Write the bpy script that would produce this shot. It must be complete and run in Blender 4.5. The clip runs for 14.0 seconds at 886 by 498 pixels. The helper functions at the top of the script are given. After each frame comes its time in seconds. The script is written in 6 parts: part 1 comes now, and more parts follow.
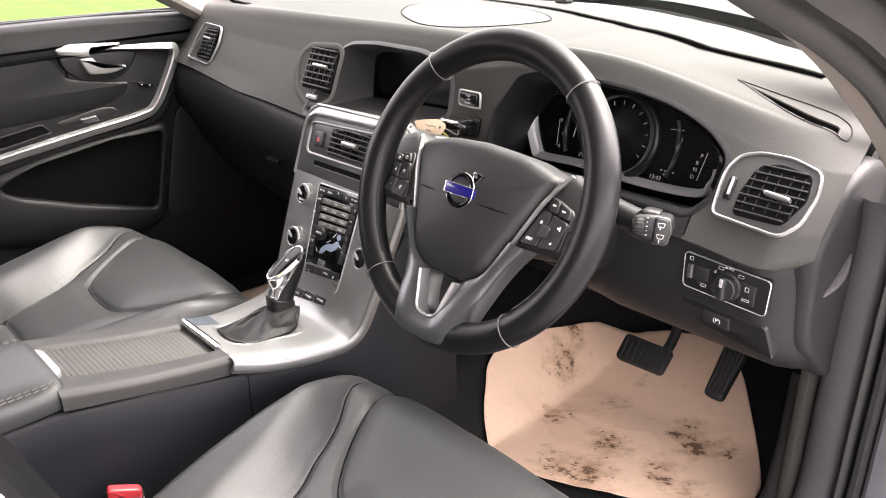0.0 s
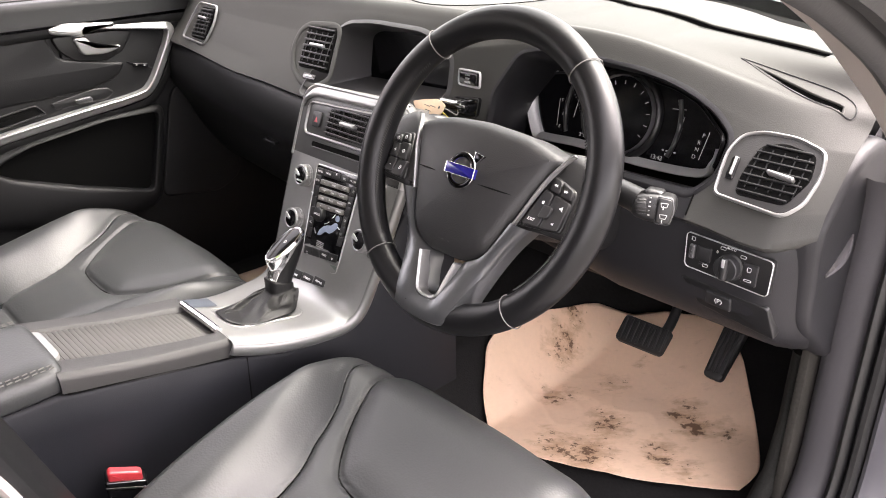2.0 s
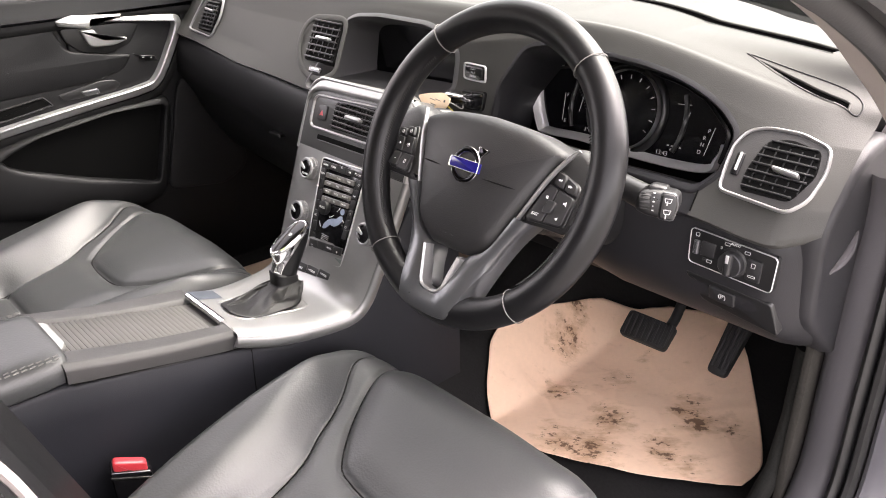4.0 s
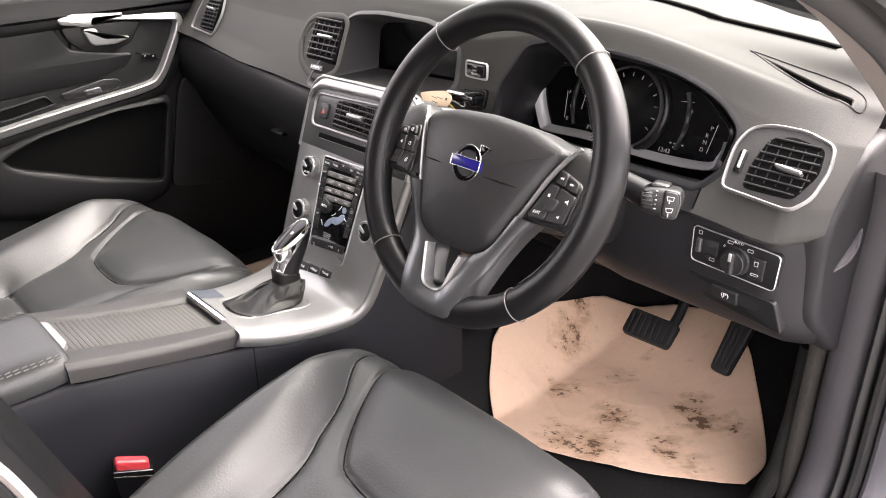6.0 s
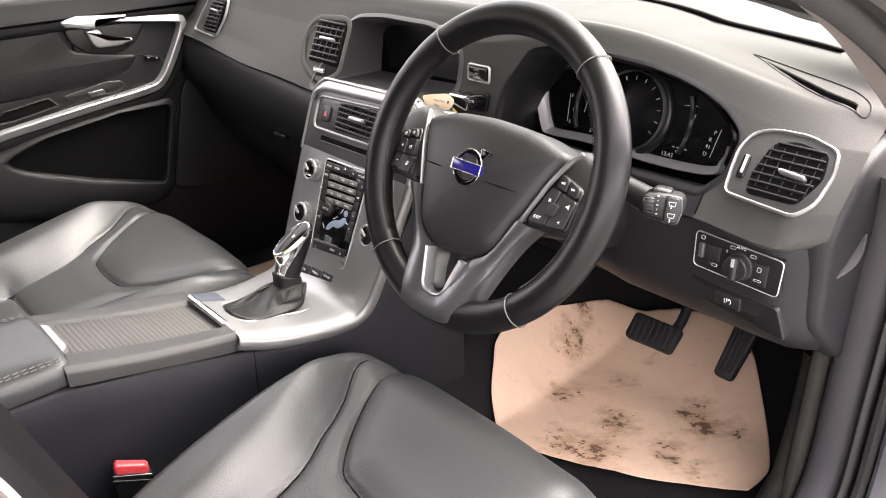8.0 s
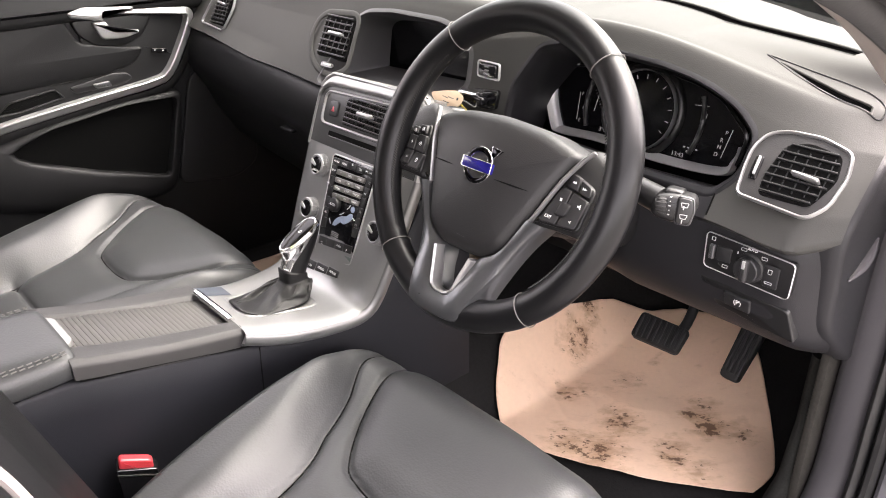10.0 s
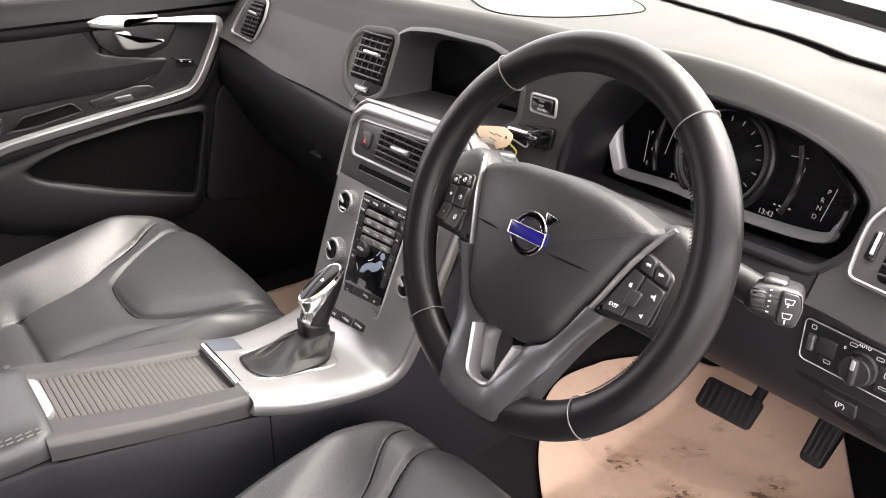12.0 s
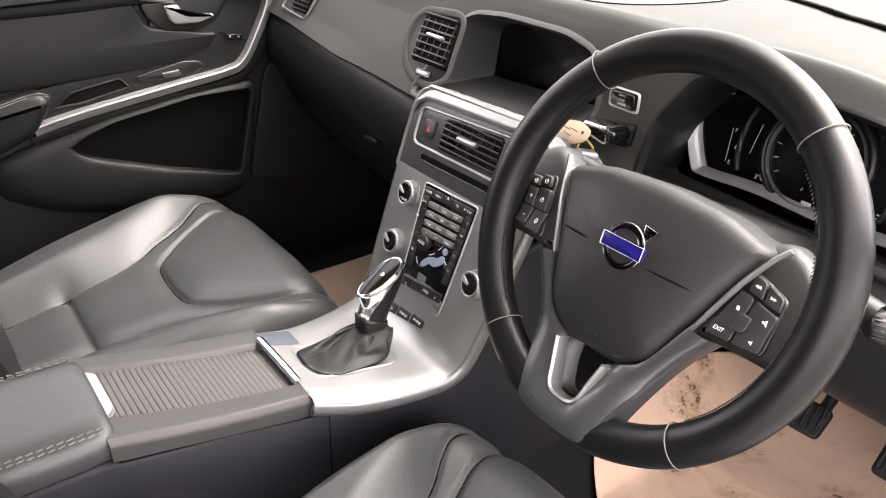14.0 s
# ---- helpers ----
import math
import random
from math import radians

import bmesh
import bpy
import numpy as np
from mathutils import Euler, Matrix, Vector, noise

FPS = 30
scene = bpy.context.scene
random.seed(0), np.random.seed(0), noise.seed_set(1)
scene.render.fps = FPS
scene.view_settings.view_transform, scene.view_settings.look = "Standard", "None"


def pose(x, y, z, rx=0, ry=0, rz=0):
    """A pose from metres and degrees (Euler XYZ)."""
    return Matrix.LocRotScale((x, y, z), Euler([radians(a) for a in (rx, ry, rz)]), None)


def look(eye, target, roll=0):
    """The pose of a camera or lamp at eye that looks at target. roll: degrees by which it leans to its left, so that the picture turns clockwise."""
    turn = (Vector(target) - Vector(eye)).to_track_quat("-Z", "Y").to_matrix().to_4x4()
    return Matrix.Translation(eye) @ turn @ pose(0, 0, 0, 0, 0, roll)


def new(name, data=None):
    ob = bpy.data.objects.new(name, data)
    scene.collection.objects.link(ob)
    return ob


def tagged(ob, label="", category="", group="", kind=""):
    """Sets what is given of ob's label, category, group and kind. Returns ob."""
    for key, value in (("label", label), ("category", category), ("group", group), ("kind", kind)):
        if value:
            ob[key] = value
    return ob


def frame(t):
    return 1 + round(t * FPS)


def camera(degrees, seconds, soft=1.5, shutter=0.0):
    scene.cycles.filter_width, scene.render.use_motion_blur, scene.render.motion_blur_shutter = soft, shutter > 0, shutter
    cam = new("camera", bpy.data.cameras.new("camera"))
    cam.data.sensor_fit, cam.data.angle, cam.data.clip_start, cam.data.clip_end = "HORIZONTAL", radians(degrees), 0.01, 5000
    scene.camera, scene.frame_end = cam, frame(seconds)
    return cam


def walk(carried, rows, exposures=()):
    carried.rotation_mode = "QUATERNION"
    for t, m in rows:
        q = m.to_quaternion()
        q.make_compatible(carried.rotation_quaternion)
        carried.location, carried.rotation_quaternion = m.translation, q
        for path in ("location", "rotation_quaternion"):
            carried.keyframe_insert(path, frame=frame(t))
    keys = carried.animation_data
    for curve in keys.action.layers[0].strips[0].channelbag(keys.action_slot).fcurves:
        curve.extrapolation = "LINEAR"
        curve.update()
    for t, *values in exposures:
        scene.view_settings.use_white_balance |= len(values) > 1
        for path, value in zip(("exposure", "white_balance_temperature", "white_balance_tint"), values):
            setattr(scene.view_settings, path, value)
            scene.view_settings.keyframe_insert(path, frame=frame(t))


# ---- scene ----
cam = camera(59.18, 14.0, 1.0)
PATH = [
    (0, (0.9586, -0.5884, 1.2436), (-0.0429, 0.3467, 0.6331), -0.91),
    (0.5, (0.9558, -0.5889, 1.2417), (-0.0418, 0.3467, 0.6258), -0.92),
    (1, (0.9568, -0.5888, 1.2402), (-0.0363, 0.3465, 0.6164), -0.97),
    (1.5, (0.9544, -0.5877, 1.2423), (-0.0345, 0.3459, 0.6093), -0.95),
    (2, (0.9509, -0.5884, 1.2392), (-0.0354, 0.3422, 0.5979), -0.92),
    (2.5, (0.9526, -0.5879, 1.2384), (-0.0332, 0.3395, 0.5919), -0.85),
    (3, (0.9530, -0.5893, 1.2412), (-0.0346, 0.3346, 0.5922), -0.77),
    (5.5, (0.9545, -0.5843, 1.2394), (-0.0387, 0.3288, 0.5837), -0.93),
    (6, (0.9530, -0.5844, 1.2406), (-0.0403, 0.3278, 0.5838), -0.98),
    (6.5, (0.9522, -0.5810, 1.2400), (-0.0417, 0.3300, 0.5825), -0.99),
    (7, (0.9562, -0.5808, 1.2415), (-0.0392, 0.3285, 0.5840), -1.02),
    (7.5, (0.9551, -0.5778, 1.2424), (-0.0434, 0.3289, 0.5859), -1.03),
    (8, (0.9526, -0.5758, 1.2417), (-0.0488, 0.3291, 0.5871), -0.99),
    (10.5, (0.9350, -0.5787, 1.2420), (-0.0675, 0.3168, 0.5762), -0.07),
    (11, (0.9273, -0.5746, 1.2438), (-0.0809, 0.3123, 0.5752), 0.00),
    (11.5, (0.9070, -0.5463, 1.2487), (-0.1090, 0.3354, 0.5852), -0.13),
    (12, (0.8189, -0.4659, 1.2483), (-0.2319, 0.3694, 0.5789), 0.07),
    (12.5, (0.7706, -0.4612, 1.2555), (-0.3041, 0.3212, 0.5606), -0.14),
    (13, (0.7511, -0.4767, 1.2570), (-0.3163, 0.2960, 0.5403), -0.24),
    (13.5, (0.7377, -0.4747, 1.2552), (-0.3184, 0.3066, 0.5310), 0.36),
    (14, (0.7429, -0.4789, 1.2602), (-0.3100, 0.3081, 0.5376), 0.82),
]
walk(cam, [(t, look(eye, target, roll)) for t, eye, target, roll in PATH], exposures=[(0.0, 3.85, 7000, 21.0), (14.0, 3.85, 7000, 21.0)])

import functools

# ---- world and light ----
world = bpy.data.worlds.new("overcast_sky")
scene.world = world
world.use_nodes = True
wn, wl = world.node_tree.nodes, world.node_tree.links
sky = wn.new("ShaderNodeTexSky")
sky.sky_type, sky.sun_disc, sky.sun_elevation, sky.sun_rotation = "NISHITA", False, radians(58), radians(22)
sky.air_density, sky.dust_density, sky.ozone_density = 1.0, 4.0, 1.0
grey = wn.new("ShaderNodeHueSaturation")
grey.inputs["Saturation"].default_value = 0.18
wl.new(sky.outputs[0], grey.inputs["Color"])
wl.new(grey.outputs[0], wn["Background"].inputs["Color"])
wn["Background"].inputs["Strength"].default_value = 0.15
sun = new("sun", bpy.data.lights.new("sun", "SUN"))
sun.data.energy, sun.data.angle, sun.data.color = 0.5, radians(60), (1.0, 0.98, 0.95)
sun.matrix_world = look((1.4, 3.8, 7.0), (0, 0.3, 0.8))


# ---- materials ----
def surf(name, base, rough=0.5, metal=0.0, var=0.12, grain=0.0, bump=0.0, kind="noise", large=6.0, coat=0.0, rvar=0.08, spec=0.5):
    """A surface with colour and gloss that vary at two scales, and a fine relief."""
    m = bpy.data.materials.new(name)
    m.use_nodes = True
    n, l = m.node_tree.nodes, m.node_tree.links
    b = n["Principled BSDF"]
    co = n.new("ShaderNodeTexCoord")
    big, fine = n.new("ShaderNodeTexNoise"), n.new("ShaderNodeTexNoise")
    big.inputs["Scale"].default_value, big.inputs["Detail"].default_value = large, 4
    fine.inputs["Scale"].default_value, fine.inputs["Detail"].default_value = max(grain, 60) * 0.6, 3
    mix = n.new("ShaderNodeMix")
    mix.data_type = "FLOAT"
    mix.inputs["Factor"].default_value = 0.4
    for t in (big, fine):
        l.new(co.outputs["Object"], t.inputs["Vector"])
    l.new(big.outputs["Fac"], mix.inputs["A"])
    l.new(fine.outputs["Fac"], mix.inputs["B"])
    ramp = n.new("ShaderNodeValToRGB")
    lo, hi = [c * (1 - var) for c in base], [min(1, c * (1 + var)) for c in base]
    ramp.color_ramp.elements[0].position, ramp.color_ramp.elements[1].position = 0.3, 0.7
    ramp.color_ramp.elements[0].color, ramp.color_ramp.elements[1].color = (*lo, 1), (*hi, 1)
    l.new(mix.outputs["Result"], ramp.inputs["Fac"])
    l.new(ramp.outputs["Color"], b.inputs["Base Color"])
    rr = n.new("ShaderNodeMapRange")
    rr.inputs["To Min"].default_value, rr.inputs["To Max"].default_value = max(0.02, rough - rvar), min(1, rough + rvar)
    l.new(mix.outputs["Result"], rr.inputs["Value"])
    l.new(rr.outputs["Result"], b.inputs["Roughness"])
    b.inputs["Metallic"].default_value = metal
    b.inputs["Specular IOR Level"].default_value = spec
    if coat:
        b.inputs["Coat Weight"].default_value, b.inputs["Coat Roughness"].default_value = coat, 0.05
    if bump:
        t = n.new("ShaderNodeTexVoronoi" if kind == "cells" else "ShaderNodeTexNoise")
        t.inputs["Scale"].default_value = grain
        l.new(co.outputs["Object"], t.inputs["Vector"])
        bp = n.new("ShaderNodeBump")
        bp.inputs["Strength"].default_value, bp.inputs["Distance"].default_value = bump, 0.0006
        l.new(t.outputs["Distance" if kind == "cells" else "Fac"], bp.inputs["Height"])
        l.new(bp.outputs["Normal"], b.inputs["Normal"])
    return m


DASH = surf("dash_grey_vinyl", (0.0465, 0.0463, 0.0434), 0.6, grain=900, bump=0.2, kind="cells", var=0.06, spec=0.2)
DARK = surf("charcoal_vinyl", (0.0085, 0.0085, 0.0092), 0.5, grain=900, bump=0.25, kind="cells", var=0.1, spec=0.26)
TRIM = surf("black_plastic", (0.007, 0.007, 0.0075), 0.4, grain=700, bump=0.12, var=0.1)
GLOSS = surf("gloss_black_plastic", (0.006, 0.006, 0.007), 0.12, var=0.1, coat=0.3, rvar=0.03)
RUBBER = surf("black_rubber", (0.008, 0.008, 0.008), 0.6, grain=400, bump=0.3, var=0.2)
LEATHER = surf("dark_grey_leather", (0.033, 0.0345, 0.0355), 0.43, grain=360, bump=0.22, kind="cells", var=0.08, rvar=0.05, spec=0.43)
WRAP = surf("black_wheel_leather", (0.005, 0.005, 0.0056), 0.36, grain=900, bump=0.1, kind="cells", var=0.1, spec=0.3)
PAD = surf("airbag_vinyl", (0.0105, 0.0102, 0.0108), 0.5, grain=1100, bump=0.25, kind="cells", var=0.06)
SILVER = surf("brushed_silver_paint", (0.3, 0.3, 0.297), 0.36, metal=0.62, grain=300, bump=0.02, var=0.04)
SATIN = surf("satin_silver", (0.5, 0.5, 0.5), 0.32, metal=0.45, grain=300, var=0.05)
CHROME = surf("chrome", (0.8, 0.8, 0.8), 0.1, metal=1.0, var=0.03, rvar=0.04)
CARPET = surf("black_carpet", (0.014, 0.0135, 0.0135), 0.95, grain=350, bump=1.0, var=0.35, spec=0.1)
PANEL = surf("console_side_plastic", (0.010, 0.0105, 0.0135), 0.55, grain=900, bump=0.2, kind="cells", var=0.08, spec=0.25)
GUN = surf("gunmetal_satin", (0.12, 0.12, 0.125), 0.3, metal=0.65, grain=300, var=0.05)
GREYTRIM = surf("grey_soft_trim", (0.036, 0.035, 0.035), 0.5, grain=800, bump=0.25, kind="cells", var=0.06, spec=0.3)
HIDE = surf("charcoal_door_leather", (0.0085, 0.0085, 0.0092), 0.42, grain=650, bump=0.3, kind="cells", var=0.1, spec=0.26)
VOID = surf("matt_black_duct_and_shade", (0.003, 0.003, 0.003), 0.9, var=0.1, spec=0.1)
HEAD = surf("beige_headlining", (0.42, 0.37, 0.33), 0.9, grain=500, bump=0.4, var=0.06)
THREAD = surf("grey_thread", (0.12, 0.115, 0.11), 0.8, var=0.2)
WHITE = surf("white_print", (0.75, 0.75, 0.75), 0.5, var=0.03)
RED = surf("red_plastic", (0.5, 0.04, 0.05), 0.35, var=0.08)
BLUE = surf("blue_enamel", (0.012, 0.010, 0.13), 0.2, var=0.05, coat=0.5)
KEYCAP = surf("soft_black_keys", (0.014, 0.014, 0.015), 0.45, var=0.1)
BODY = surf("lilac_grey_car_paint", (0.11, 0.107, 0.118), 0.35, metal=0.4, coat=0.8, var=0.05)
SCREEN = surf("display_glass", (0.004, 0.004, 0.005), 0.22, var=0.05, spec=0.35)
FRAME = surf("satin_vent_frame", (0.3, 0.3, 0.3), 0.33, metal=0.65, grain=300, var=0.05)
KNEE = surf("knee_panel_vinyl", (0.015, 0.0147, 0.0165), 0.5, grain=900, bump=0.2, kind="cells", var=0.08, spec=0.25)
HOOD = surf("hood_grey_vinyl", (0.045, 0.044, 0.046), 0.5, grain=900, bump=0.2, kind="cells", var=0.08)
POLISH = surf("polished_silver", (0.2, 0.2, 0.2), 0.3, metal=0.6, var=0.04)
PILLAR = surf("beige_pillar_plastic", (0.27, 0.24, 0.22), 0.6, grain=800, bump=0.2, kind="cells", var=0.05)
SYMBOL = surf("grey_print", (0.42, 0.42, 0.42), 0.5, var=0.03)
ROLLER = surf("grey_roller_plastic", (0.06, 0.057, 0.052), 0.5, grain=700, bump=0.1, var=0.06)


# ---- geometry helpers ----
def thing(name, base, label, category, group="", kind=""):
    ob = new(name)
    ob.empty_display_size = 0.05
    ob.matrix_world = Matrix.Translation(base)
    return tagged(ob, label, category, group, kind)


def under(ob, parent):
    """Hang ob, whose mesh lies in world places, under its thing or part."""
    if parent is not None:
        ob.parent = parent
        ob.matrix_parent_inverse = parent.matrix_basis.inverted() if parent.parent is None else Matrix.Identity(4)
    return ob


def part(name, bm, material, parent=None, label="", smooth=40, kind=""):
    me = bpy.data.meshes.new(name)
    bmesh.ops.recalc_face_normals(bm, faces=bm.faces)
    bm.to_mesh(me)
    bm.free()
    me.materials.append(material)
    me.shade_smooth()
    if smooth:
        me.set_sharp_from_angle(angle=radians(smooth))
    ob = new(name, me)
    under(ob, parent)
    return tagged(ob, label, kind=kind)


class Plane:
    """A working plane: u to the car's right, v up (leaning forward by tilt), w towards the rear."""

    def __init__(self, origin, tilt=0.0, yaw=0.0):
        a, b = radians(tilt), radians(yaw)
        self.o = Vector(origin)
        self.u = Vector((math.cos(b), math.sin(b), 0))
        ahead = Vector((-math.sin(b), math.cos(b), 0))
        self.v = ahead * math.sin(a) + Vector((0, 0, math.cos(a)))
        self.w = self.u.cross(self.v)

    def at(self, u, v, w=0.0):
        return self.o + self.u * u + self.v * v + self.w * w


def spline(points, n=8, closed=False):
    """A smooth line through points."""
    p = [np.array(q, float) for q in points]
    m, out = len(p), []
    for i in range(m if closed else m - 1):
        a, b = p[i], p[(i + 1) % m]
        z = p[i - 1] if closed or i else 2 * a - b
        c = p[(i + 2) % m] if closed or i + 2 < m else 2 * b - a
        for k in range(n):
            t = k / n
            out.append(0.5 * (2 * a + (b - z) * t + (2 * z - 5 * a + 4 * b - c) * t * t + (3 * a - z - 3 * b + c) * t ** 3))
    return out if closed else out + [p[-1]]


def rounded(points, r, n=5):
    """A polygon with rounded corners."""
    out, m = [], len(points)
    for i in range(m):
        b = np.array(points[i], float)
        a, c = np.array(points[i - 1], float), np.array(points[(i + 1) % m], float)
        ra = r[i] if isinstance(r, (list, tuple)) else r
        d1, d2 = a - b, c - b
        l1, l2 = np.linalg.norm(d1), np.linalg.norm(d2)
        p, q = b + d1 / l1 * min(ra, l1 * 0.49), b + d2 / l2 * min(ra, l2 * 0.49)
        for k in range(n + 1):
            t = k / n
            out.append((1 - t) ** 2 * p + 2 * t * (1 - t) * b + t * t * q)
    return out


def rect(cu, cv, du, dv, r=0.002, skew=0.0, n=4):
    pts = [(cu - du / 2 - skew * dv / 2, cv - dv / 2), (cu + du / 2 - skew * dv / 2, cv - dv / 2), (cu + du / 2 + skew * dv / 2, cv + dv / 2), (cu - du / 2 + skew * dv / 2, cv + dv / 2)]
    return rounded(pts, r, n)


def circle(cu, cv, r, n=32):
    return [np.array((cu + r * math.cos(2 * math.pi * k / n), cv + r * math.sin(2 * math.pi * k / n))) for k in range(n)]


def inset(outline, d):
    """The outline drawn in by d (out where d is negative)."""
    p = [np.array(q, float) for q in outline]
    area = sum(p[i - 1][0] * p[i][1] - p[i][0] * p[i - 1][1] for i in range(len(p)))
    s = 1 if area > 0 else -1
    out = []
    for i in range(len(p)):
        e = p[(i + 1) % len(p)] - p[i - 1]
        k = np.linalg.norm(e) or 1
        out.append(p[i] + s * d * np.array((-e[1], e[0])) / k)
    return out


def loft(bm, rings, closed=True, cap=False):
    """A skin over rings of points with equal counts."""
    rows = [[bm.verts.new(q) for q in ring] for ring in rings]
    for a, b in zip(rows, rows[1:]):
        m = len(a)
        for i in range(m if closed else m - 1):
            j = (i + 1) % m
            if len({a[i], a[j], b[j], b[i]}) == 4:
                bm.faces.new((a[i], a[j], b[j], b[i]))
    if cap:
        bm.faces.new(rows[0][::-1])
        bm.faces.new(rows[-1])
    return rows


def plate(outline, pl, low, high, bevel=0.001, bm=None, dome=0.0):
    """A slab between the heights low and high over a plane, its upper edge rounded."""
    bm = bm or bmesh.new()
    rings = [[pl.at(*q, low) for q in outline]]
    for k in range(4):
        a = k / 3 * math.pi / 2
        rings.append([pl.at(*q, high - bevel + bevel * math.sin(a)) for q in inset(outline, bevel * (1 - math.cos(a)))])
    if dome:
        c = np.mean([np.array(q) for q in outline], axis=0)
        base = inset(outline, bevel)
        for k in range(1, 6):
            f = k / 6
            rings.append([pl.at(*(q + (c - q) * f), high + dome * (1 - (1 - f) ** 2)) for q in base])
    loft(bm, rings, cap=True)
    return bm


def bezel(outline, pl, width, height, low=0.0, bm=None, n=7):
    """A rounded raised frame along a closed outline; width goes inwards."""
    bm = bm or bmesh.new()
    rings = []
    for k in range(n):
        a = math.pi * k / (n - 1)
        rings.append([pl.at(*q, low + height * math.sin(a)) for q in inset(outline, width * (0.5 - 0.5 * math.cos(a)))])
    rings.append([pl.at(*q, low) for q in outline])
    loft(bm, rings)
    return bm


def tube(path, radius, closed=False, seg=12, bm=None, flat=1.0, up=(0, 0, 1)):
    """A tube along a path; radius may be a function of the share along it."""
    bm = bm or bmesh.new()
    p = [Vector(q) for q in path]
    m, rings = len(p), []
    side = None
    for i in range(m):
        d = (p[(i + 1) % m] - p[i - 1]) if closed else (p[min(i + 1, m - 1)] - p[max(i - 1, 0)])
        d.normalize()
        s = d.cross(Vector(up))
        if s.length < 1e-3:
            s = d.cross(Vector((1, 0, 0)))
        s.normalize()
        t = s.cross(d)
        r = radius(i / (m - 1)) if callable(radius) else radius
        rings.append([p[i] + s * (r * math.cos(2 * math.pi * k / seg)) + t * (r * flat * math.sin(2 * math.pi * k / seg)) for k in range(seg)])
    if closed:
        rings.append(rings[0])
        loft(bm, rings)
        bmesh.ops.remove_doubles(bm, verts=bm.verts, dist=1e-6)
    else:
        loft(bm, rings, cap=True)
    return bm


def strip(path, profile, pl, closed=False):
    """A profile of (offset across, height) swept along a line in a plane."""
    bm = bmesh.new()
    p = [np.array(q, float) for q in path]
    rings = []
    for i in range(len(p)):
        e = (p[(i + 1) % len(p)] - p[i - 1]) if closed else (p[min(i + 1, len(p) - 1)] - p[max(i - 1, 0)])
        nrm = np.array((-e[1], e[0])) / (np.linalg.norm(e) or 1)
        rings.append([pl.at(*(p[i] + nrm * a), h) for a, h in profile])
    if closed:
        rings.append(rings[0])
    loft(bm, rings, cap=not closed)
    bmesh.ops.remove_doubles(bm, verts=bm.verts, dist=1e-6)
    return bm


def block(lo, hi, bevel=0.004, bm=None):
    """A box from corner to corner with rounded edges."""
    bm = bm or bmesh.new()
    lo, hi = Vector(lo), Vector(hi)
    made = bmesh.ops.create_cube(bm, size=1.0)["verts"]
    for v in made:
        v.co = (lo + hi) / 2 + Vector([v.co[i] * (hi[i] - lo[i]) for i in range(3)])
    if bevel:
        edges = list({e for v in made for e in v.link_edges})
        bmesh.ops.bevel(bm, geom=edges, offset=bevel, segments=2, affect="EDGES", profile=0.5)
    return bm


def lathe(profile, pl, cu, cv, seg=32, bm=None):
    """A turned shape: profile of (radius, height) about an axis normal to a plane."""
    bm = bm or bmesh.new()
    rings = [[pl.at(cu + r * math.cos(2 * math.pi * k / seg), cv + r * math.sin(2 * math.pi * k / seg), h) for k in range(seg)] for r, h in profile]
    loft(bm, rings, cap=True)
    return bm


def lettering(name, text, pl, u, v, w, size, material, parent, squeeze=1.0):
    """Raised print on a plane, its middle at u, v."""
    cu = bpy.data.curves.new(name, "FONT")
    cu.body, cu.size, cu.align_x, cu.align_y, cu.extrude = text, size, "CENTER", "CENTER", 0.00015
    ob = bpy.data.objects.new(name, cu)
    me = bpy.data.meshes.new_from_object(ob)
    bpy.data.objects.remove(ob)
    for q in me.vertices:
        q.co = pl.at(u + q.co.x * squeeze, v + q.co.y, w + q.co.z)
    me.materials.append(material)
    return under(new(name, me), parent)


def grid_mesh(name, fn, nu, nv, material, parent=None, label="", kind="", thick=0.0):
    """A sheet of points fn(a, b), a and b from 0 to 1."""
    pts = [fn(i / nu, j / nv) for j in range(nv + 1) for i in range(nu + 1)]
    faces = [(j * (nu + 1) + i, j * (nu + 1) + i + 1, (j + 1) * (nu + 1) + i + 1, (j + 1) * (nu + 1) + i) for j in range(nv) for i in range(nu)]
    me = bpy.data.meshes.new(name)
    me.from_pydata([tuple(q) for q in pts], [], faces)
    me.materials.append(material)
    me.shade_smooth()
    ob = new(name, me)
    under(ob, parent)
    if thick:
        md = ob.modifiers.new("thickness", "SOLIDIFY")
        md.thickness, md.offset = thick, -1
    return tagged(ob, label, kind=kind)


# ---- the car's shell ----
shell = thing("estate_car", (0, 0, 0.3), "grey estate car seen through its open driver's doorway", "car")
# floor pan with toe boards
def ease(t):
    t = min(1.0, max(0.0, t))
    return t * t * (3 - 2 * t)


def ground_z(x, y):
    """Footwell floor: flat, rising to the toe board and to the tunnel."""
    t = max(0.0, y - 0.48)
    return 0.374 + 0.5 * t * t / (t + 0.12) + 0.13 * ease((0.22 - abs(x - 0.022) - 0.022) / 0.12)


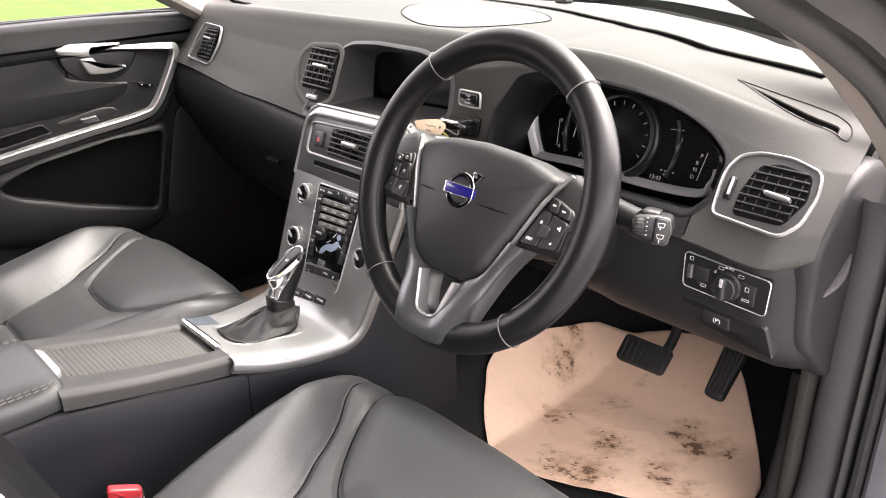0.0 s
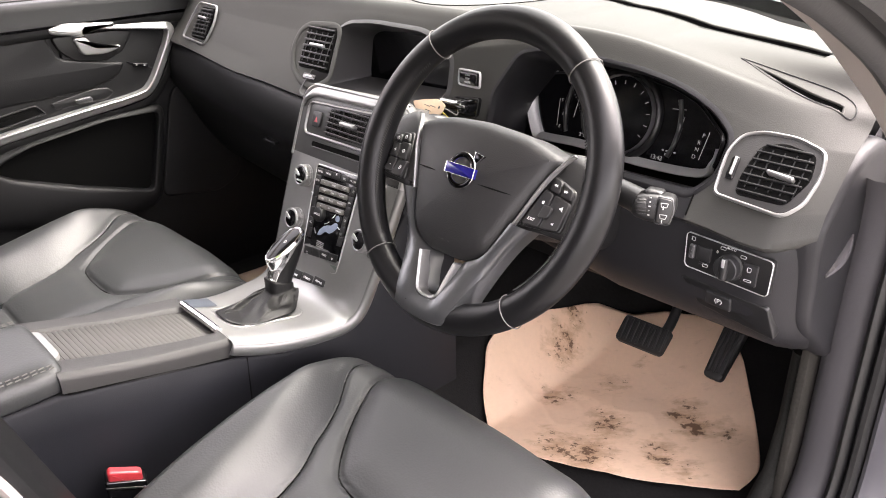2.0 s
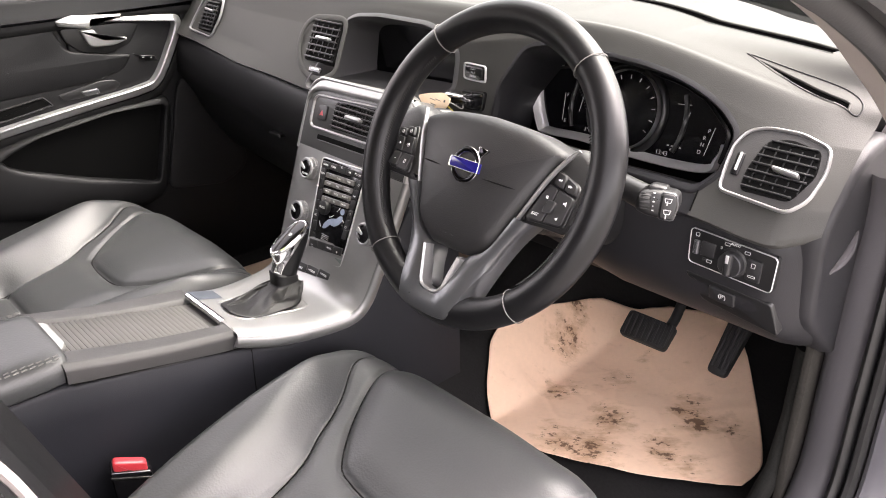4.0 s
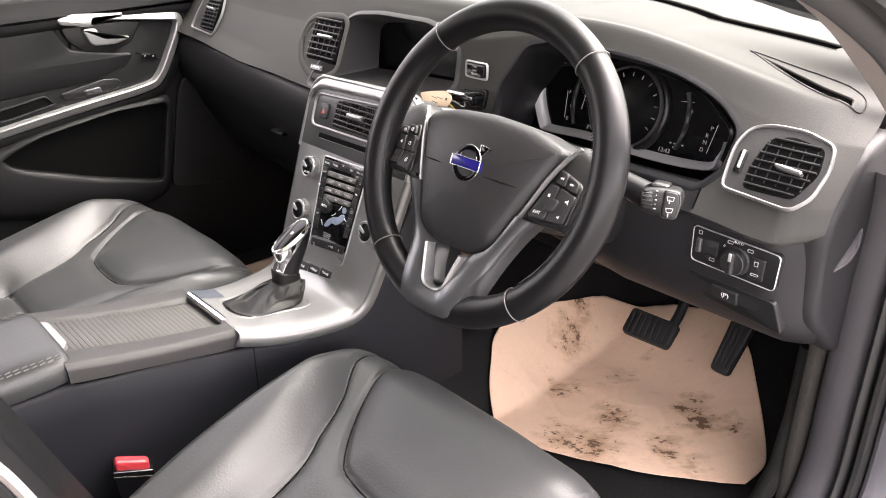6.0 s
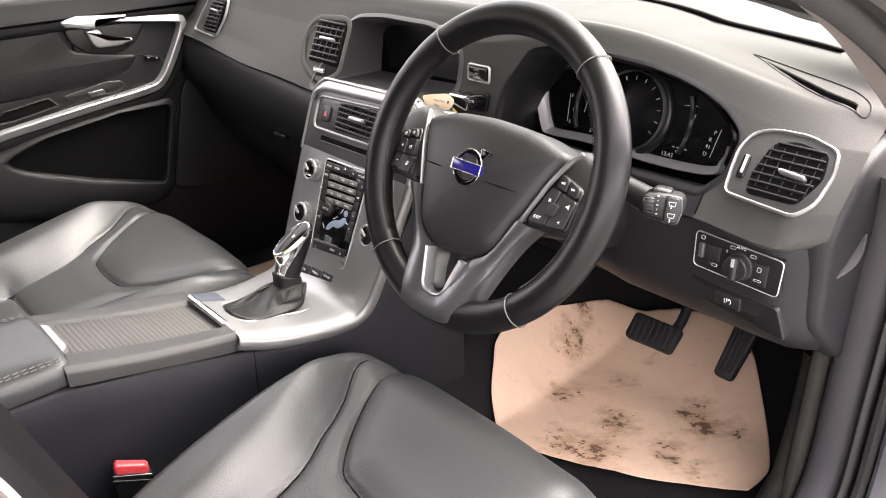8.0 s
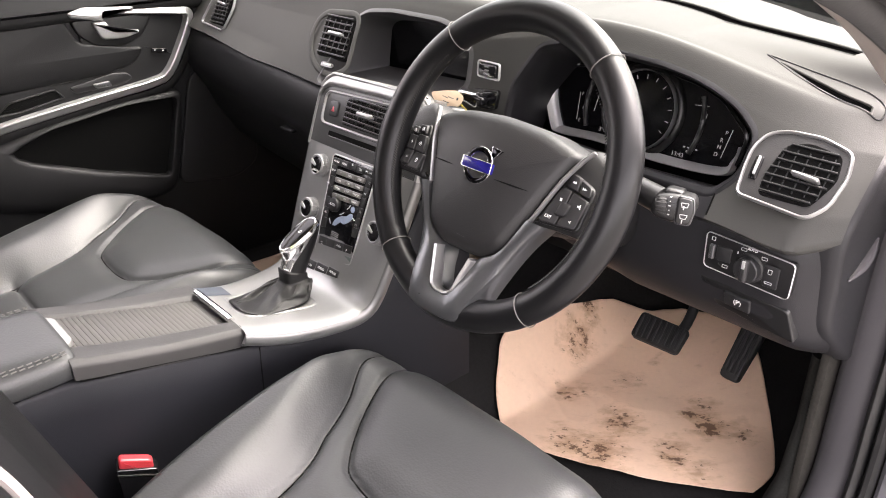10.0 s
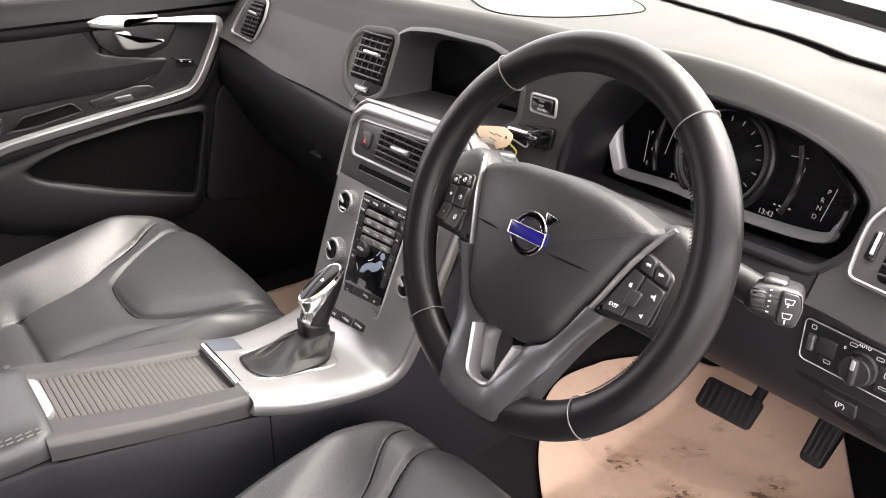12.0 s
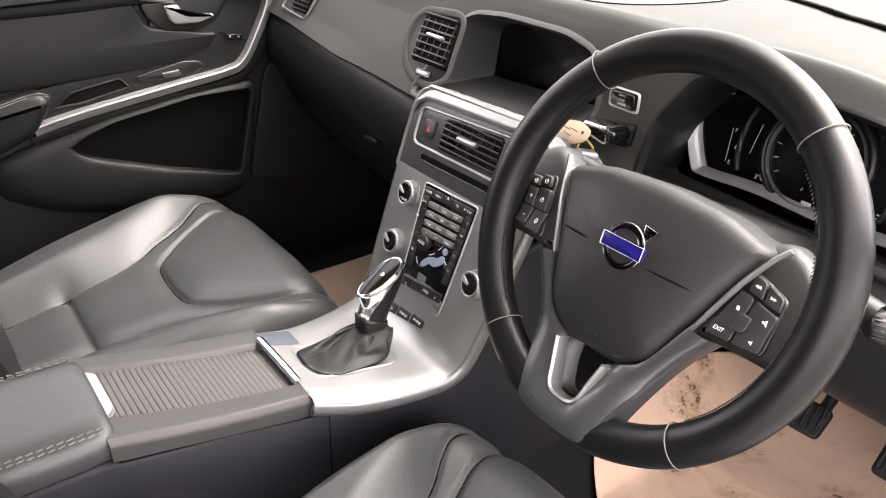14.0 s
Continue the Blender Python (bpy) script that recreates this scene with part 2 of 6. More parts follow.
def floor_at(a, b):
    x, y = -0.72 + 1.44 * a, -1.2 + 2.0 * b
    z = ground_z(x, y) - 0.008
    return (x, y, z)
grid_mesh("floor_carpet", floor_at, 60, 80, CARPET, shell, "black carpet", thick=0.02)
# Unseen roof; its front edge is pulled forward to shade the dash face.
part("roof", block((-0.54, -1.9, 1.41), (0.585, 0.08, 1.45), 0.01), HEAD, shell, "pale headlining")
# Blocks added behind the dash to stop light and sight leaks.
part("leak_block", block((-0.7, 0.42, 0.62), (0.655, 0.45, 0.985), 0.01), TRIM, shell)
for sx in (-0.76, 0.68):
    part("footwell_side", block((sx - 0.02, 0.45, 0.25), (sx + 0.02, 0.85, 0.97), 0.005), CARPET, shell)
part("firewall", block((-0.78, 0.8, 0.25), (0.82, 0.84, 1.0), 0.01), TRIM, shell)
# Rear of the cabin, out of view: added to block light from behind.
part("rear_bulkhead", block((-0.75, -1.95, 0.3), (0.75, -1.9, 1.1), 0.01), CARPET, shell)
part("rear_seat", block((-0.66, -1.75, 0.37), (0.7, -1.15, 0.75), 0.05), LEATHER, shell, "unseen dark leather rear bench")
for sx in (-1, 1):
    part("rear_side", block((0.022 + sx * 0.7 - 0.03, -1.9, 0.3), (0.022 + sx * 0.7 + 0.03, -0.93, 1.06), 0.01), DARK, shell, "unseen charcoal side wall, blocks light from behind")
    part("centre_pillar", block((0.022 + sx * 0.69 - 0.03, -1.05, 0.3), (0.022 + sx * 0.69 + 0.03, -0.9, 1.40), 0.015), HEAD, shell, "unseen beige centre pillar")
    part("roof_rail", block((0.022 + sx * 0.59 - 0.04, -1.9, 1.36), (0.022 + sx * 0.59 + 0.04, -0.75, 1.44), 0.02), HEAD, shell, "unseen pale roof rail")
    part("rear_pillar", block((0.022 + sx * 0.68 - 0.04, -1.95, 1.0), (0.022 + sx * 0.68 + 0.04, -1.6, 1.47), 0.02), HEAD, shell)
# doorway on the driver's side: path of its edge (y, z), swept sections across it
DOORWAY = [(-0.95, 0.405), (-0.3, 0.4), (0.1, 0.4), (0.28, 0.418), (0.347, 0.48), (0.352, 0.62), (0.352, 0.78), (0.356, 0.86), (0.34, 0.925), (0.285, 0.972), (0.2, 1.029), (0.126, 1.072), (0.044, 1.117), (-0.06, 1.161), (-0.142, 1.19), (-0.3, 1.255), (-0.6, 1.35), (-0.95, 1.39)]


def doorway(profile, first, last, side=1, centre=0.022):
    """A section of (x, depth) swept along the doorway; depth points out of the opening."""
    bm = bmesh.new()
    line = spline(DOORWAY, 8)[first * 8:last * 8 + 1]
    rings = []
    for i, q in enumerate(line):
        a, b = line[max(i - 1, 0)], line[min(i + 1, len(line) - 1)]
        t = (b - a) / np.linalg.norm(b - a)
        n = np.array((t[1], -t[0]))
        lean = 0.3 * max(0.0, q[1] - 1.18)
        rings.append([Vector((centre + side * (x - 0.022 - lean), q[0] + n[0] * d, q[1] + n[1] * d)) for x, d in profile])
    loft(bm, rings, closed=False)
    return bm
TRIM_SEC = [(0.655, 0.09), (0.658, 0.03), (0.664, 0.008), (0.672, 0.0), (0.684, -0.003), (0.700, -0.002), (0.708, 0.003), (0.711, 0.012)]
PILLAR_SEC = [(0.77, 0.10), (0.725, 0.055), (0.704, 0.03), (0.70, 0.02), (0.703, 0.011), (0.718, 0.004), (0.736, 0.0), (0.744, 0.012)]
LIP_SEC = [(0.738, 0.02), (0.74, 0.0), (0.745, -0.008), (0.752, -0.011), (0.759, -0.008), (0.764, 0.0), (0.765, 0.02)]
LOW_LIP = [(0.710, 0.02), (0.711, 0.0), (0.714, -0.008), (0.717, -0.010), (0.7205, -0.008), (0.7235, 0.0), (0.724, 0.02)]
LOW_SEAL = [(0.724, 0.03), (0.7255, 0.008), (0.730, -0.002), (0.736, -0.002), (0.7405, 0.008), (0.741, 0.03)]
SEAL_SEC = [(0.765, 0.03), (0.767, 0.008), (0.774, -0.003), (0.784, -0.003), (0.791, 0.008), (0.792, 0.03)]
FRAME_SEC = [(0.79, 0.03), (0.793, 0.016), (0.80, 0.012), (0.84, 0.012), (0.853, 0.02), (0.858, 0.04), (0.858, 0.16)]
LOW_FRAME = [(0.741, 0.03), (0.743, 0.012), (0.748, 0.008), (0.80, 0.012), (0.845, 0.016), (0.858, 0.04), (0.858, 0.16)]
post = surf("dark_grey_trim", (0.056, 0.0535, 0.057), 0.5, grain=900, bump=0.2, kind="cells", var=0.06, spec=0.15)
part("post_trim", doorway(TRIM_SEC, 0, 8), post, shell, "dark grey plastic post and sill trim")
part("pillar_trim", doorway(PILLAR_SEC, 8, 17), PILLAR, shell, "beige plastic pillar trim")
part("seal_lip", doorway(LOW_LIP, 0, 8), RUBBER, shell, "soft black seal lip")
part("door_seal", doorway(LOW_SEAL, 0, 8), RUBBER, shell, "black rubber door seal")
part("seal_lip", doorway(LIP_SEC, 8, 17), RUBBER, shell, "soft black seal lip")
part("door_seal", doorway(SEAL_SEC, 8, 17), RUBBER, shell, "black rubber door seal")
part("door_frame", doorway(LOW_FRAME, 0, 8), BODY, shell, "grey painted door frame")
part("frame_seal", doorway(FRAME_SEC, 8, 17), RUBBER, shell, "black upper door frame")
part("pillar_trim", doorway(PILLAR_SEC, 8, 17, -1), PILLAR, shell, "beige plastic pillar trim")
kick = surf("kick_panel_carpet", (0.024, 0.0225, 0.02), 0.95, grain=400, bump=0.8, var=0.3, spec=0.1)
part("kick_panel", block((0.648, 0.33, 0.34), (0.66, 0.82, 0.72), 0.004), kick, shell, "dark carpeted kick panel")
edge_carpet = surf("grey_speckled_carpet", (0.013, 0.013, 0.012), 0.95, grain=500, bump=1.0, var=0.6, spec=0.1)
part("carpet_edge", tube([(0.642, 0.36, 0.665), (0.644, 0.352, 0.56), (0.64, 0.345, 0.47), (0.63, 0.31, 0.405), (0.63, 0.15, 0.39), (0.63, -0.3, 0.385)], 0.014, seg=10), edge_carpet, shell, "grey speckled carpet edge")

# ---- ground ----
GRASS = surf("grass", (0.033, 0.066, 0.007), 0.9, grain=40, bump=1.0, var=0.5, large=3.0, spec=0.1)
# Unseen ground, made pale so that it bounces light into the footwell.
PALE_GROUND = surf("pale_ground_reflector", (0.16, 0.155, 0.147), 0.9, grain=120, bump=0.8, var=0.3, large=2.0)
lawn = grid_mesh("ground", lambda a, b: (-300 + 600 * a, -300 + 600 * b, 0.0), 4, 4, GRASS, kind="structure", label="mown green grass")
lawn["category"] = "ground"
drive = part("driveway", block((-1.3, -12, -0.05), (9, 12, 0.006), 0.0), PALE_GROUND, None, "unseen pale ground under the car, reflects light up", kind="structure")
drive["category"] = "driveway"

# ---- dashboard ----
dash = thing("dashboard", (0.022, 0.3, 0.7), "grey vinyl dashboard with satin metal trim", "dashboard")
# stations across the car: x, height of the top, then (y, z) of the edge, two steps of the face, and its lower edge
STATIONS = [
    (-0.735, 1.045, (0.235, 1.03), (0.225, 1.01), (0.19, 0.965), (0.165, 0.938)),
    (-0.60, 1.055, (0.215, 1.035), (0.205, 1.01), (0.178, 0.96), (0.158, 0.933)),
    (-0.40, 1.062, (0.21, 1.035), (0.198, 1.005), (0.165, 0.948), (0.142, 0.919)),
    (-0.28, 1.064, (0.21, 1.038), (0.195, 1.005), (0.157, 0.945), (0.140, 0.917)),
    (-0.178, 1.066, (0.21, 1.042), (0.19, 1.005), (0.150, 0.942), (0.134, 0.914)),
    (-0.05, 1.069, (0.214, 1.052), (0.203, 1.03), (0.155, 0.93), (0.134, 0.905)),
    (0.085, 1.07, (0.216, 1.052), (0.205, 1.034), (0.172, 0.93), (0.13, 0.89)),
    (0.14, 1.07, (0.218, 1.052), (0.204, 1.02), (0.2, 0.945), (0.185, 0.885)),
    (0.20, 1.067, (0.228, 1.057), (0.21, 1.03), (0.204, 0.915), (0.195, 0.885)),
    (0.25, 1.067, (0.240, 1.062), (0.230, 1.038), (0.218, 0.89), (0.204, 0.87)),
    (0.33, 1.068, (0.246, 1.063), (0.234, 1.038), (0.225, 0.888), (0.205, 0.868)),
    (0.40, 1.063, (0.250, 1.058), (0.236, 1.034), (0.225, 0.888), (0.205, 0.868)),
    (0.47, 1.050, (0.256, 1.044), (0.242, 1.018), (0.225, 0.89), (0.205, 0.87)),
    (0.545, 1.030, (0.270, 1.021), (0.254, 0.992), (0.212, 0.905), (0.196, 0.875)),
    (0.62, 1.01, (0.288, 0.998), (0.262, 0.97), (0.207, 0.9), (0.192, 0.868)),
    (0.655, 1.003, (0.305, 0.988), (0.274, 0.966), (0.216, 0.905), (0.202, 0.868)),
    (0.672, 0.995, (0.335, 0.975), (0.31, 0.96), (0.26, 0.905), (0.25, 0.885)),
]


def screen_base(x):
    """How far ahead the windscreen's foot lies."""
    return 0.85 - 0.5 * math.sqrt((x - 0.022) ** 2 + 0.004)


FLAT_STATIONS = np.array([(a[0], a[1], *a[2], *a[3], *a[4], *a[5]) for a in STATIONS])


@functools.lru_cache(maxsize=None)
def station(x):
    """The dash's measures at x, smoothed between its stations."""
    xs = [x + d for d in (-0.024, -0.016, -0.008, 0.0, 0.008, 0.016, 0.024)]
    v = [float(np.mean(np.interp(xs, FLAT_STATIONS[:, 0], FLAT_STATIONS[:, k]))) for k in range(1, 10)]
    return (v[0], *[np.array(v[i:i + 2]) for i in (1, 3, 5, 7)])


def face_y(x, z):
    """The dash face at x and height z."""
    _, *pts = station(x)
    pts = pts[::-1]
    return float(np.interp(z, [p[1] for p in pts], [p[0] for p in pts]))


def dash_profile(x):
    zt, edge, m1, m2, low = station(x)
    ye, yb = edge[0], screen_base(x)
    crest = max(zt, 1.069 - 0.06 * max(0.0, x - 0.25))
    rise = crest - zt
    top = [(yb, crest - 0.03), (ye + 0.75 * (yb - ye), crest - 0.006), (ye + 0.45 * (yb - ye), crest), (ye + 0.24 * (yb - ye), crest - 0.12 * rise), (ye + 0.04, zt - 0.001 + 0.3 * rise), (ye + 0.014, zt - 0.0025), edge, m1]
    line = [np.array(q) for q in spline(top, 20)]
    line += [m1 + (m2 - m1) * k / 26 for k in range(1, 27)]
    line += [m2 + (low - m2) * k / 5 for k in range(1, 6)] + [low + np.array((0.01, -0.008)), low + np.array((0.06, -0.005))]
    return line


def within(q, outline):
    x, y, inside = q[0], q[1], False
    for a, b in zip(outline, outline[1:] + outline[:1]):
        if (a[1] > y) != (b[1] > y) and x < (b[0] - a[0]) * (y - a[1]) / (b[1] - a[1]) + a[0]:
            inside = not inside
    return inside
SCREEN_HOLE = rounded([(-0.165, 0.917), (0.1, 0.93), (0.134, 0.955), (0.137, 1.008), (0.115, 1.026), (0.07, 1.036), (-0.04, 1.036), (-0.1, 1.03), (-0.122, 1.018)], 0.014)
CLUSTER_HOLE = rounded([(0.203, 0.898), (0.36, 0.894), (0.525, 0.899), (0.55, 0.925), (0.553, 0.968), (0.527, 0.991), (0.496, 1.008), (0.468, 1.018), (0.43, 1.026), (0.37, 1.031), (0.29, 1.034), (0.248, 1.024), (0.214, 0.968)], 0.012)


SCREEN_CUT, CLUSTER_CUT = inset(SCREEN_HOLE, -0.003), inset(CLUSTER_HOLE, -0.003)


def dash_top(x, y):
    """Height of the dash's upper skin."""
    line = [q for q in dash_profile(x)[:121]][::-1]
    return float(np.interp(y, [q[0] for q in line], [q[1] for q in line]))


def slot_outline(path, widths):
    """A closed outline round a line on the dash top, with rounded ends."""
    p = [np.array(q, float) for q in spline(path, 6)]
    left, right = [], []
    for i, q in enumerate(p):
        e = p[min(i + 1, len(p) - 1)] - p[max(i - 1, 0)]
        n = np.array((-e[1], e[0])) / np.linalg.norm(e)
        f = i / (len(p) - 1)
        w = np.interp(f, [k / (len(widths) - 1) for k in range(len(widths))], widths) / 2
        left.append(q + n * w)
        right.append(q - n * w)
    return left + right[::-1]
SIDE_PTS = [(0.517, 0.312), (0.57, 0.318), (0.632, 0.331), (0.652, 0.333), (0.656, 0.316), (0.6, 0.296)]
SIDE_LINE = [(0.536, 0.309), (0.56, 0.3065), (0.588, 0.306), (0.615, 0.308), (0.643, 0.316)]
DEMIST = [(-0.5, 0.38), (-0.36, 0.46), (-0.2, 0.545), (-0.145, 0.562), (0.03, 0.53), (0.19, 0.474), (0.3, 0.432), (0.424, 0.396), (0.545, 0.38), (0.598, 0.37)]
SLOTS = [slot_outline(DEMIST, [0.008, 0.022, 0.024, 0.025, 0.025, 0.026, 0.027, 0.028, 0.028, 0.02]), slot_outline(SIDE_LINE, [0.002, 0.008, 0.011, 0.011, 0.008]), slot_outline([(-0.62, 0.27), (-0.56, 0.255), (-0.50, 0.25)], [0.004, 0.016, 0.012])]
SLOT_BOXES = [(min(q[0] for q in o), max(q[0] for q in o), min(q[1] for q in o), max(q[1] for q in o)) for o in SLOTS]


def in_slot(x, y):
    return any(b[0] < x < b[1] and b[2] < y < b[3] and within((x, y), o) for b, o in zip(SLOT_BOXES, SLOTS))


def dash_skin(band=False):
    """The pad, or the charcoal band of it between the cluster and the knee panel."""
    bm = bmesh.new()
    xs = np.linspace(STATIONS[0][0], STATIONS[-1][0], 480)
    rows = [[bm.verts.new((x, *q)) for q in dash_profile(x)] for x in xs]
    for a, b in zip(rows, rows[1:]):
        for i in range(len(a) - 1):
            c = (a[i].co + b[i + 1].co) / 2
            if c.y < 0.3 and c.z < 1.045 and (within((c.x, c.z), SCREEN_CUT) or within((c.x, c.z), CLUSTER_CUT)):
                continue
            if i < 118 and in_slot(c.x, c.y):
                continue
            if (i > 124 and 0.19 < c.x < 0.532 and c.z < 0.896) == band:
                bm.faces.new((a[i], b[i], b[i + 1], a[i + 1]))
    bmesh.ops.delete(bm, geom=[q for q in bm.verts if not q.link_faces], context="VERTS")
    return bm
part("dash_pad", dash_skin(), DASH, dash, "grey grained vinyl pad", smooth=60)
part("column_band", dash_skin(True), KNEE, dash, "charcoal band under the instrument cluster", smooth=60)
part("pod_seam", tube([(0.532, face_y(0.532, z) - 0.0004, z) for z in np.linspace(0.878, 0.905, 8)], 0.0011, seg=6), VOID, dash, "dark seam beside the vent pod")


def recess(hole, back, lip=0.0035):
    """Lip and inner walls of an opening in the dash face; back maps (x, z) to a place at its rear."""
    bm = bmesh.new()
    rings = []
    for d, y in ((-0.007, 0.001), (-0.004, -lip * 0.8), (-0.001, -lip), (0.003, 0.004)):
        rings.append([Vector((q[0], face_y(q[0], q[1]) + y, q[1])) for q in inset(hole, d)])
    for f in (0.5, 1.0):
        rings.append([Vector((q[0], face_y(q[0], q[1]) + 0.004, q[1])).lerp(Vector(back(q)), f) for q in inset(hole, 0.003)])
    loft(bm, rings)
    return bm


def top_patch(outline, lift, edge=0.003):
    """A thin panel that follows the dash top inside an outline of (x, y)."""
    bm = bmesh.new()
    c = np.mean([np.array(q) for q in outline], axis=0)
    rings = [[Vector((*q, dash_top(*q) - 0.004)) for q in outline]]
    rings.append([Vector((*q, dash_top(*q) + lift * 0.7)) for q in inset(outline, edge * 0.3)])
    for f in (0.0, 0.15, 0.35, 0.55, 0.75, 0.92):
        rings.append([Vector((*(q + (c - q) * f), dash_top(*(q + (c - q) * f)) + lift)) for q in inset(outline, edge)])
    loft(bm, rings, cap=True)
    return bm
MESH = surf("grille_mesh_grey", (0.052, 0.052, 0.05), 0.6, grain=1500, bump=0.6, kind="cells", var=0.2)


def slot_channel(outline):
    bm = bmesh.new()
    rings = [[Vector((*q, dash_top(*q) + h)) for q in inset(outline, d)] for d, h in ((-0.002, 0.0), (0.0003, -0.004), (0.0012, -0.03))]
    loft(bm, rings)
    bm.faces.new([v for v in bm.verts][-len(outline):])
    return bm


def slot_lip(outline):
    return tube([(*q, dash_top(*q) - 0.0008) for q in outline], 0.0016, closed=True, seg=8)
for outline, what in zip(SLOTS, ("demister_slot", "side_slot", "passenger_slot")):
    channel = part(what, slot_channel(outline), VOID, dash, "dark demister slot")
    part("lip", slot_lip(outline), DASH, channel, "grey rolled lip")
SIDE_RIM = rounded(SIDE_PTS, [0.004, 0.03, 0.012, 0.014, 0.012, 0.03], 6)
part("side_slot_rim", tube([(*q, dash_top(*q)) for q in SIDE_RIM], 0.0011, closed=True, seg=6), DARK, dash, "thin groove round the side slot")
part("speaker_grille", top_patch(spline([(-0.171, 0.42), (-0.12, 0.33), (-0.014, 0.262), (0.058, 0.248), (0.115, 0.285), (0.148, 0.36), (0.143, 0.415), (0.05, 0.475), (-0.08, 0.495)], 6, True), 0.0014), MESH, dash, "grey oval speaker grille")
part("grille_groove", tube([(*q, dash_top(*q) + 0.0004) for q in spline([(-0.172, 0.42), (-0.121, 0.329), (-0.014, 0.261), (0.058, 0.247), (0.116, 0.284), (0.149, 0.36), (0.144, 0.416), (0.05, 0.476), (-0.08, 0.496)], 6, True)], 0.0008, closed=True, seg=6), VOID, dash, "dark gap round the grille")
sensor = part("light_sensor", block((-0.005, 0.607, 1.066), (0.022, 0.63, 1.075), 0.003), TRIM, dash, "small black sensor")
part("lamp", block((0.003, 0.609, 1.072), (0.012, 0.617, 1.077), 0.001), RED, sensor, "red alarm lamp")


# black ribbed scuttle and the bonnet beyond the dash
def ahead_sheet(rows, n=60):
    """A sheet that follows the windscreen's foot: rows of (distance ahead, height)."""
    bm = bmesh.new()
    loft(bm, [[Vector((x, screen_base(x) + d + 0.65 * d * (0.82 - screen_base(x)), z + 0.02 - 0.05 * abs(x) ** 2)) for d, z in rows] for x in np.linspace(-0.74, 0.78, n)], closed=False)
    return bm
part("scuttle", ahead_sheet([(-0.015, 0.99), (0.0, 1.012), (0.02, 1.02), (0.1, 1.025), (0.105, 1.01)]), VOID, shell, "black plastic scuttle")
for k in range(7):
    part("rib", ahead_sheet([(0.03 + 0.01 * k, 1.018), (0.032 + 0.01 * k, 1.028), (0.034 + 0.01 * k, 1.018)], 40), VOID, shell)
# Duller than the body paint: green-grey reflection and glass dimming in the colour.
BONNET = surf("dimmed_bonnet_paint", (0.06, 0.075, 0.073), 0.7, var=0.06, spec=0.2)
part("bonnet", ahead_sheet([(0.104, 1.0), (0.115, 1.02), (0.2, 1.025), (0.5, 1.03), (0.9, 1.015), (1.15, 0.97), (1.35, 0.85), (1.36, 0.5)]), BONNET, shell, "grey bonnet, reflection and dimming in its colour")


# the windscreen: tinted glass with a weak reflection
def tinted_glass(name, tint):
    m = bpy.data.materials.new(name)
    m.use_nodes = True
    n, l = m.node_tree.nodes, m.node_tree.links
    clear, gloss, mix = n.new("ShaderNodeBsdfTransparent"), n.new("ShaderNodeBsdfGlossy"), n.new("ShaderNodeMixShader")
    clear.inputs["Color"].default_value = (*tint, 1)
    gloss.inputs["Roughness"].default_value = 0.02
    mix.inputs["Fac"].default_value = 0.05
    l.new(clear.outputs[0], mix.inputs[1])
    l.new(gloss.outputs[0], mix.inputs[2])
    l.new(mix.outputs[0], n["Material Output"].inputs["Surface"])
    return m


def windscreen():
    bm = bmesh.new()
    rings = []
    for f in np.linspace(0, 1, 13):
        ring = []
        for x in np.linspace(-0.66, 0.70, 25):
            xs = x * (1 - 0.16 * f)
            foot = np.array((screen_base(x) - 0.01, 1.03 - 0.05 * abs(x) ** 2))
            head = np.array((0.09 - 0.12 * xs * xs, 1.415))
            q = foot * (1 - f) + head * f
            ring.append(Vector((xs, q[0], q[1] + 0.03 * math.sin(math.pi * f))))
        rings.append(ring)
    loft(bm, rings, closed=False)
    return bm
part("windscreen", windscreen(), tinted_glass("tinted_windscreen", (0.66, 0.70, 0.66)), shell, "tinted windscreen glass")
# Unseen dark panes, added to cut the sky light coming from the rear.
DARK_PANE = tinted_glass("light_cutting_pane", (0.3, 0.31, 0.3))
for sx in (-1, 1):
    part("rear_side_window", block((0.022 + sx * 0.66 - 0.002, -1.88, 1.05), (0.022 + sx * 0.66 + 0.002, -1.04, 1.38), 0.0), DARK_PANE, shell, "unseen dark pane in the rear side window, cuts light from behind")
part("rear_window", block((-0.62, -1.93, 1.09), (0.66, -1.926, 1.42), 0.0), DARK_PANE, shell, "unseen dark pane in the rear window, cuts light from behind")


# lower dash on the passenger side, with the glovebox
def lower_left():
    bm = bmesh.new()
    rings = []
    for k in range(25):
        f = k / 24
        x = -0.735 + 0.66 * f
        y0, z0 = 0.165 - 0.041 * f, 0.934 - 0.026 * f
        prof = [(y0 + 0.02, z0 + 0.0), (y0 + 0.004, z0 - 0.012), (y0 - 0.004, z0 - 0.05), (y0 + 0.002, z0 - 0.09), (y0 + 0.025, z0 - 0.13), (y0 + 0.06, z0 - 0.2), (y0 + 0.14, z0 - 0.29), (y0 + 0.3, z0 - 0.32)]
        rings.append([Vector((x, *q)) for q in spline(prof, 4)])
    loft(bm, rings, closed=False)
    return bm
glove = part("glovebox", lower_left(), DARK, dash, "charcoal glovebox lid")
part("handle", block((-0.31, 0.14, 0.80), (-0.27, 0.156, 0.806), 0.002), TRIM, glove, "black glovebox latch")


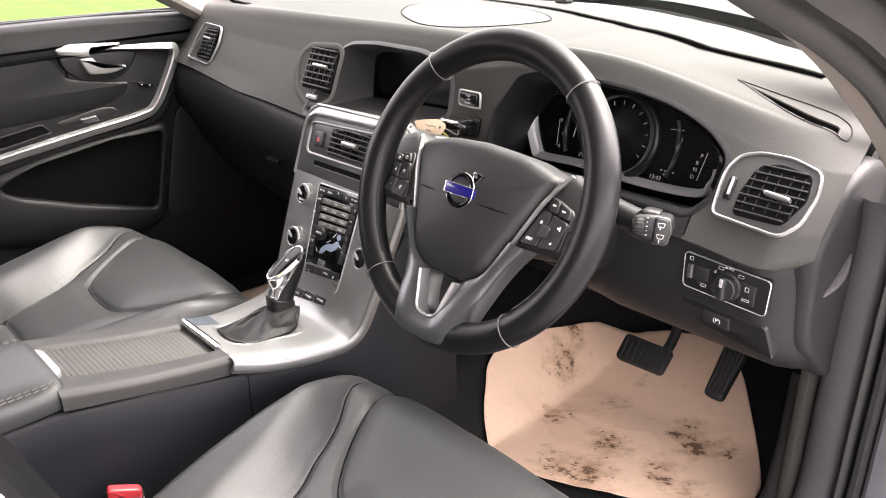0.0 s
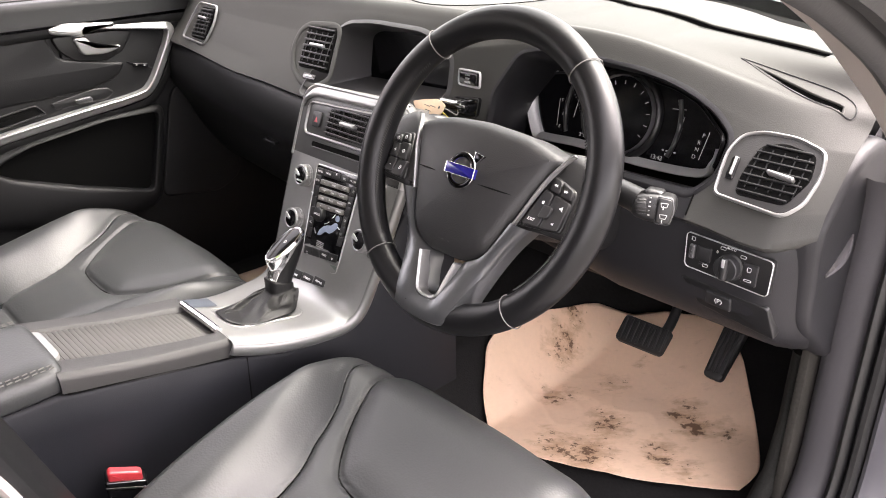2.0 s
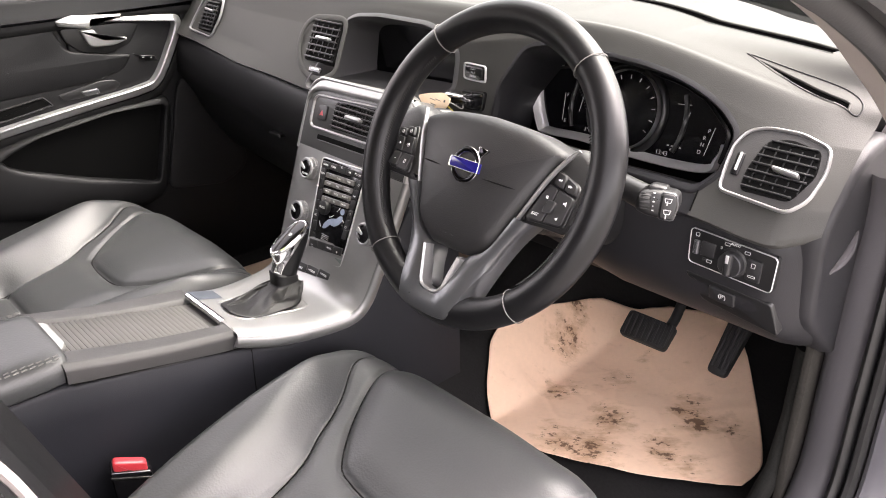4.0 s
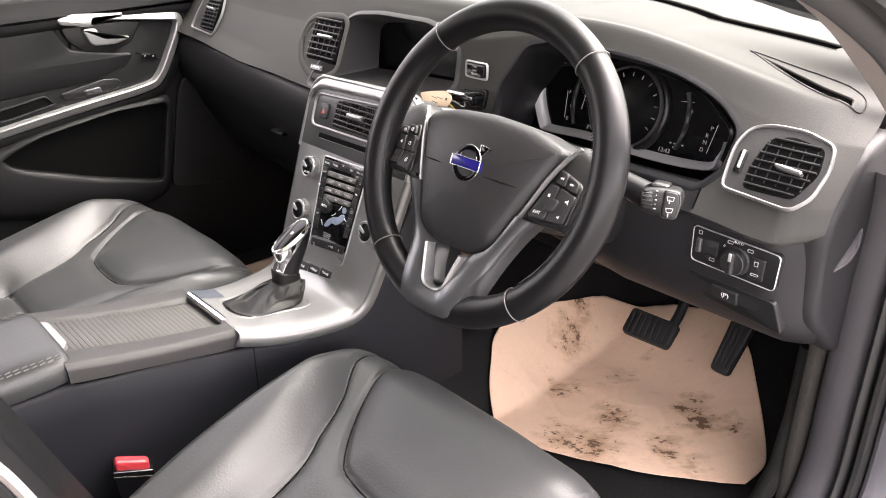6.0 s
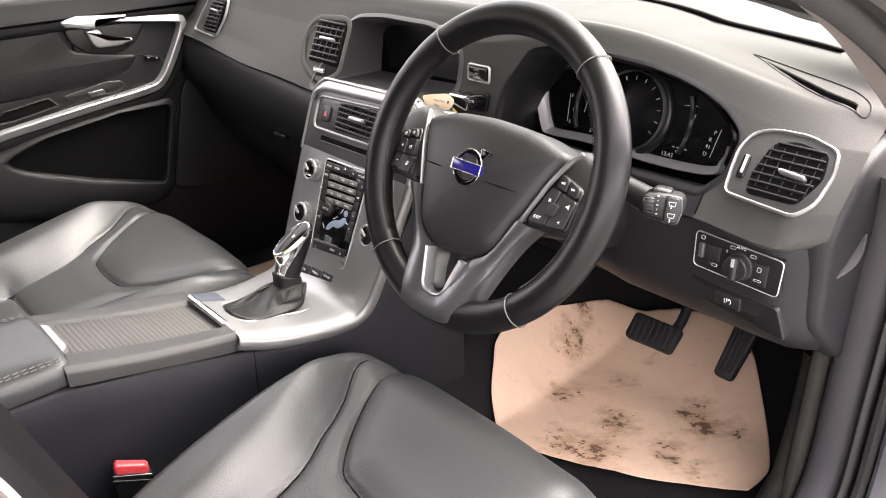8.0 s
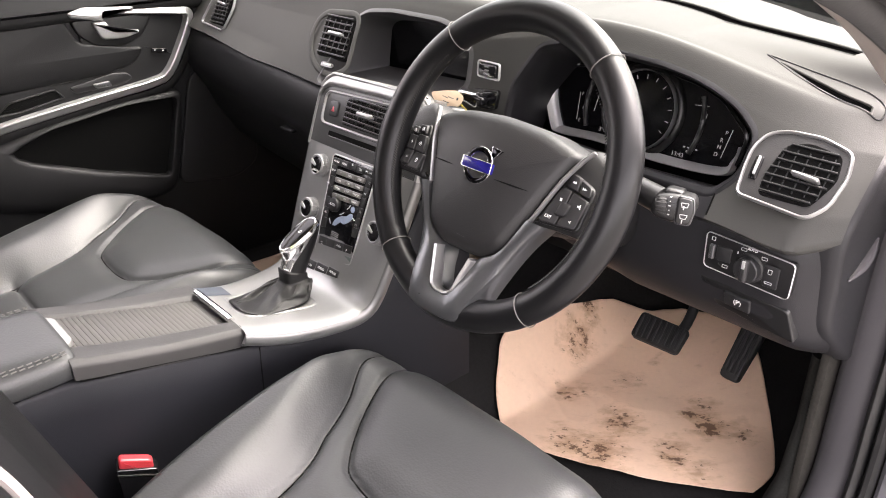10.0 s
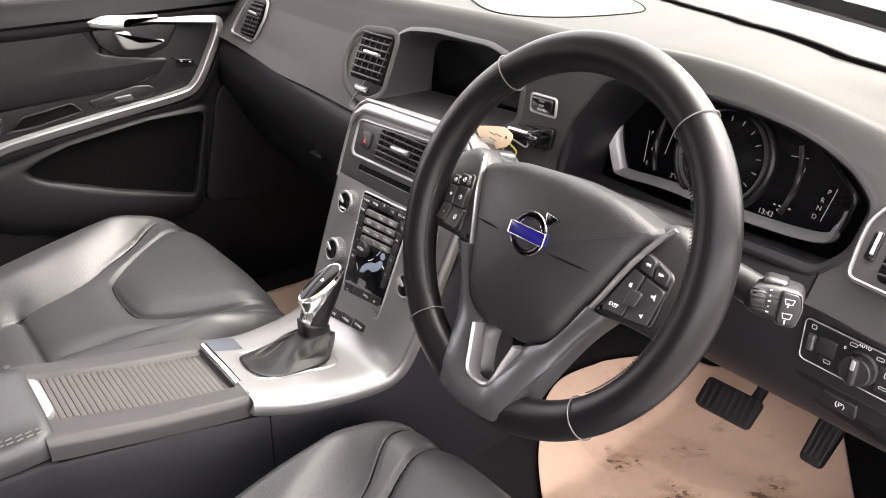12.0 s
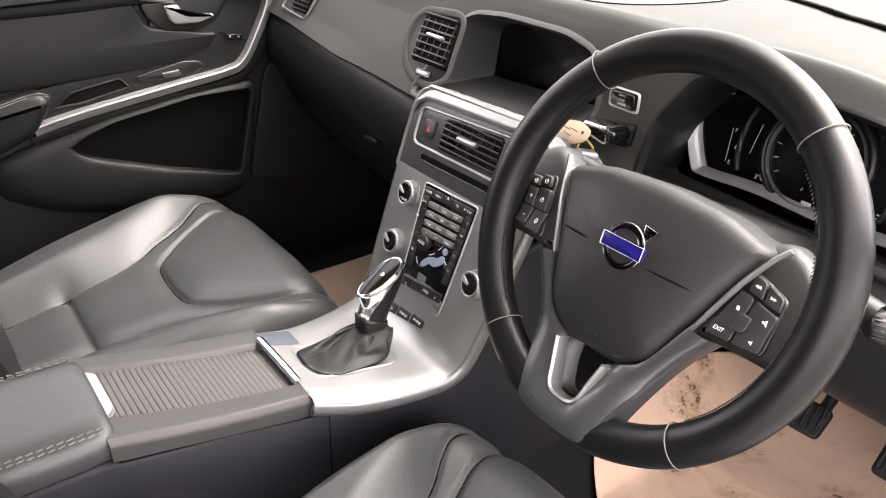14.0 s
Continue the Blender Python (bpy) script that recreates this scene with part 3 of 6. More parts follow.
# lower dash on the driver side
def lower_right():
    bm = bmesh.new()
    rings = []
    for k in range(41):
        f = k / 40
        x = 0.10 + 0.575 * f
        e = max(0.0, (x - 0.625) / 0.05) ** 2
        prof = [(0.25, 0.892), (0.234, 0.886), (0.216, 0.872), (0.2085, 0.85), (0.211, 0.81), (0.216, 0.775), (0.234, 0.74), (0.27, 0.712), (0.335, 0.683), (0.5, 0.66)]
        g = max(0.0, 1 - f / 0.55)
        rings.append([Vector((x, y + 0.05 * e + 0.03 * g, z + 0.03 * g * (i > 5))) for i, (y, z) in enumerate(spline(prof, 3))])
    loft(bm, rings, closed=False)
    return bm
knee = part("knee_panel", lower_right(), KNEE, dash, "charcoal lower panel")


def dash_end():
    bm = bmesh.new()
    outline = rounded([(0.225, 0.885), (0.245, 0.76), (0.355, 0.665), (0.45, 0.7), (0.47, 0.93), (0.36, 0.97), (0.30, 0.955)], 0.03)
    rings = [[Vector((x, q[0], q[1])) for q in inset(outline, d)] for x, d in ((0.63, 0.0), (0.662, 0.0), (0.672, 0.003), (0.676, 0.009), (0.675, 0.02))]
    loft(bm, rings, cap=True)
    return bm
part("end_cover", dash_end(), KNEE, dash, "black plastic end cover")

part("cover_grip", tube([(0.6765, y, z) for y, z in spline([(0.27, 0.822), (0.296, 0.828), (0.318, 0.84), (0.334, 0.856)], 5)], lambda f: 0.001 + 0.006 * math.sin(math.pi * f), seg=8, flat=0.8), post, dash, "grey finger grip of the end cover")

# ---- centre stack and gear plate ----
STACK = Plane((0.022, 0.06, 0.79), 20)
console = thing("centre_console", (0.022, -0.2, 0.37), "charcoal centre console with brushed silver fascia and roller cover", "console")
# run of the fascia: y, z, left and right edge
RUN = [(-0.180, 0.682, -0.060, 0.104), (-0.13, 0.666, -0.066, 0.114), (-0.08, 0.657, -0.078, 0.121), (-0.03, 0.653, -0.092, 0.126), (-0.004, 0.656, -0.100, 0.129), (0.012, 0.670, -0.104, 0.132), (0.028, 0.706, -0.108, 0.137), (0.046, 0.752, -0.111, 0.143), (0.079, 0.843, -0.112, 0.154)]


def fascia(low, high, left, right, drop=0.0):
    """The silver skin between two steps of its run, with rolled edges."""
    bm = bmesh.new()
    line = spline(RUN, 6)[low:high]
    rings = []
    for i, q in enumerate(line):
        y, z, l, r = q
        a, b = line[max(i - 1, 0)], line[min(i + 1, len(line) - 1)]
        t = Vector((0, b[0] - a[0], b[1] - a[1])).normalized()
        n = Vector((0, -t.z, t.y))
        c = Vector((0, y, z))
        pts = [(l + 0.004, -0.02), (l, -0.006), (l + 0.001, -0.002), (l + 0.004, 0), (l + 0.03, 0.001), ((l + r) / 2, 0.002), (r - 0.03, 0.001), (r - 0.004, 0), (r - 0.001, -0.002), (r, -0.006), (r - 0.004, -0.02)]
        rings.append([c + Vector((u, 0, 0)) + n * h for u, h in pts])
    loft(bm, rings, closed=False)
    return bm
part("fascia", fascia(0, 49, 0, 0), SILVER, console, "brushed silver fascia")


def edge_trim(side):
    """The bright turned-down edge of the fascia."""
    bm = bmesh.new()
    line = spline(RUN, 6)
    rings = []
    for i, q in enumerate(line):
        a, b = line[max(i - 1, 0)], line[min(i + 1, len(line) - 1)]
        t = Vector((0, b[0] - a[0], b[1] - a[1])).normalized()
        n = Vector((0, -t.z, t.y))
        c = Vector((q[2] if side < 0 else q[3], q[0], q[1]))
        rings.append([c + Vector((side * u, 0, 0)) + n * h for u, h in ((-0.003, -0.001), (0.0, -0.0012), (0.002, -0.0025), (0.0035, -0.007), (0.004, -0.012), (0.003, -0.0175), (0.0, -0.0205), (-0.006, -0.021))])
    loft(bm, rings, closed=False)
    return bm
part("edge_trim", edge_trim(1), POLISH, console, "polished silver edge")
part("edge_trim", edge_trim(-1), POLISH, console, "polished silver edge")


STACKGREY = surf("stack_grey_paint", (0.05, 0.05, 0.05), 0.38, metal=0.3, grain=600, var=0.05)
part("upper_fascia", plate(rounded([(-0.133, 0.05), (0.133, 0.056), (0.131, 0.15), (0.11, 0.17), (-0.11, 0.168), (-0.131, 0.146)], [0.002, 0.002, 0.02, 0.02, 0.02, 0.02]), STACK, -0.08, 0.0, 0.002), STACKGREY, console, "grey painted upper fascia")
LOOP = [(-0.1335, 0.05), (-0.1335, 0.08), (-0.133, 0.115), (-0.131, 0.14), (-0.124, 0.156), (-0.11, 0.165), (-0.09, 0.168), (0.09, 0.171), (0.11, 0.168), (0.124, 0.159), (0.131, 0.143), (0.133, 0.118), (0.1335, 0.08), (0.1335, 0.056)]
part("edge_loop", strip([tuple(q) for q in spline(LOOP, 5)], [(-0.004, -0.05), (-0.004, -0.002), (-0.0028, 0.0012), (0.0, 0.0022), (0.002, 0.0012), (0.003, -0.002)], STACK), SILVER, console, "brushed silver outer edge")


def top_bar():
    """The silver shelf edge over the vent: rolled back, its ends rounded down."""
    bm = bmesh.new()
    rings = []
    for u in np.linspace(-0.128, 0.128, 41):
        e = max(0.0, (abs(u) - 0.092) / 0.036)
        drop = 0.022 * (1 - math.sqrt(max(0.0, 1 - min(1.0, e) ** 2)))
        v0 = 0.1525 + 0.035 * (u + 0.1) * (u > -0.1) - drop
        k = 1 - 0.55 * e ** 2
        sec = [(-0.004, -0.001), (-0.003, 0.003), (0.001, 0.0052), (0.008, 0.0045), (0.0145, 0.0), (0.018, -0.007), (0.018, -0.016), (0.012, -0.024), (0.0, -0.03)]
        rings.append([STACK.at(u, v0 + a * k, w) for a, w in sec])
    loft(bm, rings, closed=False)
    return bm
part("top_bar", top_bar(), SILVER, console, "brushed silver shelf edge over the vent")
part("vent_inset", plate(rounded([(-0.111, 0.0885), (0.111, 0.092), (0.111, 0.152), (-0.111, 0.1405)], 0.012), STACK, -0.01, 0.0012, 0.0005), STACKGREY, console, "grey vent inset")


def console_body():
    bm = bmesh.new()
    rings = []
    for y, z, l, r in [(-0.95, 0.70, -0.07, 0.0895), (-0.6, 0.705, -0.07, 0.0895), (-0.395, 0.698, -0.068, 0.0895), (-0.385, 0.696, -0.068, 0.0935), (-0.28, 0.678, -0.066, 0.095), (-0.178, 0.654, -0.064, 0.097), (-0.1, 0.632, -0.07, 0.106), (0.0, 0.638, -0.085, 0.112), (0.05, 0.70, -0.1, 0.125), (0.1, 0.80, -0.115, 0.14), (0.2, 0.84, -0.115, 0.14)]:
        pts = [(l, 0.36), (l, z - 0.05), (l, z - 0.008), (l + 0.003, z - 0.003), (l + 0.008, z), (r - 0.008, z), (r - 0.003, z - 0.003), (r, z - 0.008), (r, z - 0.05), (r + 0.005, 0.36)]
        rings.append([Vector((u, y, h)) for u, h in pts])
    loft(bm, rings, closed=False)
    return bm
part("console_body", console_body(), PANEL, console, "charcoal plastic side panels")


def side_rail(l0, r0, l1, r1):
    bm = bmesh.new()
    rings = []
    for f in (0, 0.25, 0.5, 0.75, 1.0):
        y = -0.395 + 0.2175 * f
        z = 0.727 - 0.045 * f - 0.004 * math.sin(math.pi * f)
        l, r = l0 + (l1 - l0) * f, r0 + (r1 - r0) * f
        sec = rounded([(l, z - 0.026), (r + 0.0015, z - 0.026), (r + 0.001, z - 0.007), (r - 0.006, z), (l, z)], [0.001, 0.001, 0.003, 0.003, 0.003], 5)
        rings.append([Vector((q[0], y, q[1])) for q in sec])
    loft(bm, rings, cap=True)
    return bm
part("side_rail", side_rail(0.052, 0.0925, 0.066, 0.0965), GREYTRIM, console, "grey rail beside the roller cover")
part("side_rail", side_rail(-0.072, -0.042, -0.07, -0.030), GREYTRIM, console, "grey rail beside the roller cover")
N_SLATS, ROLL = 32, 0.2105
for k in range(N_SLATS):
    f = k / N_SLATS
    y, z = -0.392 + ROLL * f, 0.719 - 0.046 * f
    l, r = -0.042 + 0.012 * f, 0.053 + 0.014 * f
    part("slat", block((l, y, z - 0.006), (r, y + ROLL / N_SLATS * 0.89, z + 0.001), 0.0007), ROLLER, console)
part("end_bar", tube([(-0.036, -0.1815, 0.6845), (0.02, -0.1815, 0.6855), (0.068, -0.1815, 0.6845)], 0.0055, seg=12), CHROME, console, "polished chrome bar")
# The film's bluish sky reflection, painted as an opaque colour.
FILM = surf("film_reflection_grey", (0.075, 0.085, 0.105), 0.4, metal=0.3, var=0.08, rvar=0.05)


def plate_z(y):
    """Height of the silver plate at y."""
    return float(np.interp(y, [q[0] for q in RUN], [q[1] for q in RUN]))


def film(y0, y1, x0, x1):
    """Protective film on the near end of the silver plate; its reflection is in the colour."""
    bm = bmesh.new()
    loft(bm, [[Vector((a, y, plate_z(y) + 0.0026 - 0.0008 * (a in (x0, x1)))) for a in np.linspace(x0, x1, 8)] for y in np.linspace(y0, y1, 6)], closed=False)
    return bm
part("film", film(-0.176, -0.135, -0.055, -0.022), FILM, console, "film on the silver plate, bluish reflection in its colour")
part("roller_bed", plate([(-0.036, -0.39), (0.05, -0.39), (0.07, -0.183), (-0.028, -0.183)], Plane((0, 0, 0.0), 90), 0.665, 0.668, 0.0), TRIM, console)

groove = surf("panel_gap", (0.002, 0.002, 0.002), 0.9, var=0.1, spec=0.1)
part("panel_gap", tube([(0.0938, -0.39, 0.6985), (0.0952, -0.28, 0.676), (0.0972, -0.175, 0.6535)], 0.0011, seg=6), groove, console)
part("panel_gap", tube([(0.0985, -0.160, 0.646), (0.0993, -0.162, 0.58), (0.1025, -0.166, 0.42)], 0.001, seg=6), groove, console)

# ---- steering wheel ----
WHEEL = Plane((0.37, 0, 0.95), 24)
wheel = thing("steering_wheel", WHEEL.at(0, 0, -0.06), "black leather steering wheel with satin silver spokes", "steering wheel")


def rim_radius(a):
    """Grip thickness round the rim; thicker at ten to two and a quarter to three."""
    return 0.0168 + 0.0012 * math.cos(2 * a) ** 2


def rim():
    bm = bmesh.new()
    rings = []
    for k in range(120):
        a = 2 * math.pi * k / 120
        r = rim_radius(a)
        ring = []
        for j in range(16):
            b = 2 * math.pi * j / 16
            rad = 0.1675 + r * math.cos(b) * (1.08 if math.cos(b) < 0 else 1.0)
            ring.append(WHEEL.at(rad * math.sin(a) + 0.0045, rad * math.cos(a) - 0.0025, -0.006 + r * 1.02 * math.sin(b)))
        rings.append(ring)
    rings.append(rings[0])
    loft(bm, rings)
    bmesh.ops.remove_doubles(bm, verts=bm.verts, dist=1e-6)
    return bm
rim_ob = part("rim", rim(), WRAP, wheel, "black leather rim")
for a in (39.5, -39.5, 140.5, -140.5):
    t = radians(a)
    ring = []
    for j in range(24):
        b = 2 * math.pi * j / 24
        rad = 0.1675 + 0.018 * math.cos(b) * (1.07 if math.cos(b) < 0 else 1.0)
        ring.append(WHEEL.at(rad * math.sin(t) + 0.0045, rad * math.cos(t) - 0.0025, -0.006 + 0.0188 * math.sin(b)))
    part("seam", tube(ring, 0.0006, closed=True, seg=6), THREAD, rim_ob, "grey stitched seam")


def pad_dome(u, v):
    """How far the cover swells out at (u, v)."""
    return 0.008 * max(0.0, 1 - (u / 0.105) ** 2) * max(0.0, 1 - ((v + 0.024) / 0.078) ** 2)


def pad_skin():
    """The domed airbag cover."""
    outline = rounded([(-0.058, -0.085), (-0.03, -0.103), (0.03, -0.103), (0.058, -0.085), (0.108, 0.036), (0.06, 0.05), (0, 0.054), (-0.06, 0.05), (-0.108, 0.036)], 0.012)
    bm = bmesh.new()
    def lift(q, w):
        return WHEEL.at(q[0], q[1], w - 0.9 * max(0, q[1]) ** 1.5 - 1.1 * q[0] ** 2)
    rings = [[lift(q, -0.045) for q in outline]]
    for k in range(5):
        a = k / 4 * math.pi / 2
        rings.append([lift(q, -0.008 + 0.012 * math.sin(a) + pad_dome(*q) * math.sin(a)) for q in inset(outline, 0.012 * (1 - math.cos(a)))])
    base = inset(outline, 0.012)
    for k in range(1, 8):
        f = k / 8
        inner = [q * (1 - f) + np.array((0, -0.02)) * f for q in base]
        rings.append([lift(q, 0.004 + pad_dome(*q)) for q in inner])
    loft(bm, rings, cap=True)
    return bm
part("airbag_cover", pad_skin(), PAD, wheel, "charcoal grained airbag cover")


def ring_spoke(side):
    """A silver side strip that runs from the upper corner of the pad down to the lower spoke."""
    pts = [(0.118, 0.043), (0.110, 0.031), (0.0975, 0.004), (0.08, -0.04), (0.062, -0.082), (0.05, -0.1)]
    bm = bmesh.new()
    line = spline(pts, 6)
    rings = []
    for i, q in enumerate(line):
        e = line[min(i + 1, len(line) - 1)] - line[max(i - 1, 0)]
        n = np.array((-e[1], e[0])) / np.linalg.norm(e)
        w = 0.0005 - 1.0 * q[0] ** 2 - 0.9 * max(0, q[1]) ** 1.5
        rings.append([WHEEL.at(side * (q[0] + n[0] * a), q[1] + n[1] * a, w + h) for a, h in ((-0.002, -0.005), (-0.002, -0.0015), (-0.0008, 0.0), (0.0008, 0.0), (0.002, -0.0015), (0.002, -0.005))])
    loft(bm, rings, cap=True)
    return bm
part("spoke_trim", ring_spoke(1), FRAME, wheel, "satin silver trim strip")
part("spoke_trim", ring_spoke(-1), FRAME, wheel, "satin silver trim strip")


SPOKE = surf("satin_spoke_paint", (0.115, 0.118, 0.122), 0.3, metal=0.7, grain=300, var=0.06)


def lower_spoke():
    """The forked lower spoke with its opening; it rises over the rim at its foot."""
    bm = bmesh.new()
    outer = [(-0.1, -0.045), (-0.083, -0.07), (-0.068, -0.1), (-0.054, -0.135), (-0.045, -0.162), (-0.037, -0.177), (0.0, -0.181), (0.037, -0.177), (0.045, -0.162), (0.054, -0.135), (0.068, -0.1), (0.083, -0.07), (0.1, -0.045)]
    inner = [(-0.076, -0.043), (-0.064, -0.068), (-0.05, -0.09), (-0.025, -0.104), (-0.021, -0.128), (-0.014, -0.15), (0.0, -0.153), (0.014, -0.15), (0.021, -0.128), (0.027, -0.104), (0.05, -0.09), (0.064, -0.068), (0.076, -0.043)]
    o, i = spline(outer, 5), spline(inner, 5)
    rings = []
    for p, q in zip(o, i):
        w0 = -0.007 + 0.019 * ease((-p[1] - 0.09) / 0.08)
        w1 = -0.003 + 0.012 * ease((-q[1] - 0.1) / 0.05)
        back = -0.03
        pts = [(p, back), (p, w0 - 0.005), (p * 0.94 + q * 0.06, w0), (p * 0.7 + q * 0.3, w0 * 0.7 + w1 * 0.3 + 0.003), (p * 0.35 + q * 0.65, w0 * 0.35 + w1 * 0.65 + 0.003), (p * 0.08 + q * 0.92, w1), (q, w1 - 0.006), (q, back)]
        rings.append([WHEEL.at(c[0], c[1], w) for c, w in pts])
    loft(bm, rings, closed=False)
    return bm
part("lower_spoke", lower_spoke(), SPOKE, wheel, "satin gunmetal forked spoke")
part("spoke_fillet", strip([tuple(q) for q in spline([(-0.027, -0.106), (-0.0215, -0.128), (-0.015, -0.149), (0.0, -0.154), (0.015, -0.149), (0.0215, -0.128), (0.028, -0.106)], 6)], [(-0.003, -0.02), (-0.003, 0.004), (-0.0022, 0.0075), (0.0, 0.0095), (0.0022, 0.0075), (0.003, -0.004)], WHEEL), FRAME, wheel, "bright inner edge of the fork")


class SpokeFace:
    """The side spokes' face: it leans away from the driver towards the top."""

    def at(self, u, v, w=0.0):
        return WHEEL.at(u - 0.3 * max(0.0, v + 0.02), v, w - 0.36 * (v + 0.027))
SPOKEFACE = SpokeFace()


def arm_block(side):
    """The dark shoulder that joins pad and rim at the side."""
    outline = rounded([(side * u, v) for u, v in [(0.075, -0.05), (0.105, -0.045), (0.155, -0.045), (0.165, 0.0), (0.155, 0.035), (0.125, 0.05), (0.1, 0.03)]][:: 1 if side > 0 else -1], 0.014)
    return plate(outline, SPOKEFACE, -0.04, -0.0135, 0.01)
for side in (1, -1):
    arm = part("side_spoke", arm_block(side), PAD, wheel, "shoulder between hub and rim")
# keys of the wheel
def key_cap(points, name, parent, w=0.0, r=0.003, material=KEYCAP):
    return part(name, plate(rounded(points, r, 3), SPOKEFACE, w - 0.012, w, 0.0012), material, parent)
right_keys = part("switch_block", plate(rounded([(0.088, -0.042), (0.138, -0.038), (0.141, 0.008), (0.108, 0.019)], 0.006), SPOKEFACE, -0.03, -0.0115, 0.002), TRIM, wheel, "black switch block")
for pts in ([(0.109, 0.0025), (0.123, 0.0), (0.123, 0.014), (0.11, 0.017)], [(0.1245, -0.0005), (0.138, -0.003), (0.139, 0.008), (0.1245, 0.0135)], [(0.0905, -0.039), (0.112, -0.038), (0.1165, -0.0005), (0.1035, 0.0015)], [(0.1135, -0.038), (0.136, -0.036), (0.138, -0.0055), (0.118, -0.001)]):
    key_cap(pts, "key", right_keys, -0.0072)
key_cap([(0.107, -0.028), (0.119, -0.027), (0.121, -0.014), (0.109, -0.014)], "thumb_key", right_keys, -0.0042)
left_keys = part("switch_block", plate(rounded([(-0.14, -0.038), (-0.1, -0.04), (-0.114, 0.02), (-0.142, 0.008)], 0.006), SPOKEFACE, -0.03, -0.0115, 0.002), TRIM, wheel, "black switch block")
for u0, u1, v0, v1 in ((-0.1275, -0.115, 0.006, 0.016), (-0.14, -0.1285, 0.003, 0.012), (-0.1255, -0.11, -0.0165, 0.004), (-0.14, -0.1265, -0.0165, 0.001), (-0.1225, -0.105, -0.037, -0.0175), (-0.139, -0.1235, -0.035, -0.0175)):
    key_cap([(u0, v0), (u1, v0), (u1 - 0.002, v1), (u0, v1)], "key", left_keys, -0.0075, 0.002)
lettering("print", "EXIT", SPOKEFACE, 0.1, -0.032, -0.0071, 0.0044, WHITE, right_keys)
for text, u, v in (("+", -0.133, -0.008), ("-", -0.131, -0.026), ("0", -0.113, -0.027)):
    lettering("print", text, SPOKEFACE, u, v, -0.0074, 0.0075, WHITE, left_keys)


def sign(shape, u, v, size, high, parent):
    """A small white sign on a key, drawn from its corners."""
    part("symbol", plate([(u + size * a, v + size * b) for a, b in shape], SPOKEFACE, high - 0.002, high + 0.0003, 0.0001), WHITE, parent)
TRIANGLE, HORN = [(-0.5, -0.5), (0.5, 0.0), (-0.5, 0.5)], [(-0.5, -0.2), (-0.1, -0.2), (0.4, -0.6), (0.4, 0.6), (-0.1, 0.2), (-0.5, 0.2)]
for d in (-0.0012, 0.0012):
    sign([(-a, b) for a, b in TRIANGLE][::-1], 0.1165 + d, 0.0085, 0.0028, -0.0072, right_keys)
    sign(TRIANGLE, 0.131 + d, 0.005, 0.0028, -0.0072, right_keys)
sign(HORN, 0.13, -0.013, 0.0045, -0.0072, right_keys)
sign(HORN, 0.127, -0.03, 0.003, -0.0072, right_keys)
for d in (0.0, 0.0016):
    sign([(-0.15, -0.5), (0.15, -0.4), (0.15, 0.5), (-0.15, 0.4)], 0.1055 + d, -0.012, 0.0036, -0.0072, right_keys)
for u, v in ((-0.121, 0.0105), (-0.134, 0.007), (-0.118, -0.007)):
    part("symbol", bezel(circle(u, v, 0.0023, 14), SPOKEFACE, 0.0006, 0.0004, -0.0075), SYMBOL, left_keys)
    sign([(-0.1, -0.5), (0.1, -0.5), (0.5, 0.5), (0.3, 0.5)], u, v + 0.001, 0.003, -0.0074, left_keys)


def rim_stitching():
    """Two rows of stitches along the inside of the rim."""
    bm = bmesh.new()
    for k in range(76):
        for mid in (90, -90):
            a = radians(mid - 44 + 88 * k / 75)
            pts = [WHEEL.at((0.1675 - 0.0181) * math.sin(a + d) + 0.0045, (0.1675 - 0.0181) * math.cos(a + d) - 0.0025, w) for d, w in ((-0.008, -0.001), (0.008, 0.003))]
            tube(pts, 0.0006, seg=4, bm=bm)
    return bm
part("stitching", rim_stitching(), surf("dark_grey_thread", (0.018, 0.018, 0.018), 0.7, var=0.1), rim_ob, "dark grey stitching", kind="stuff")
# badge: a ring with a plain blue bar
DARKCHROME = surf("black_chrome", (0.03, 0.03, 0.034), 0.12, metal=1.0, var=0.05, rvar=0.04)
badge = part("badge", bezel(circle(0.003, -0.006, 0.0205, 40), WHEEL, 0.0058, 0.0035, 0.0105), DARKCHROME, wheel, "black chrome ring badge")
for r in (0.0207, 0.0152):
    part("ring_edge", bezel(circle(0.003, -0.006, r, 40), WHEEL, 0.0009, 0.0018, 0.0113), CHROME, badge, "chrome edge")
part("badge_disc", plate(circle(0.003, -0.006, 0.0165), WHEEL, 0.008, 0.0112, 0.0005), PAD, badge, "black badge centre")
part("arrow", plate([(0.0155, 0.0085), (0.0195, 0.005), (0.028, 0.0155), (0.0145, 0.0175)], WHEEL, 0.006, 0.0105, 0.0006), DARKCHROME, badge)
part("arrow_edge", bezel([(0.0152, 0.0085), (0.0198, 0.0045), (0.0285, 0.0158), (0.0142, 0.018)], WHEEL, 0.0009, 0.0014, 0.0100), CHROME, badge)
part("bar", plate(rect(0.003, -0.006, 0.043, 0.0115, 0.001, -0.04), WHEEL, 0.009, 0.0155, 0.0008), BLUE, badge, "blue enamel bar")
part("bar_edge", bezel(rect(0.003, -0.006, 0.044, 0.0125, 0.001, -0.04), WHEEL, 0.0008, 0.0012, 0.0148), CHROME, badge)
lettering("print", "AIRBAG", WHEEL, 0.0, -0.084, 0.0065, 0.0062, surf("embossed_grey", (0.08, 0.08, 0.08), 0.5), wheel)
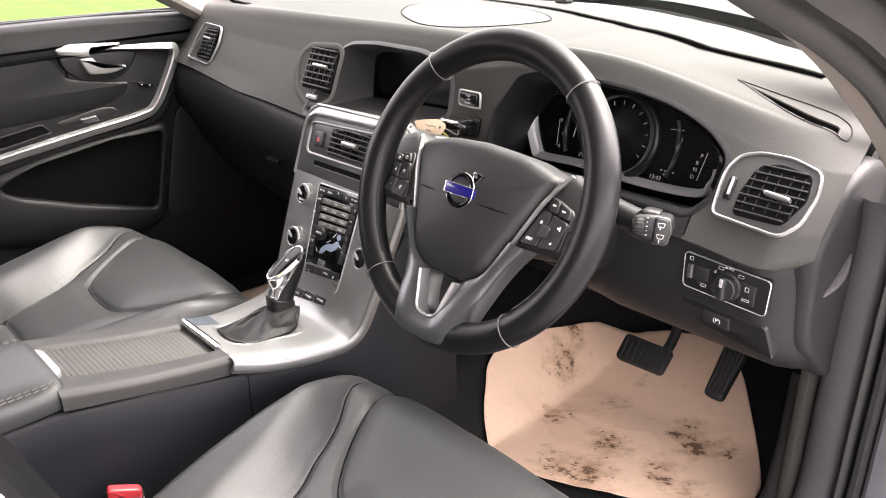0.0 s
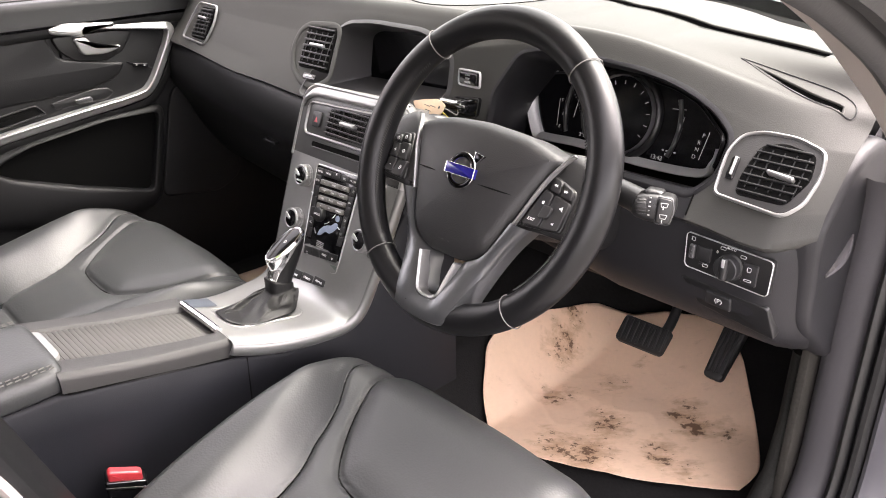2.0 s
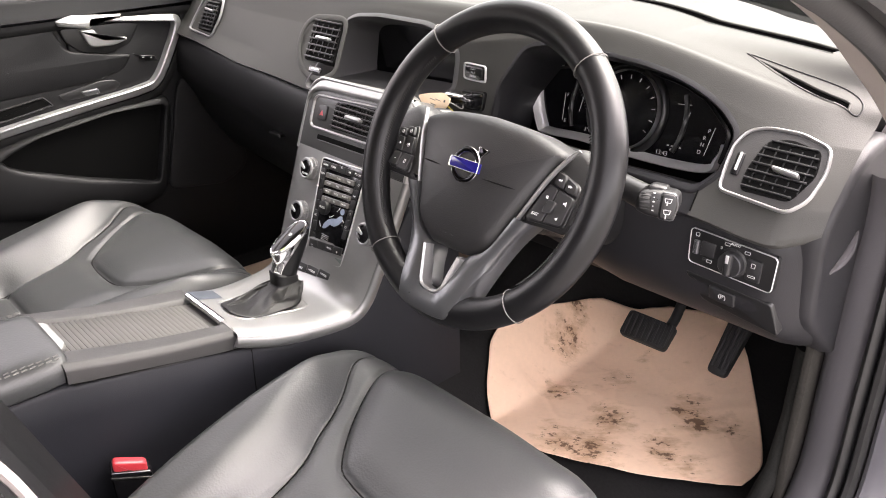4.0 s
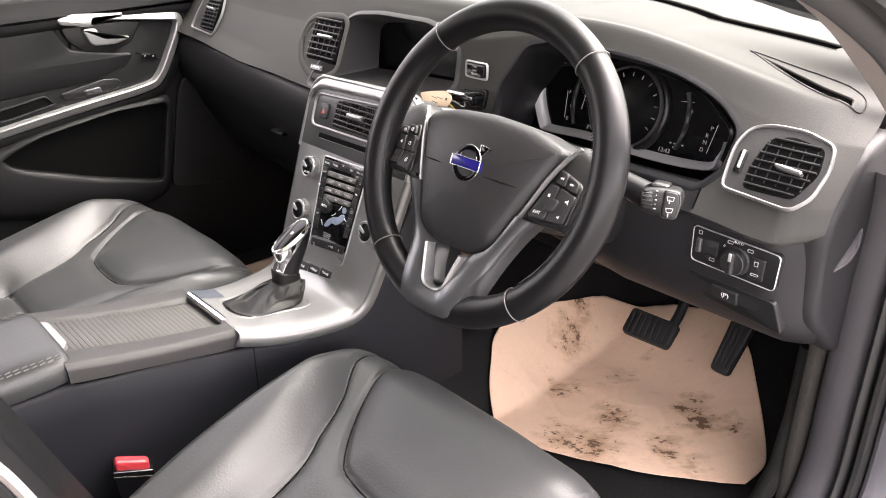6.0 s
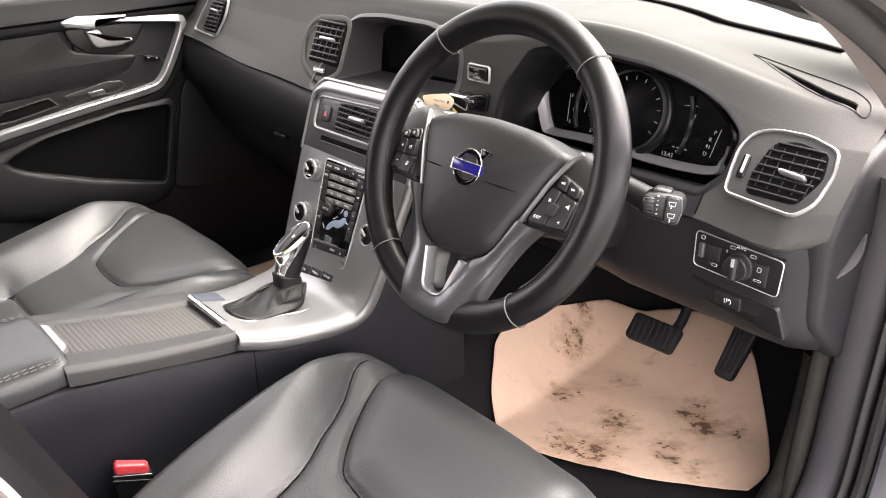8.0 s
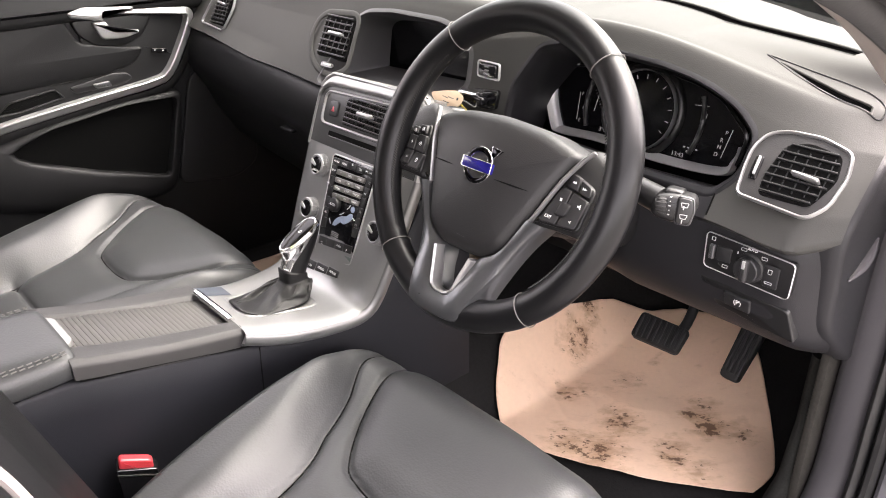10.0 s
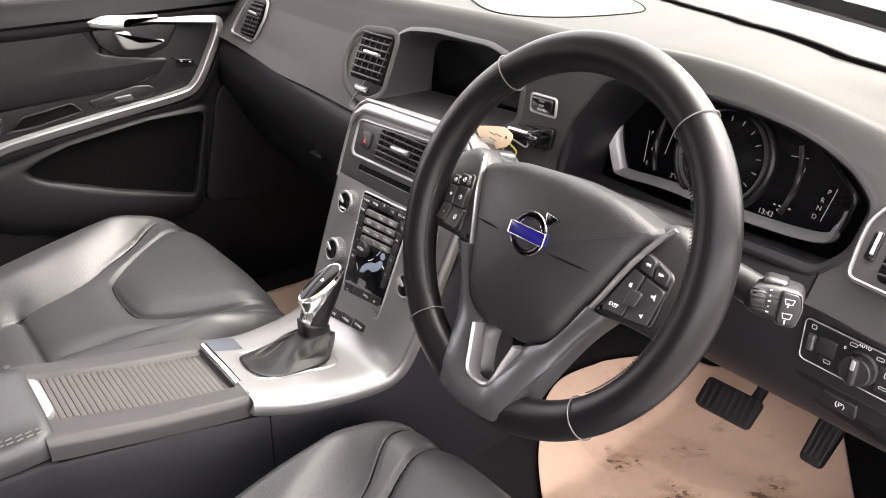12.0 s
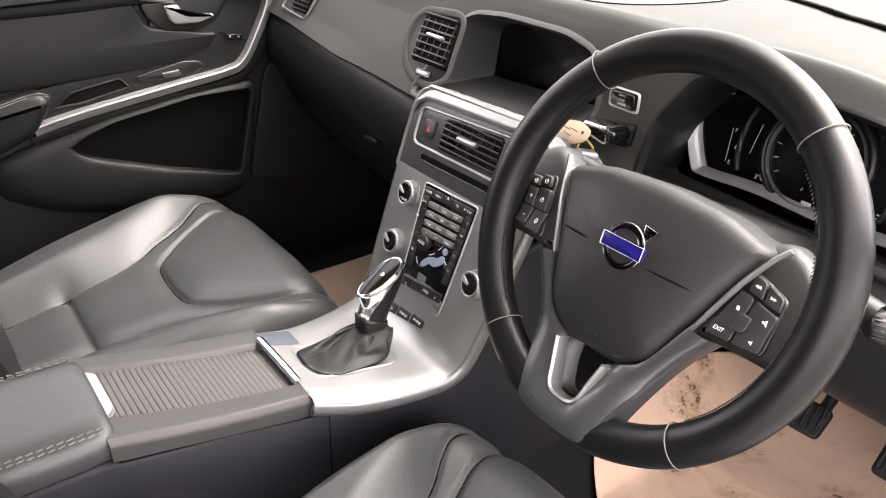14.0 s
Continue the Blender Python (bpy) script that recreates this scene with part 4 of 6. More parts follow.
# Thin black beads draw the shade of the cover's two creases.
for u0, u1 in ((0.029, 0.072), (-0.073, -0.036)):
    path = [(u0 + (u1 - u0) * k / 8, -0.0148) for k in range(9)]
    part("crease", tube([WHEEL.at(u, v, 0.0041 + pad_dome(u, v) - 1.1 * u ** 2) for u, v in path], lambda f: 0.0009 * math.sin(math.pi * (0.06 + 0.88 * f)), seg=6), VOID, wheel, "black bead for the shade in the cover's crease")

# ---- steering column ----
column = thing("steering_column", WHEEL.at(0, -0.02, -0.1), "black plastic steering column shroud with stalks", "steering column")
part("shroud", plate(rounded([(-0.055, -0.075), (0.055, -0.075), (0.07, -0.03), (0.06, 0.035), (-0.06, 0.035), (-0.07, -0.03)], 0.02), Plane((0.37, 0.03, 0.95), 24), -0.22, -0.02, 0.015), DARK, column, "charcoal shroud")


def stalk(side):
    head = Plane((0.568, 0.077, 0.935), 12, 24) if side > 0 else Plane((0.205, 0.083, 0.948), 12, -24)
    arm_ob = part("stalk", tube([(0.37 + side * 0.04, 0.09, 0.945), (0.37 + side * 0.1, 0.088, 0.942), tuple(head.at(side * -0.02, 0.001, -0.01))], lambda f: 0.011 + 0.003 * f, seg=14), TRIM, column, "black stalk")
    flip = lambda pts: [(side * (0.004 + 0.84 * (u - 0.004)), 0.84 * v - 0.001) for u, v in pts][::side]
    part("stalk_head", plate(rounded(flip([(-0.036, -0.012), (-0.022, -0.018), (0.012, -0.021), (0.018, 0.0), (0.015, 0.014), (-0.012, 0.016), (-0.034, 0.012)]), 0.007), head, -0.03, 0.004, 0.008), TRIM, arm_ob, "grey-black stalk head")
    part("collar", plate(rounded(flip([(-0.026, 0.010), (0.0, 0.010), (0.002, 0.019), (-0.02, 0.021)]), 0.005), head, -0.026, -0.004, 0.006), TRIM, arm_ob, "grey turning collar")
    key_ob = part("end_key", plate(rounded(flip([(-0.004, -0.018), (0.013, -0.0185), (0.0165, -0.002), (0.014, 0.0125), (-0.003, 0.014)]), 0.004), head, 0.0, 0.0072, 0.002), TRIM, arm_ob, "black end key with two symbols")
    part("key_rim", bezel(rounded(flip([(-0.005, -0.0195), (0.014, -0.02), (0.018, -0.002), (0.0155, 0.014), (-0.004, 0.0155)]), 0.004), head, 0.0016, 0.0018, 0.0036), GUN, arm_ob)
    for v in (0.005, -0.009):
        part("symbol", bezel(rounded(flip([(0.002, v - 0.003), (0.009, v - 0.003), (0.0105, v + 0.003), (0.0005, v + 0.003)]), 0.0008, 2), head, 0.0009, 0.0005, 0.007), SYMBOL, key_ob)
        part("symbol", plate(rect(side * 0.0045, v - 0.0045, 0.0012, 0.004, 0.0003), head, 0.006, 0.0076, 0.0001), SYMBOL, key_ob)
    roll = part("roller", lathe([(0.0, -0.0055), (0.0078, -0.0055), (0.0088, -0.003), (0.0088, 0.003), (0.0078, 0.0055), (0.0, 0.0055)], Plane(head.at(side * -0.0175, -0.001, 0.0), 12, 24 * side + 90), 0, 0, 22), RUBBER, arm_ob, "ribbed thumb roller")
    for k in range(7):
        a = radians(-75 + 25 * k)
        part("rib", plate(rect(side * -0.0175, -0.001 + 0.0088 * math.sin(a), 0.010, 0.0012, 0.0003), head, 0.002, 0.0006 + 0.0088 * math.cos(a), 0.0003), TRIM, roll)
    for k, w in enumerate((0.0022, 0.001, 0.0022, 0.001, 0.0022)):
        part("mark", plate(rect(side * -0.0095, 0.009 - 0.0045 * k, w, 0.0012, 0.0002), head, 0.003, 0.0043, 0.0001), SYMBOL, arm_ob)
stalk(1)
stalk(-1)


# ---- seats ----
def seg_dist(px, py, line):
    best = np.full(px.shape, 9.0)
    for (ax, ay), (bx, by) in zip(line, line[1:]):
        dx, dy = bx - ax, by - ay
        t = np.clip(((px - ax) * dx + (py - ay) * dy) / (dx * dx + dy * dy + 1e-12), 0, 1)
        best = np.minimum(best, np.hypot(px - ax - t * dx, py - ay - t * dy))
    return best


def cushion(name, cx, zc, parent, front=0.02):
    """Seat cushion: rolled front, side bolsters, an insert with sewn seams."""
    nu, nv = 150, 170
    a = np.linspace(-1, 1, nu + 1)
    half = 0.268
    A = half * np.sign(a) * (1 - (1 - np.abs(a)) ** 1.25)
    side = np.clip((np.abs(A) - 0.215) / (half - 0.215), 0, 1)
    b = np.linspace(0, 1, nv + 1)
    flat = 0.72
    rows = []
    r = 0.075
    for t in b:
        if t < flat:
            y, dz = -0.52 + (front - r + 0.52) * t / flat, 0.0
        elif t < 0.92:
            ph = (t - flat) / (0.92 - flat) * math.pi / 2
            y, dz = front - r + r * math.sin(ph), -(r - r * math.cos(ph)) * 0.8
        else:
            y, dz = front - 0.01 * (t - 0.92) / 0.08, -r * 0.8 - 0.1 * (t - 0.92) / 0.08
        rows.append((y, dz))
    Y = np.array([q[0] for q in rows])[:, None] + 0 * A[None, :]
    DZ = np.array([q[1] for q in rows])[:, None]
    X = A[None, :] + 0 * Y
    curve = 0.02 * (np.abs(X) / half) ** 2.2 * np.clip((Y + 0.2) / 0.2, 0, 1)
    Yc = Y - curve * 1.0
    base = zc + 0.004 + 0.16 * (Y + 0.05) * (Y < -0.05) + 0.16 * (Y + 0.05) * (Y >= -0.05) * 0.6
    start = np.interp(-Y, np.linspace(-0.03, 0.52, 56), np.convolve(np.interp(np.linspace(-0.11, 0.6, 72), [-0.03, 0.04, 0.1, 0.16, 0.26, 0.5], [0.215, 0.205, 0.165, 0.136, 0.105, 0.1]), np.ones(17) / 17, "valid")[:56])
    q = np.clip((np.abs(X) - start + 0.01) / 0.085, 0, 1)
    k = np.clip((0.075 - Y) / 0.2, 0.0, 1)
    bol = 0.038 * q * q * (3 - 2 * q) * k * k * (3 - 2 * k)
    slim = 1 - 0.2 * np.clip((-0.16 - Y) / 0.26, 0, 1) ** 1.8
    edge = -0.15 * (1 - np.sqrt(np.clip(1 - side ** 2, 0, 1)))
    Z = base + bol + edge + DZ
    u_seam = spline([(-0.172, 0.03), (-0.172, -0.03), (-0.14, -0.1), (-0.09, -0.165), (-0.05, -0.187), (0.05, -0.187), (0.09, -0.165), (0.14, -0.1), (0.172, -0.03), (0.172, 0.03)], 6)
    out = [spline([(s * 0.218, 0.03), (s * 0.211, -0.042), (s * 0.17, -0.105), (s * 0.141, -0.161), (s * 0.105, -0.257), (s * 0.1, -0.52)], 6) for s in (1, -1)]
    cross = [[(-0.105, -0.33), (0.105, -0.33)]]
    d = seg_dist(X, Y, u_seam)
    Z = Z - 0.008 * np.exp(-(d / 0.0035) ** 2) - 0.009 * np.exp(-(d / 0.022) ** 2)
    for line in out + cross:
        d = seg_dist(X, Y, line)
        Z = Z - 0.007 * np.exp(-(d / 0.0035) ** 2) - 0.007 * np.exp(-(d / 0.02) ** 2)
    wr = np.array([[noise.noise(Vector((x * 14, y * 9, cx))) for x in X[0]] for y in Y[:, 0]])
    for s in (1, -1):
        for amp, off, turn in ((0.0007, 0.03, 38.0), (0.0005, 0.05, 61.0)):
            Z = Z + amp * np.exp(-((np.abs(X) - start - off) / 0.03) ** 2) * np.sin(turn * Y + 9 * X * s) * (np.sign(X) == s)
    Z = Z + 0.002 * wr
    pts = np.stack([X * slim + cx, Yc, Z], -1).reshape(-1, 3)
    faces = [(j * (nu + 1) + i, j * (nu + 1) + i + 1, (j + 1) * (nu + 1) + i + 1, (j + 1) * (nu + 1) + i) for j in range(nv) for i in range(nu)]
    me = bpy.data.meshes.new(name)
    me.from_pydata(pts.tolist(), [], faces)
    me.materials.append(LEATHER)
    me.shade_smooth()
    ob = tagged(under(new(name, me), parent), "grey leather cushion with sewn insert")
    seat_pts = pts.reshape(nv + 1, nu + 1, 3)
    for line in [u_seam] + out:
        run = []
        for p in line:
            if p[1] < -0.5 or p[1] > 0.012:
                continue
            run.append(p)
        path = []
        for p in spline(run, 3):
            ci = np.interp(p[0], X[0], np.arange(nu + 1))
            cj = np.interp(p[1], Y[:, 0], np.arange(nv + 1))
            i, j = min(int(ci), nu - 1), min(int(cj), nv - 1)
            fi, fj = ci - i, cj - j
            q = (seat_pts[j, i] * (1 - fi) + seat_pts[j, i + 1] * fi) * (1 - fj) + (seat_pts[j + 1, i] * (1 - fi) + seat_pts[j + 1, i + 1] * fi) * fj
            path.append(q + np.array((0, 0, 0.0006)))
        path = np.array(path)
        for _ in range(4):
            path[1:-1] = (path[:-2] + 2 * path[1:-1] + path[2:]) / 4
        part("seam", tube([tuple(q) for q in path], 0.0011, seg=6), VOID, ob, "dark sewn seam")
    return ob


def seat(cx, zc, label):
    s = thing("bucket_seat", (cx, -0.25, 0.37), label, "car seat", "front seats")
    cushion("cushion", cx, zc, s)
    part("seat_base", block((cx - 0.22, -0.5, 0.38), (cx + 0.22, -0.06, 0.5), 0.02), TRIM, s, "black seat base")
    bm = bmesh.new()
    rings = []
    for k in range(14):
        f = k / 13
        z, y = zc - 0.05 + 0.6 * f, -0.502 - 0.2 * f
        w = 0.265 - 0.06 * f ** 3
        ring = []
        for j in range(28):
            a = 2 * math.pi * j / 28
            c, sn = math.cos(a), math.sin(a)
            ring.append(Vector((cx + w * math.copysign(abs(c) ** 0.6, c), y + (0.075 + 0.05 * ease((abs(c) - 0.5) / 0.3) * (sn > 0)) * math.copysign(abs(sn) ** 0.7, sn), z)))
        rings.append(ring)
    loft(bm, rings, cap=True)
    # Same leather as the cushion; charcoal used here to paint in its shade.
    part("backrest", bm, HIDE, s, "grey leather backrest, its shade in the colour")
    return s
strip_tone = surf("pale_grey_strip", (0.3, 0.27, 0.26), 0.5, var=0.1)
driver_seat = seat(0.402, 0.622, "dark grey leather driver's seat with sewn seams")
# A thin pale strip just in front of the backrest.
part("backrest_strip", tube(spline([(0.52, -0.58, 1.02), (0.52, -0.541, 0.94), (0.52, -0.5265, 0.899), (0.52, -0.515, 0.86), (0.52, -0.50, 0.80)], 5), 0.004, seg=8), strip_tone, driver_seat, "pale strip along the backrest")
seat(-0.378, 0.625, "dark grey leather passenger seat with sewn insert")

class Flat:
    """The level plane: u to the right, v ahead, w up."""

    def at(self, u, v, w=0.0):
        return Vector((u, v, w))
FLAT = Flat()

# ---- armrest ----
armrest = thing("armrest", (0.01, -0.5, 0.7), "grey leather armrest lid with double stitching on the console", "armrest")


def arm_lid(low, high, grow, soft):
    bm = bmesh.new()
    rings = []
    for y, k in ((-0.85, 0.0), (-0.7, 0.0), (-0.5, 0.0), (-0.42, 0.0), (-0.396, 0.002), (-0.388, 0.006), (-0.385, 0.012)):
        lift = 0.012 * ease((-0.4 - y) / 0.3)
        sec = rounded([(-0.07 - grow + k, low), (0.091 + grow - k, low), (0.093 + grow - k, high - 0.014 + lift), (0.073 + grow - k, high - k * 0.6 + lift), (-0.05 - grow + k, high - k * 0.6 + lift), (-0.072 - grow + k, high - 0.014 + lift)], [0.006, 0.006, 0.016, soft, soft, 0.016], 6)
        rings.append([Vector((q[0], y, q[1])) for q in sec])
    loft(bm, rings, cap=True)
    return bm
lid_ob = part("lid", arm_lid(0.700, 0.738, 0.0, 0.02), LEATHER, armrest, "grey leather lid")
part("base", arm_lid(0.66, 0.703, -0.008, 0.004), HIDE, armrest, "charcoal leather base")
for off in (0.0, 0.006):
    for side in (1, -1):
        for k in range(42):
            y = -0.395 - k * 0.009
            lift = 0.012 * ease((-0.4 - y) / 0.3)
            x = 0.0115 + side * (0.0725 - off)
            part("stitch", tube([(x, y, 0.7348 + lift + off * 0.12), (x + 0.0012 * side, y - 0.006, 0.7348 + lift + off * 0.12)], 0.0009, seg=5), THREAD, lid_ob)
part("latch", plate(rounded([(-0.045, -0.392), (0.055, -0.392), (0.04, -0.374), (-0.03, -0.374)], 0.008), FLAT, 0.705, 0.7255, 0.003), SILVER, armrest, "bright metal latch")

# ---- gear selector ----
gear = thing("gear_selector", (0.018, -0.07, 0.66), "chrome and black gear selector with a leather boot", "gear selector")


BOOT = surf("soft_black_leather", (0.0065, 0.0063, 0.0066), 0.5, grain=700, bump=0.3, kind="cells", var=0.12, spec=0.35)


def boot_point(f, a, off=0.0):
    """A point of the leather boot: f from its foot to its collar, a round it."""
    g, up = min(1.0, f / 0.7), max(0.0, (f - 0.7) / 0.3)
    hw, hl = 0.021 * (1 - g) ** 0.8 + 0.0168, 0.037 * (1 - g) ** 0.8 + 0.0205
    cy, cx = -0.098 + 0.0555 * g ** 0.9, 0.026 - 0.022 * g
    c, s = math.cos(a), math.sin(a)
    wave = math.sin(math.pi * min(1, f / 0.85)) ** 2
    fold = 1 + (0.10 * math.sin(4 * a + 5 * f) + 0.05 * math.sin(9 * a - 7 * f)) * wave * (1 - 0.5 * g)
    z = 0.664 + 0.009 * g ** 0.6 + 0.015 * up - 0.0085 * s * up
    z += (0.0035 * math.sin(3 * a + 9 * f) + 0.002 * math.sin(7 * a + 12 * f)) * wave
    z += (plate_z(cy + hl * s) - 0.66) * (1 - g)
    return Vector((cx + (hw * fold + off) * math.copysign(abs(c) ** 0.65, c), cy + (hl * fold + off) * math.copysign(abs(s) ** 0.65, s), z + off))


def boot():
    bm = bmesh.new()
    loft(bm, [[boot_point(k / 28, 2 * math.pi * j / 84) for j in range(84)] for k in range(29)], cap=True)
    return bm
boot_ob = part("boot", boot(), BOOT, gear, "black stitched leather boot", smooth=0)
FRAME_LINE = rounded([(-0.014, -0.154), (0.058, -0.154), (0.068, -0.04), (-0.012, -0.036)], 0.016)
part("boot_frame", tube([(q[0], q[1], plate_z(q[1]) + 0.0002) for q in FRAME_LINE], 0.0016, closed=True, seg=8), SILVER, gear, "silver edge of the boot opening")
BOOT_THREAD = surf("dark_grey_thread", (0.03, 0.029, 0.028), 0.8, var=0.2)
for start, end in ((262, 250), (268, 258), (-14, 4), (-20, -2)):
    run = [boot_point(0.06 + 0.6 * t, math.radians(start + (end - start) * t), 0.0003) for t in np.linspace(0, 1, 26)]
    part("stitching", tube([tuple(q) for q in run], 0.00045, seg=5), BOOT_THREAD, boot_ob)

KNOB = Plane((0.004, -0.0275, 0.7437), 62.4)


def knob_ring(f, a, off=0.0):
    """A point of the gear knob: f from the rim of its face to its neck, a round it from the front."""
    c, s = math.cos(a), math.sin(a)
    top = np.array(KNOB.at((0.0178 + 0.0022 * c + off) * math.copysign(abs(s) ** 0.92, s), (0.0375 + off) * math.copysign(abs(c) ** 0.92, c), -0.003))
    foot = np.array((0.004 + (0.0152 + off) * s, -0.042 + (0.019 + off) * c, 0.684 - 0.0085 * c))
    d0, d1 = -0.05 * np.array(KNOB.at(0, 0, 1) - KNOB.at(0, 0, 0)), np.array((0, -0.008, -0.05))
    h = (2 * f ** 3 - 3 * f ** 2 + 1, f ** 3 - 2 * f ** 2 + f, 3 * f ** 2 - 2 * f ** 3, f ** 3 - f ** 2)
    return Vector(h[0] * top + h[1] * d0 + h[2] * foot + h[3] * d1)


def knob_face(scale, w, a):
    c, s = math.cos(a), math.sin(a)
    return KNOB.at(scale * (0.0178 + 0.0022 * c) * math.copysign(abs(s) ** 0.92, s), scale * 0.0375 * math.copysign(abs(c) ** 0.92, c), w)


ROUND = [2 * math.pi * j / 64 for j in range(64)]
bm = bmesh.new()
loft(bm, [[knob_ring(k / 16, a) for a in ROUND] for k in range(17)], cap=True)
part("grip", bm, WRAP, gear, "black grip")
bm = bmesh.new()
loft(bm, [[knob_face(0.86, -0.001, a) for a in ROUND], [knob_face(0.9, 0.0016, a) for a in ROUND], [knob_face(0.95, 0.0014, a) for a in ROUND], [knob_face(0.99, -0.0006, a) for a in ROUND], [knob_ring(0.0, a, 0.0009) for a in ROUND], [knob_ring(0.06, a, 0.0009) for a in ROUND], [knob_ring(0.1, a, -0.0006) for a in ROUND]])
cap_ob = part("cap", bm, CHROME, gear, "chrome rim of the knob face")
bm = bmesh.new()
rows = []
for k in range(15):
    f = 0.04 + 0.96 * k / 14
    reach = math.radians(54 + 66 * (1 - f) ** 2.2)
    angles = [math.pi + reach * t for t in np.linspace(-1, 1, 19)]
    rows.append([knob_ring(f, a, 0.0011 if 0 < i < 18 else -0.0008) for i, a in enumerate(angles)])
loft(bm, rows, closed=False)
part("chrome_spine", bm, CHROME, cap_ob, "chrome spine down the neck")
INLAY = surf("piano_black", (0.004, 0.004, 0.004), 0.12, var=0.05, spec=0.22, rvar=0.03)
bm = bmesh.new()
loft(bm, [[knob_face(s, 0.0008 + 0.0022 * (1 - s * s), a) for a in ROUND] for s in (0.9, 0.8, 0.65, 0.5, 0.35, 0.2, 0.05)], cap=True)
inlay_ob = part("inlay", bm, INLAY, cap_ob, "gloss black inlay with selector mark")
lettering("print", "D", KNOB, 0.003, 0.004, 0.0031, 0.0075, WHITE, inlay_ob)

# ---- passenger door ----
class Side:
    """A plane on the passenger door: u ahead, v up, w into the car."""

    def at(self, u, v, w=0.0):
        return Vector((-0.70 + w, u, v))
SIDE = Side()
door = thing("passenger_door", (-0.72, 0.0, 0.4), "charcoal leather passenger door card with a satin chrome loop", "car door")
part("door_shell", block((-0.78, -0.9, 0.36), (-0.712, 0.5, 1.028), 0.01), DARK, door, "charcoal door card")
part("top_rail", plate(rounded([(-0.9, 0.974), (-0.17, 0.968), (0.1, 0.975), (0.26, 0.965), (0.33, 0.99), (0.3, 1.03), (0.0, 1.04), (-0.9, 1.043)], 0.014), SIDE, -0.05, 0.012, 0.014), DARK, door, "charcoal padded top rail")
part("belt_seal", tube([(-0.74, -0.9, 1.04), (-0.74, -0.2, 1.04), (-0.735, 0.1, 1.037), (-0.725, 0.24, 1.03)], 0.005, seg=8), RUBBER, door, "black window seal")
part("belt_moulding", tube([(-0.765, -0.9, 1.04), (-0.765, -0.2, 1.041), (-0.76, 0.3, 1.034)], 0.004, seg=8), TRIM, door, "black belt moulding")
part("leather_panel", plate(rounded([(-0.9, 0.984), (-0.085, 0.98), (-0.066, 0.93), (0.024, 0.911), (0.066, 0.905), (0.042, 0.875), (-0.021, 0.859), (-0.2, 0.853), (-0.9, 0.85)], 0.014), SIDE, -0.02, 0.0, 0.006, dome=0.004), HIDE, door, "charcoal leather inset")
part("ledge", plate(rounded([(-0.30, 0.79), (0.08, 0.832), (0.118, 0.86), (0.165, 0.955), (0.15, 0.972), (0.0, 0.985), (-0.06, 0.985), (-0.06, 0.87), (-0.30, 0.846)], 0.012), SIDE, -0.02, -0.004, 0.004), DARK, door, "charcoal inner ledge")
LOOPMETAL = surf("satin_chrome", (0.42, 0.42, 0.42), 0.32, metal=0.65, grain=300, var=0.05)
CH = [(-0.285, 0.783), (-0.216, 0.796), (-0.05, 0.817), (0.07, 0.831), (0.108, 0.848), (0.145, 0.905), (0.167, 0.95), (0.163, 0.966), (0.14, 0.971), (0.04, 0.983), (-0.03, 0.989), (-0.074, 0.987)]
part("chrome_loop", strip([tuple(q) for q in spline(CH, 6)], [(-0.0115, -0.02), (-0.0115, 0.004), (-0.009, 0.0075), (-0.004, 0.009), (0.001, 0.012), (0.0045, 0.0145), (0.007, 0.013), (0.0085, 0.006), (0.0085, -0.02)], SIDE), LOOPMETAL, door, "satin chrome trim loop")
part("loop_shoulder", strip([tuple(q) for q in spline([(-0.29, 0.762), (-0.216, 0.773), (-0.05, 0.794), (0.08, 0.808), (0.128, 0.835), (0.17, 0.9), (0.192, 0.955), (0.18, 0.99)], 6)], [(-0.012, -0.02), (-0.008, -0.002), (0.0, 0.004), (0.01, 0.004), (0.012, -0.02)], SIDE), DARK, door, "charcoal shoulder round the loop")
cup = part("handle_cup", plate(rounded([(-0.073, 0.972), (-0.062, 0.943), (-0.034, 0.92), (0.024, 0.913), (0.064, 0.928), (0.09, 0.965), (0.05, 0.972)], 0.01), SIDE, -0.02, 0.001, 0.003), TRIM, door, "black handle recess")
part("bracket", plate(rounded([(-0.080, 0.990), (-0.076, 0.980), (-0.034, 0.971), (-0.012, 0.968), (-0.011, 0.9825), (0.05, 0.981), (0.05, 0.990), (-0.05, 0.998)], [0.005, 0.005, 0.006, 0.006, 0.005, 0.002, 0.002, 0.008]), SIDE, -0.005, 0.016, 0.005), LOOPMETAL, cup, "satin chrome bracket")
part("lever", plate(rounded([(-0.036, 0.967), (-0.009, 0.967), (0.003, 0.947), (0.056, 0.942), (0.056, 0.937), (0.028, 0.929), (-0.022, 0.931)], [0.006, 0.006, 0.008, 0.003, 0.003, 0.01, 0.012]), SIDE, -0.005, 0.012, 0.0045), LOOPMETAL, cup, "chrome pull lever")
lock = part("lock_switch", plate(rounded([(0.079, 0.9), (0.112, 0.894), (0.111, 0.885), (0.079, 0.891)], 0.002), SIDE, -0.01, 0.0, 0.001), GLOSS, door, "black lock switch")
for u, v in ((0.086, 0.8945), (0.103, 0.8915)):
    part("symbol", plate(rect(u, v, 0.004, 0.003, 0.0008), SIDE, -0.002, 0.0004, 0.0002), SYMBOL, lock)
part("ledge_line", plate(rounded([(0.068, 0.905), (0.125, 0.882), (0.124, 0.88), (0.067, 0.903)], 0.0005), SIDE, -0.01, -0.003, 0.0003), GLOSS, door)
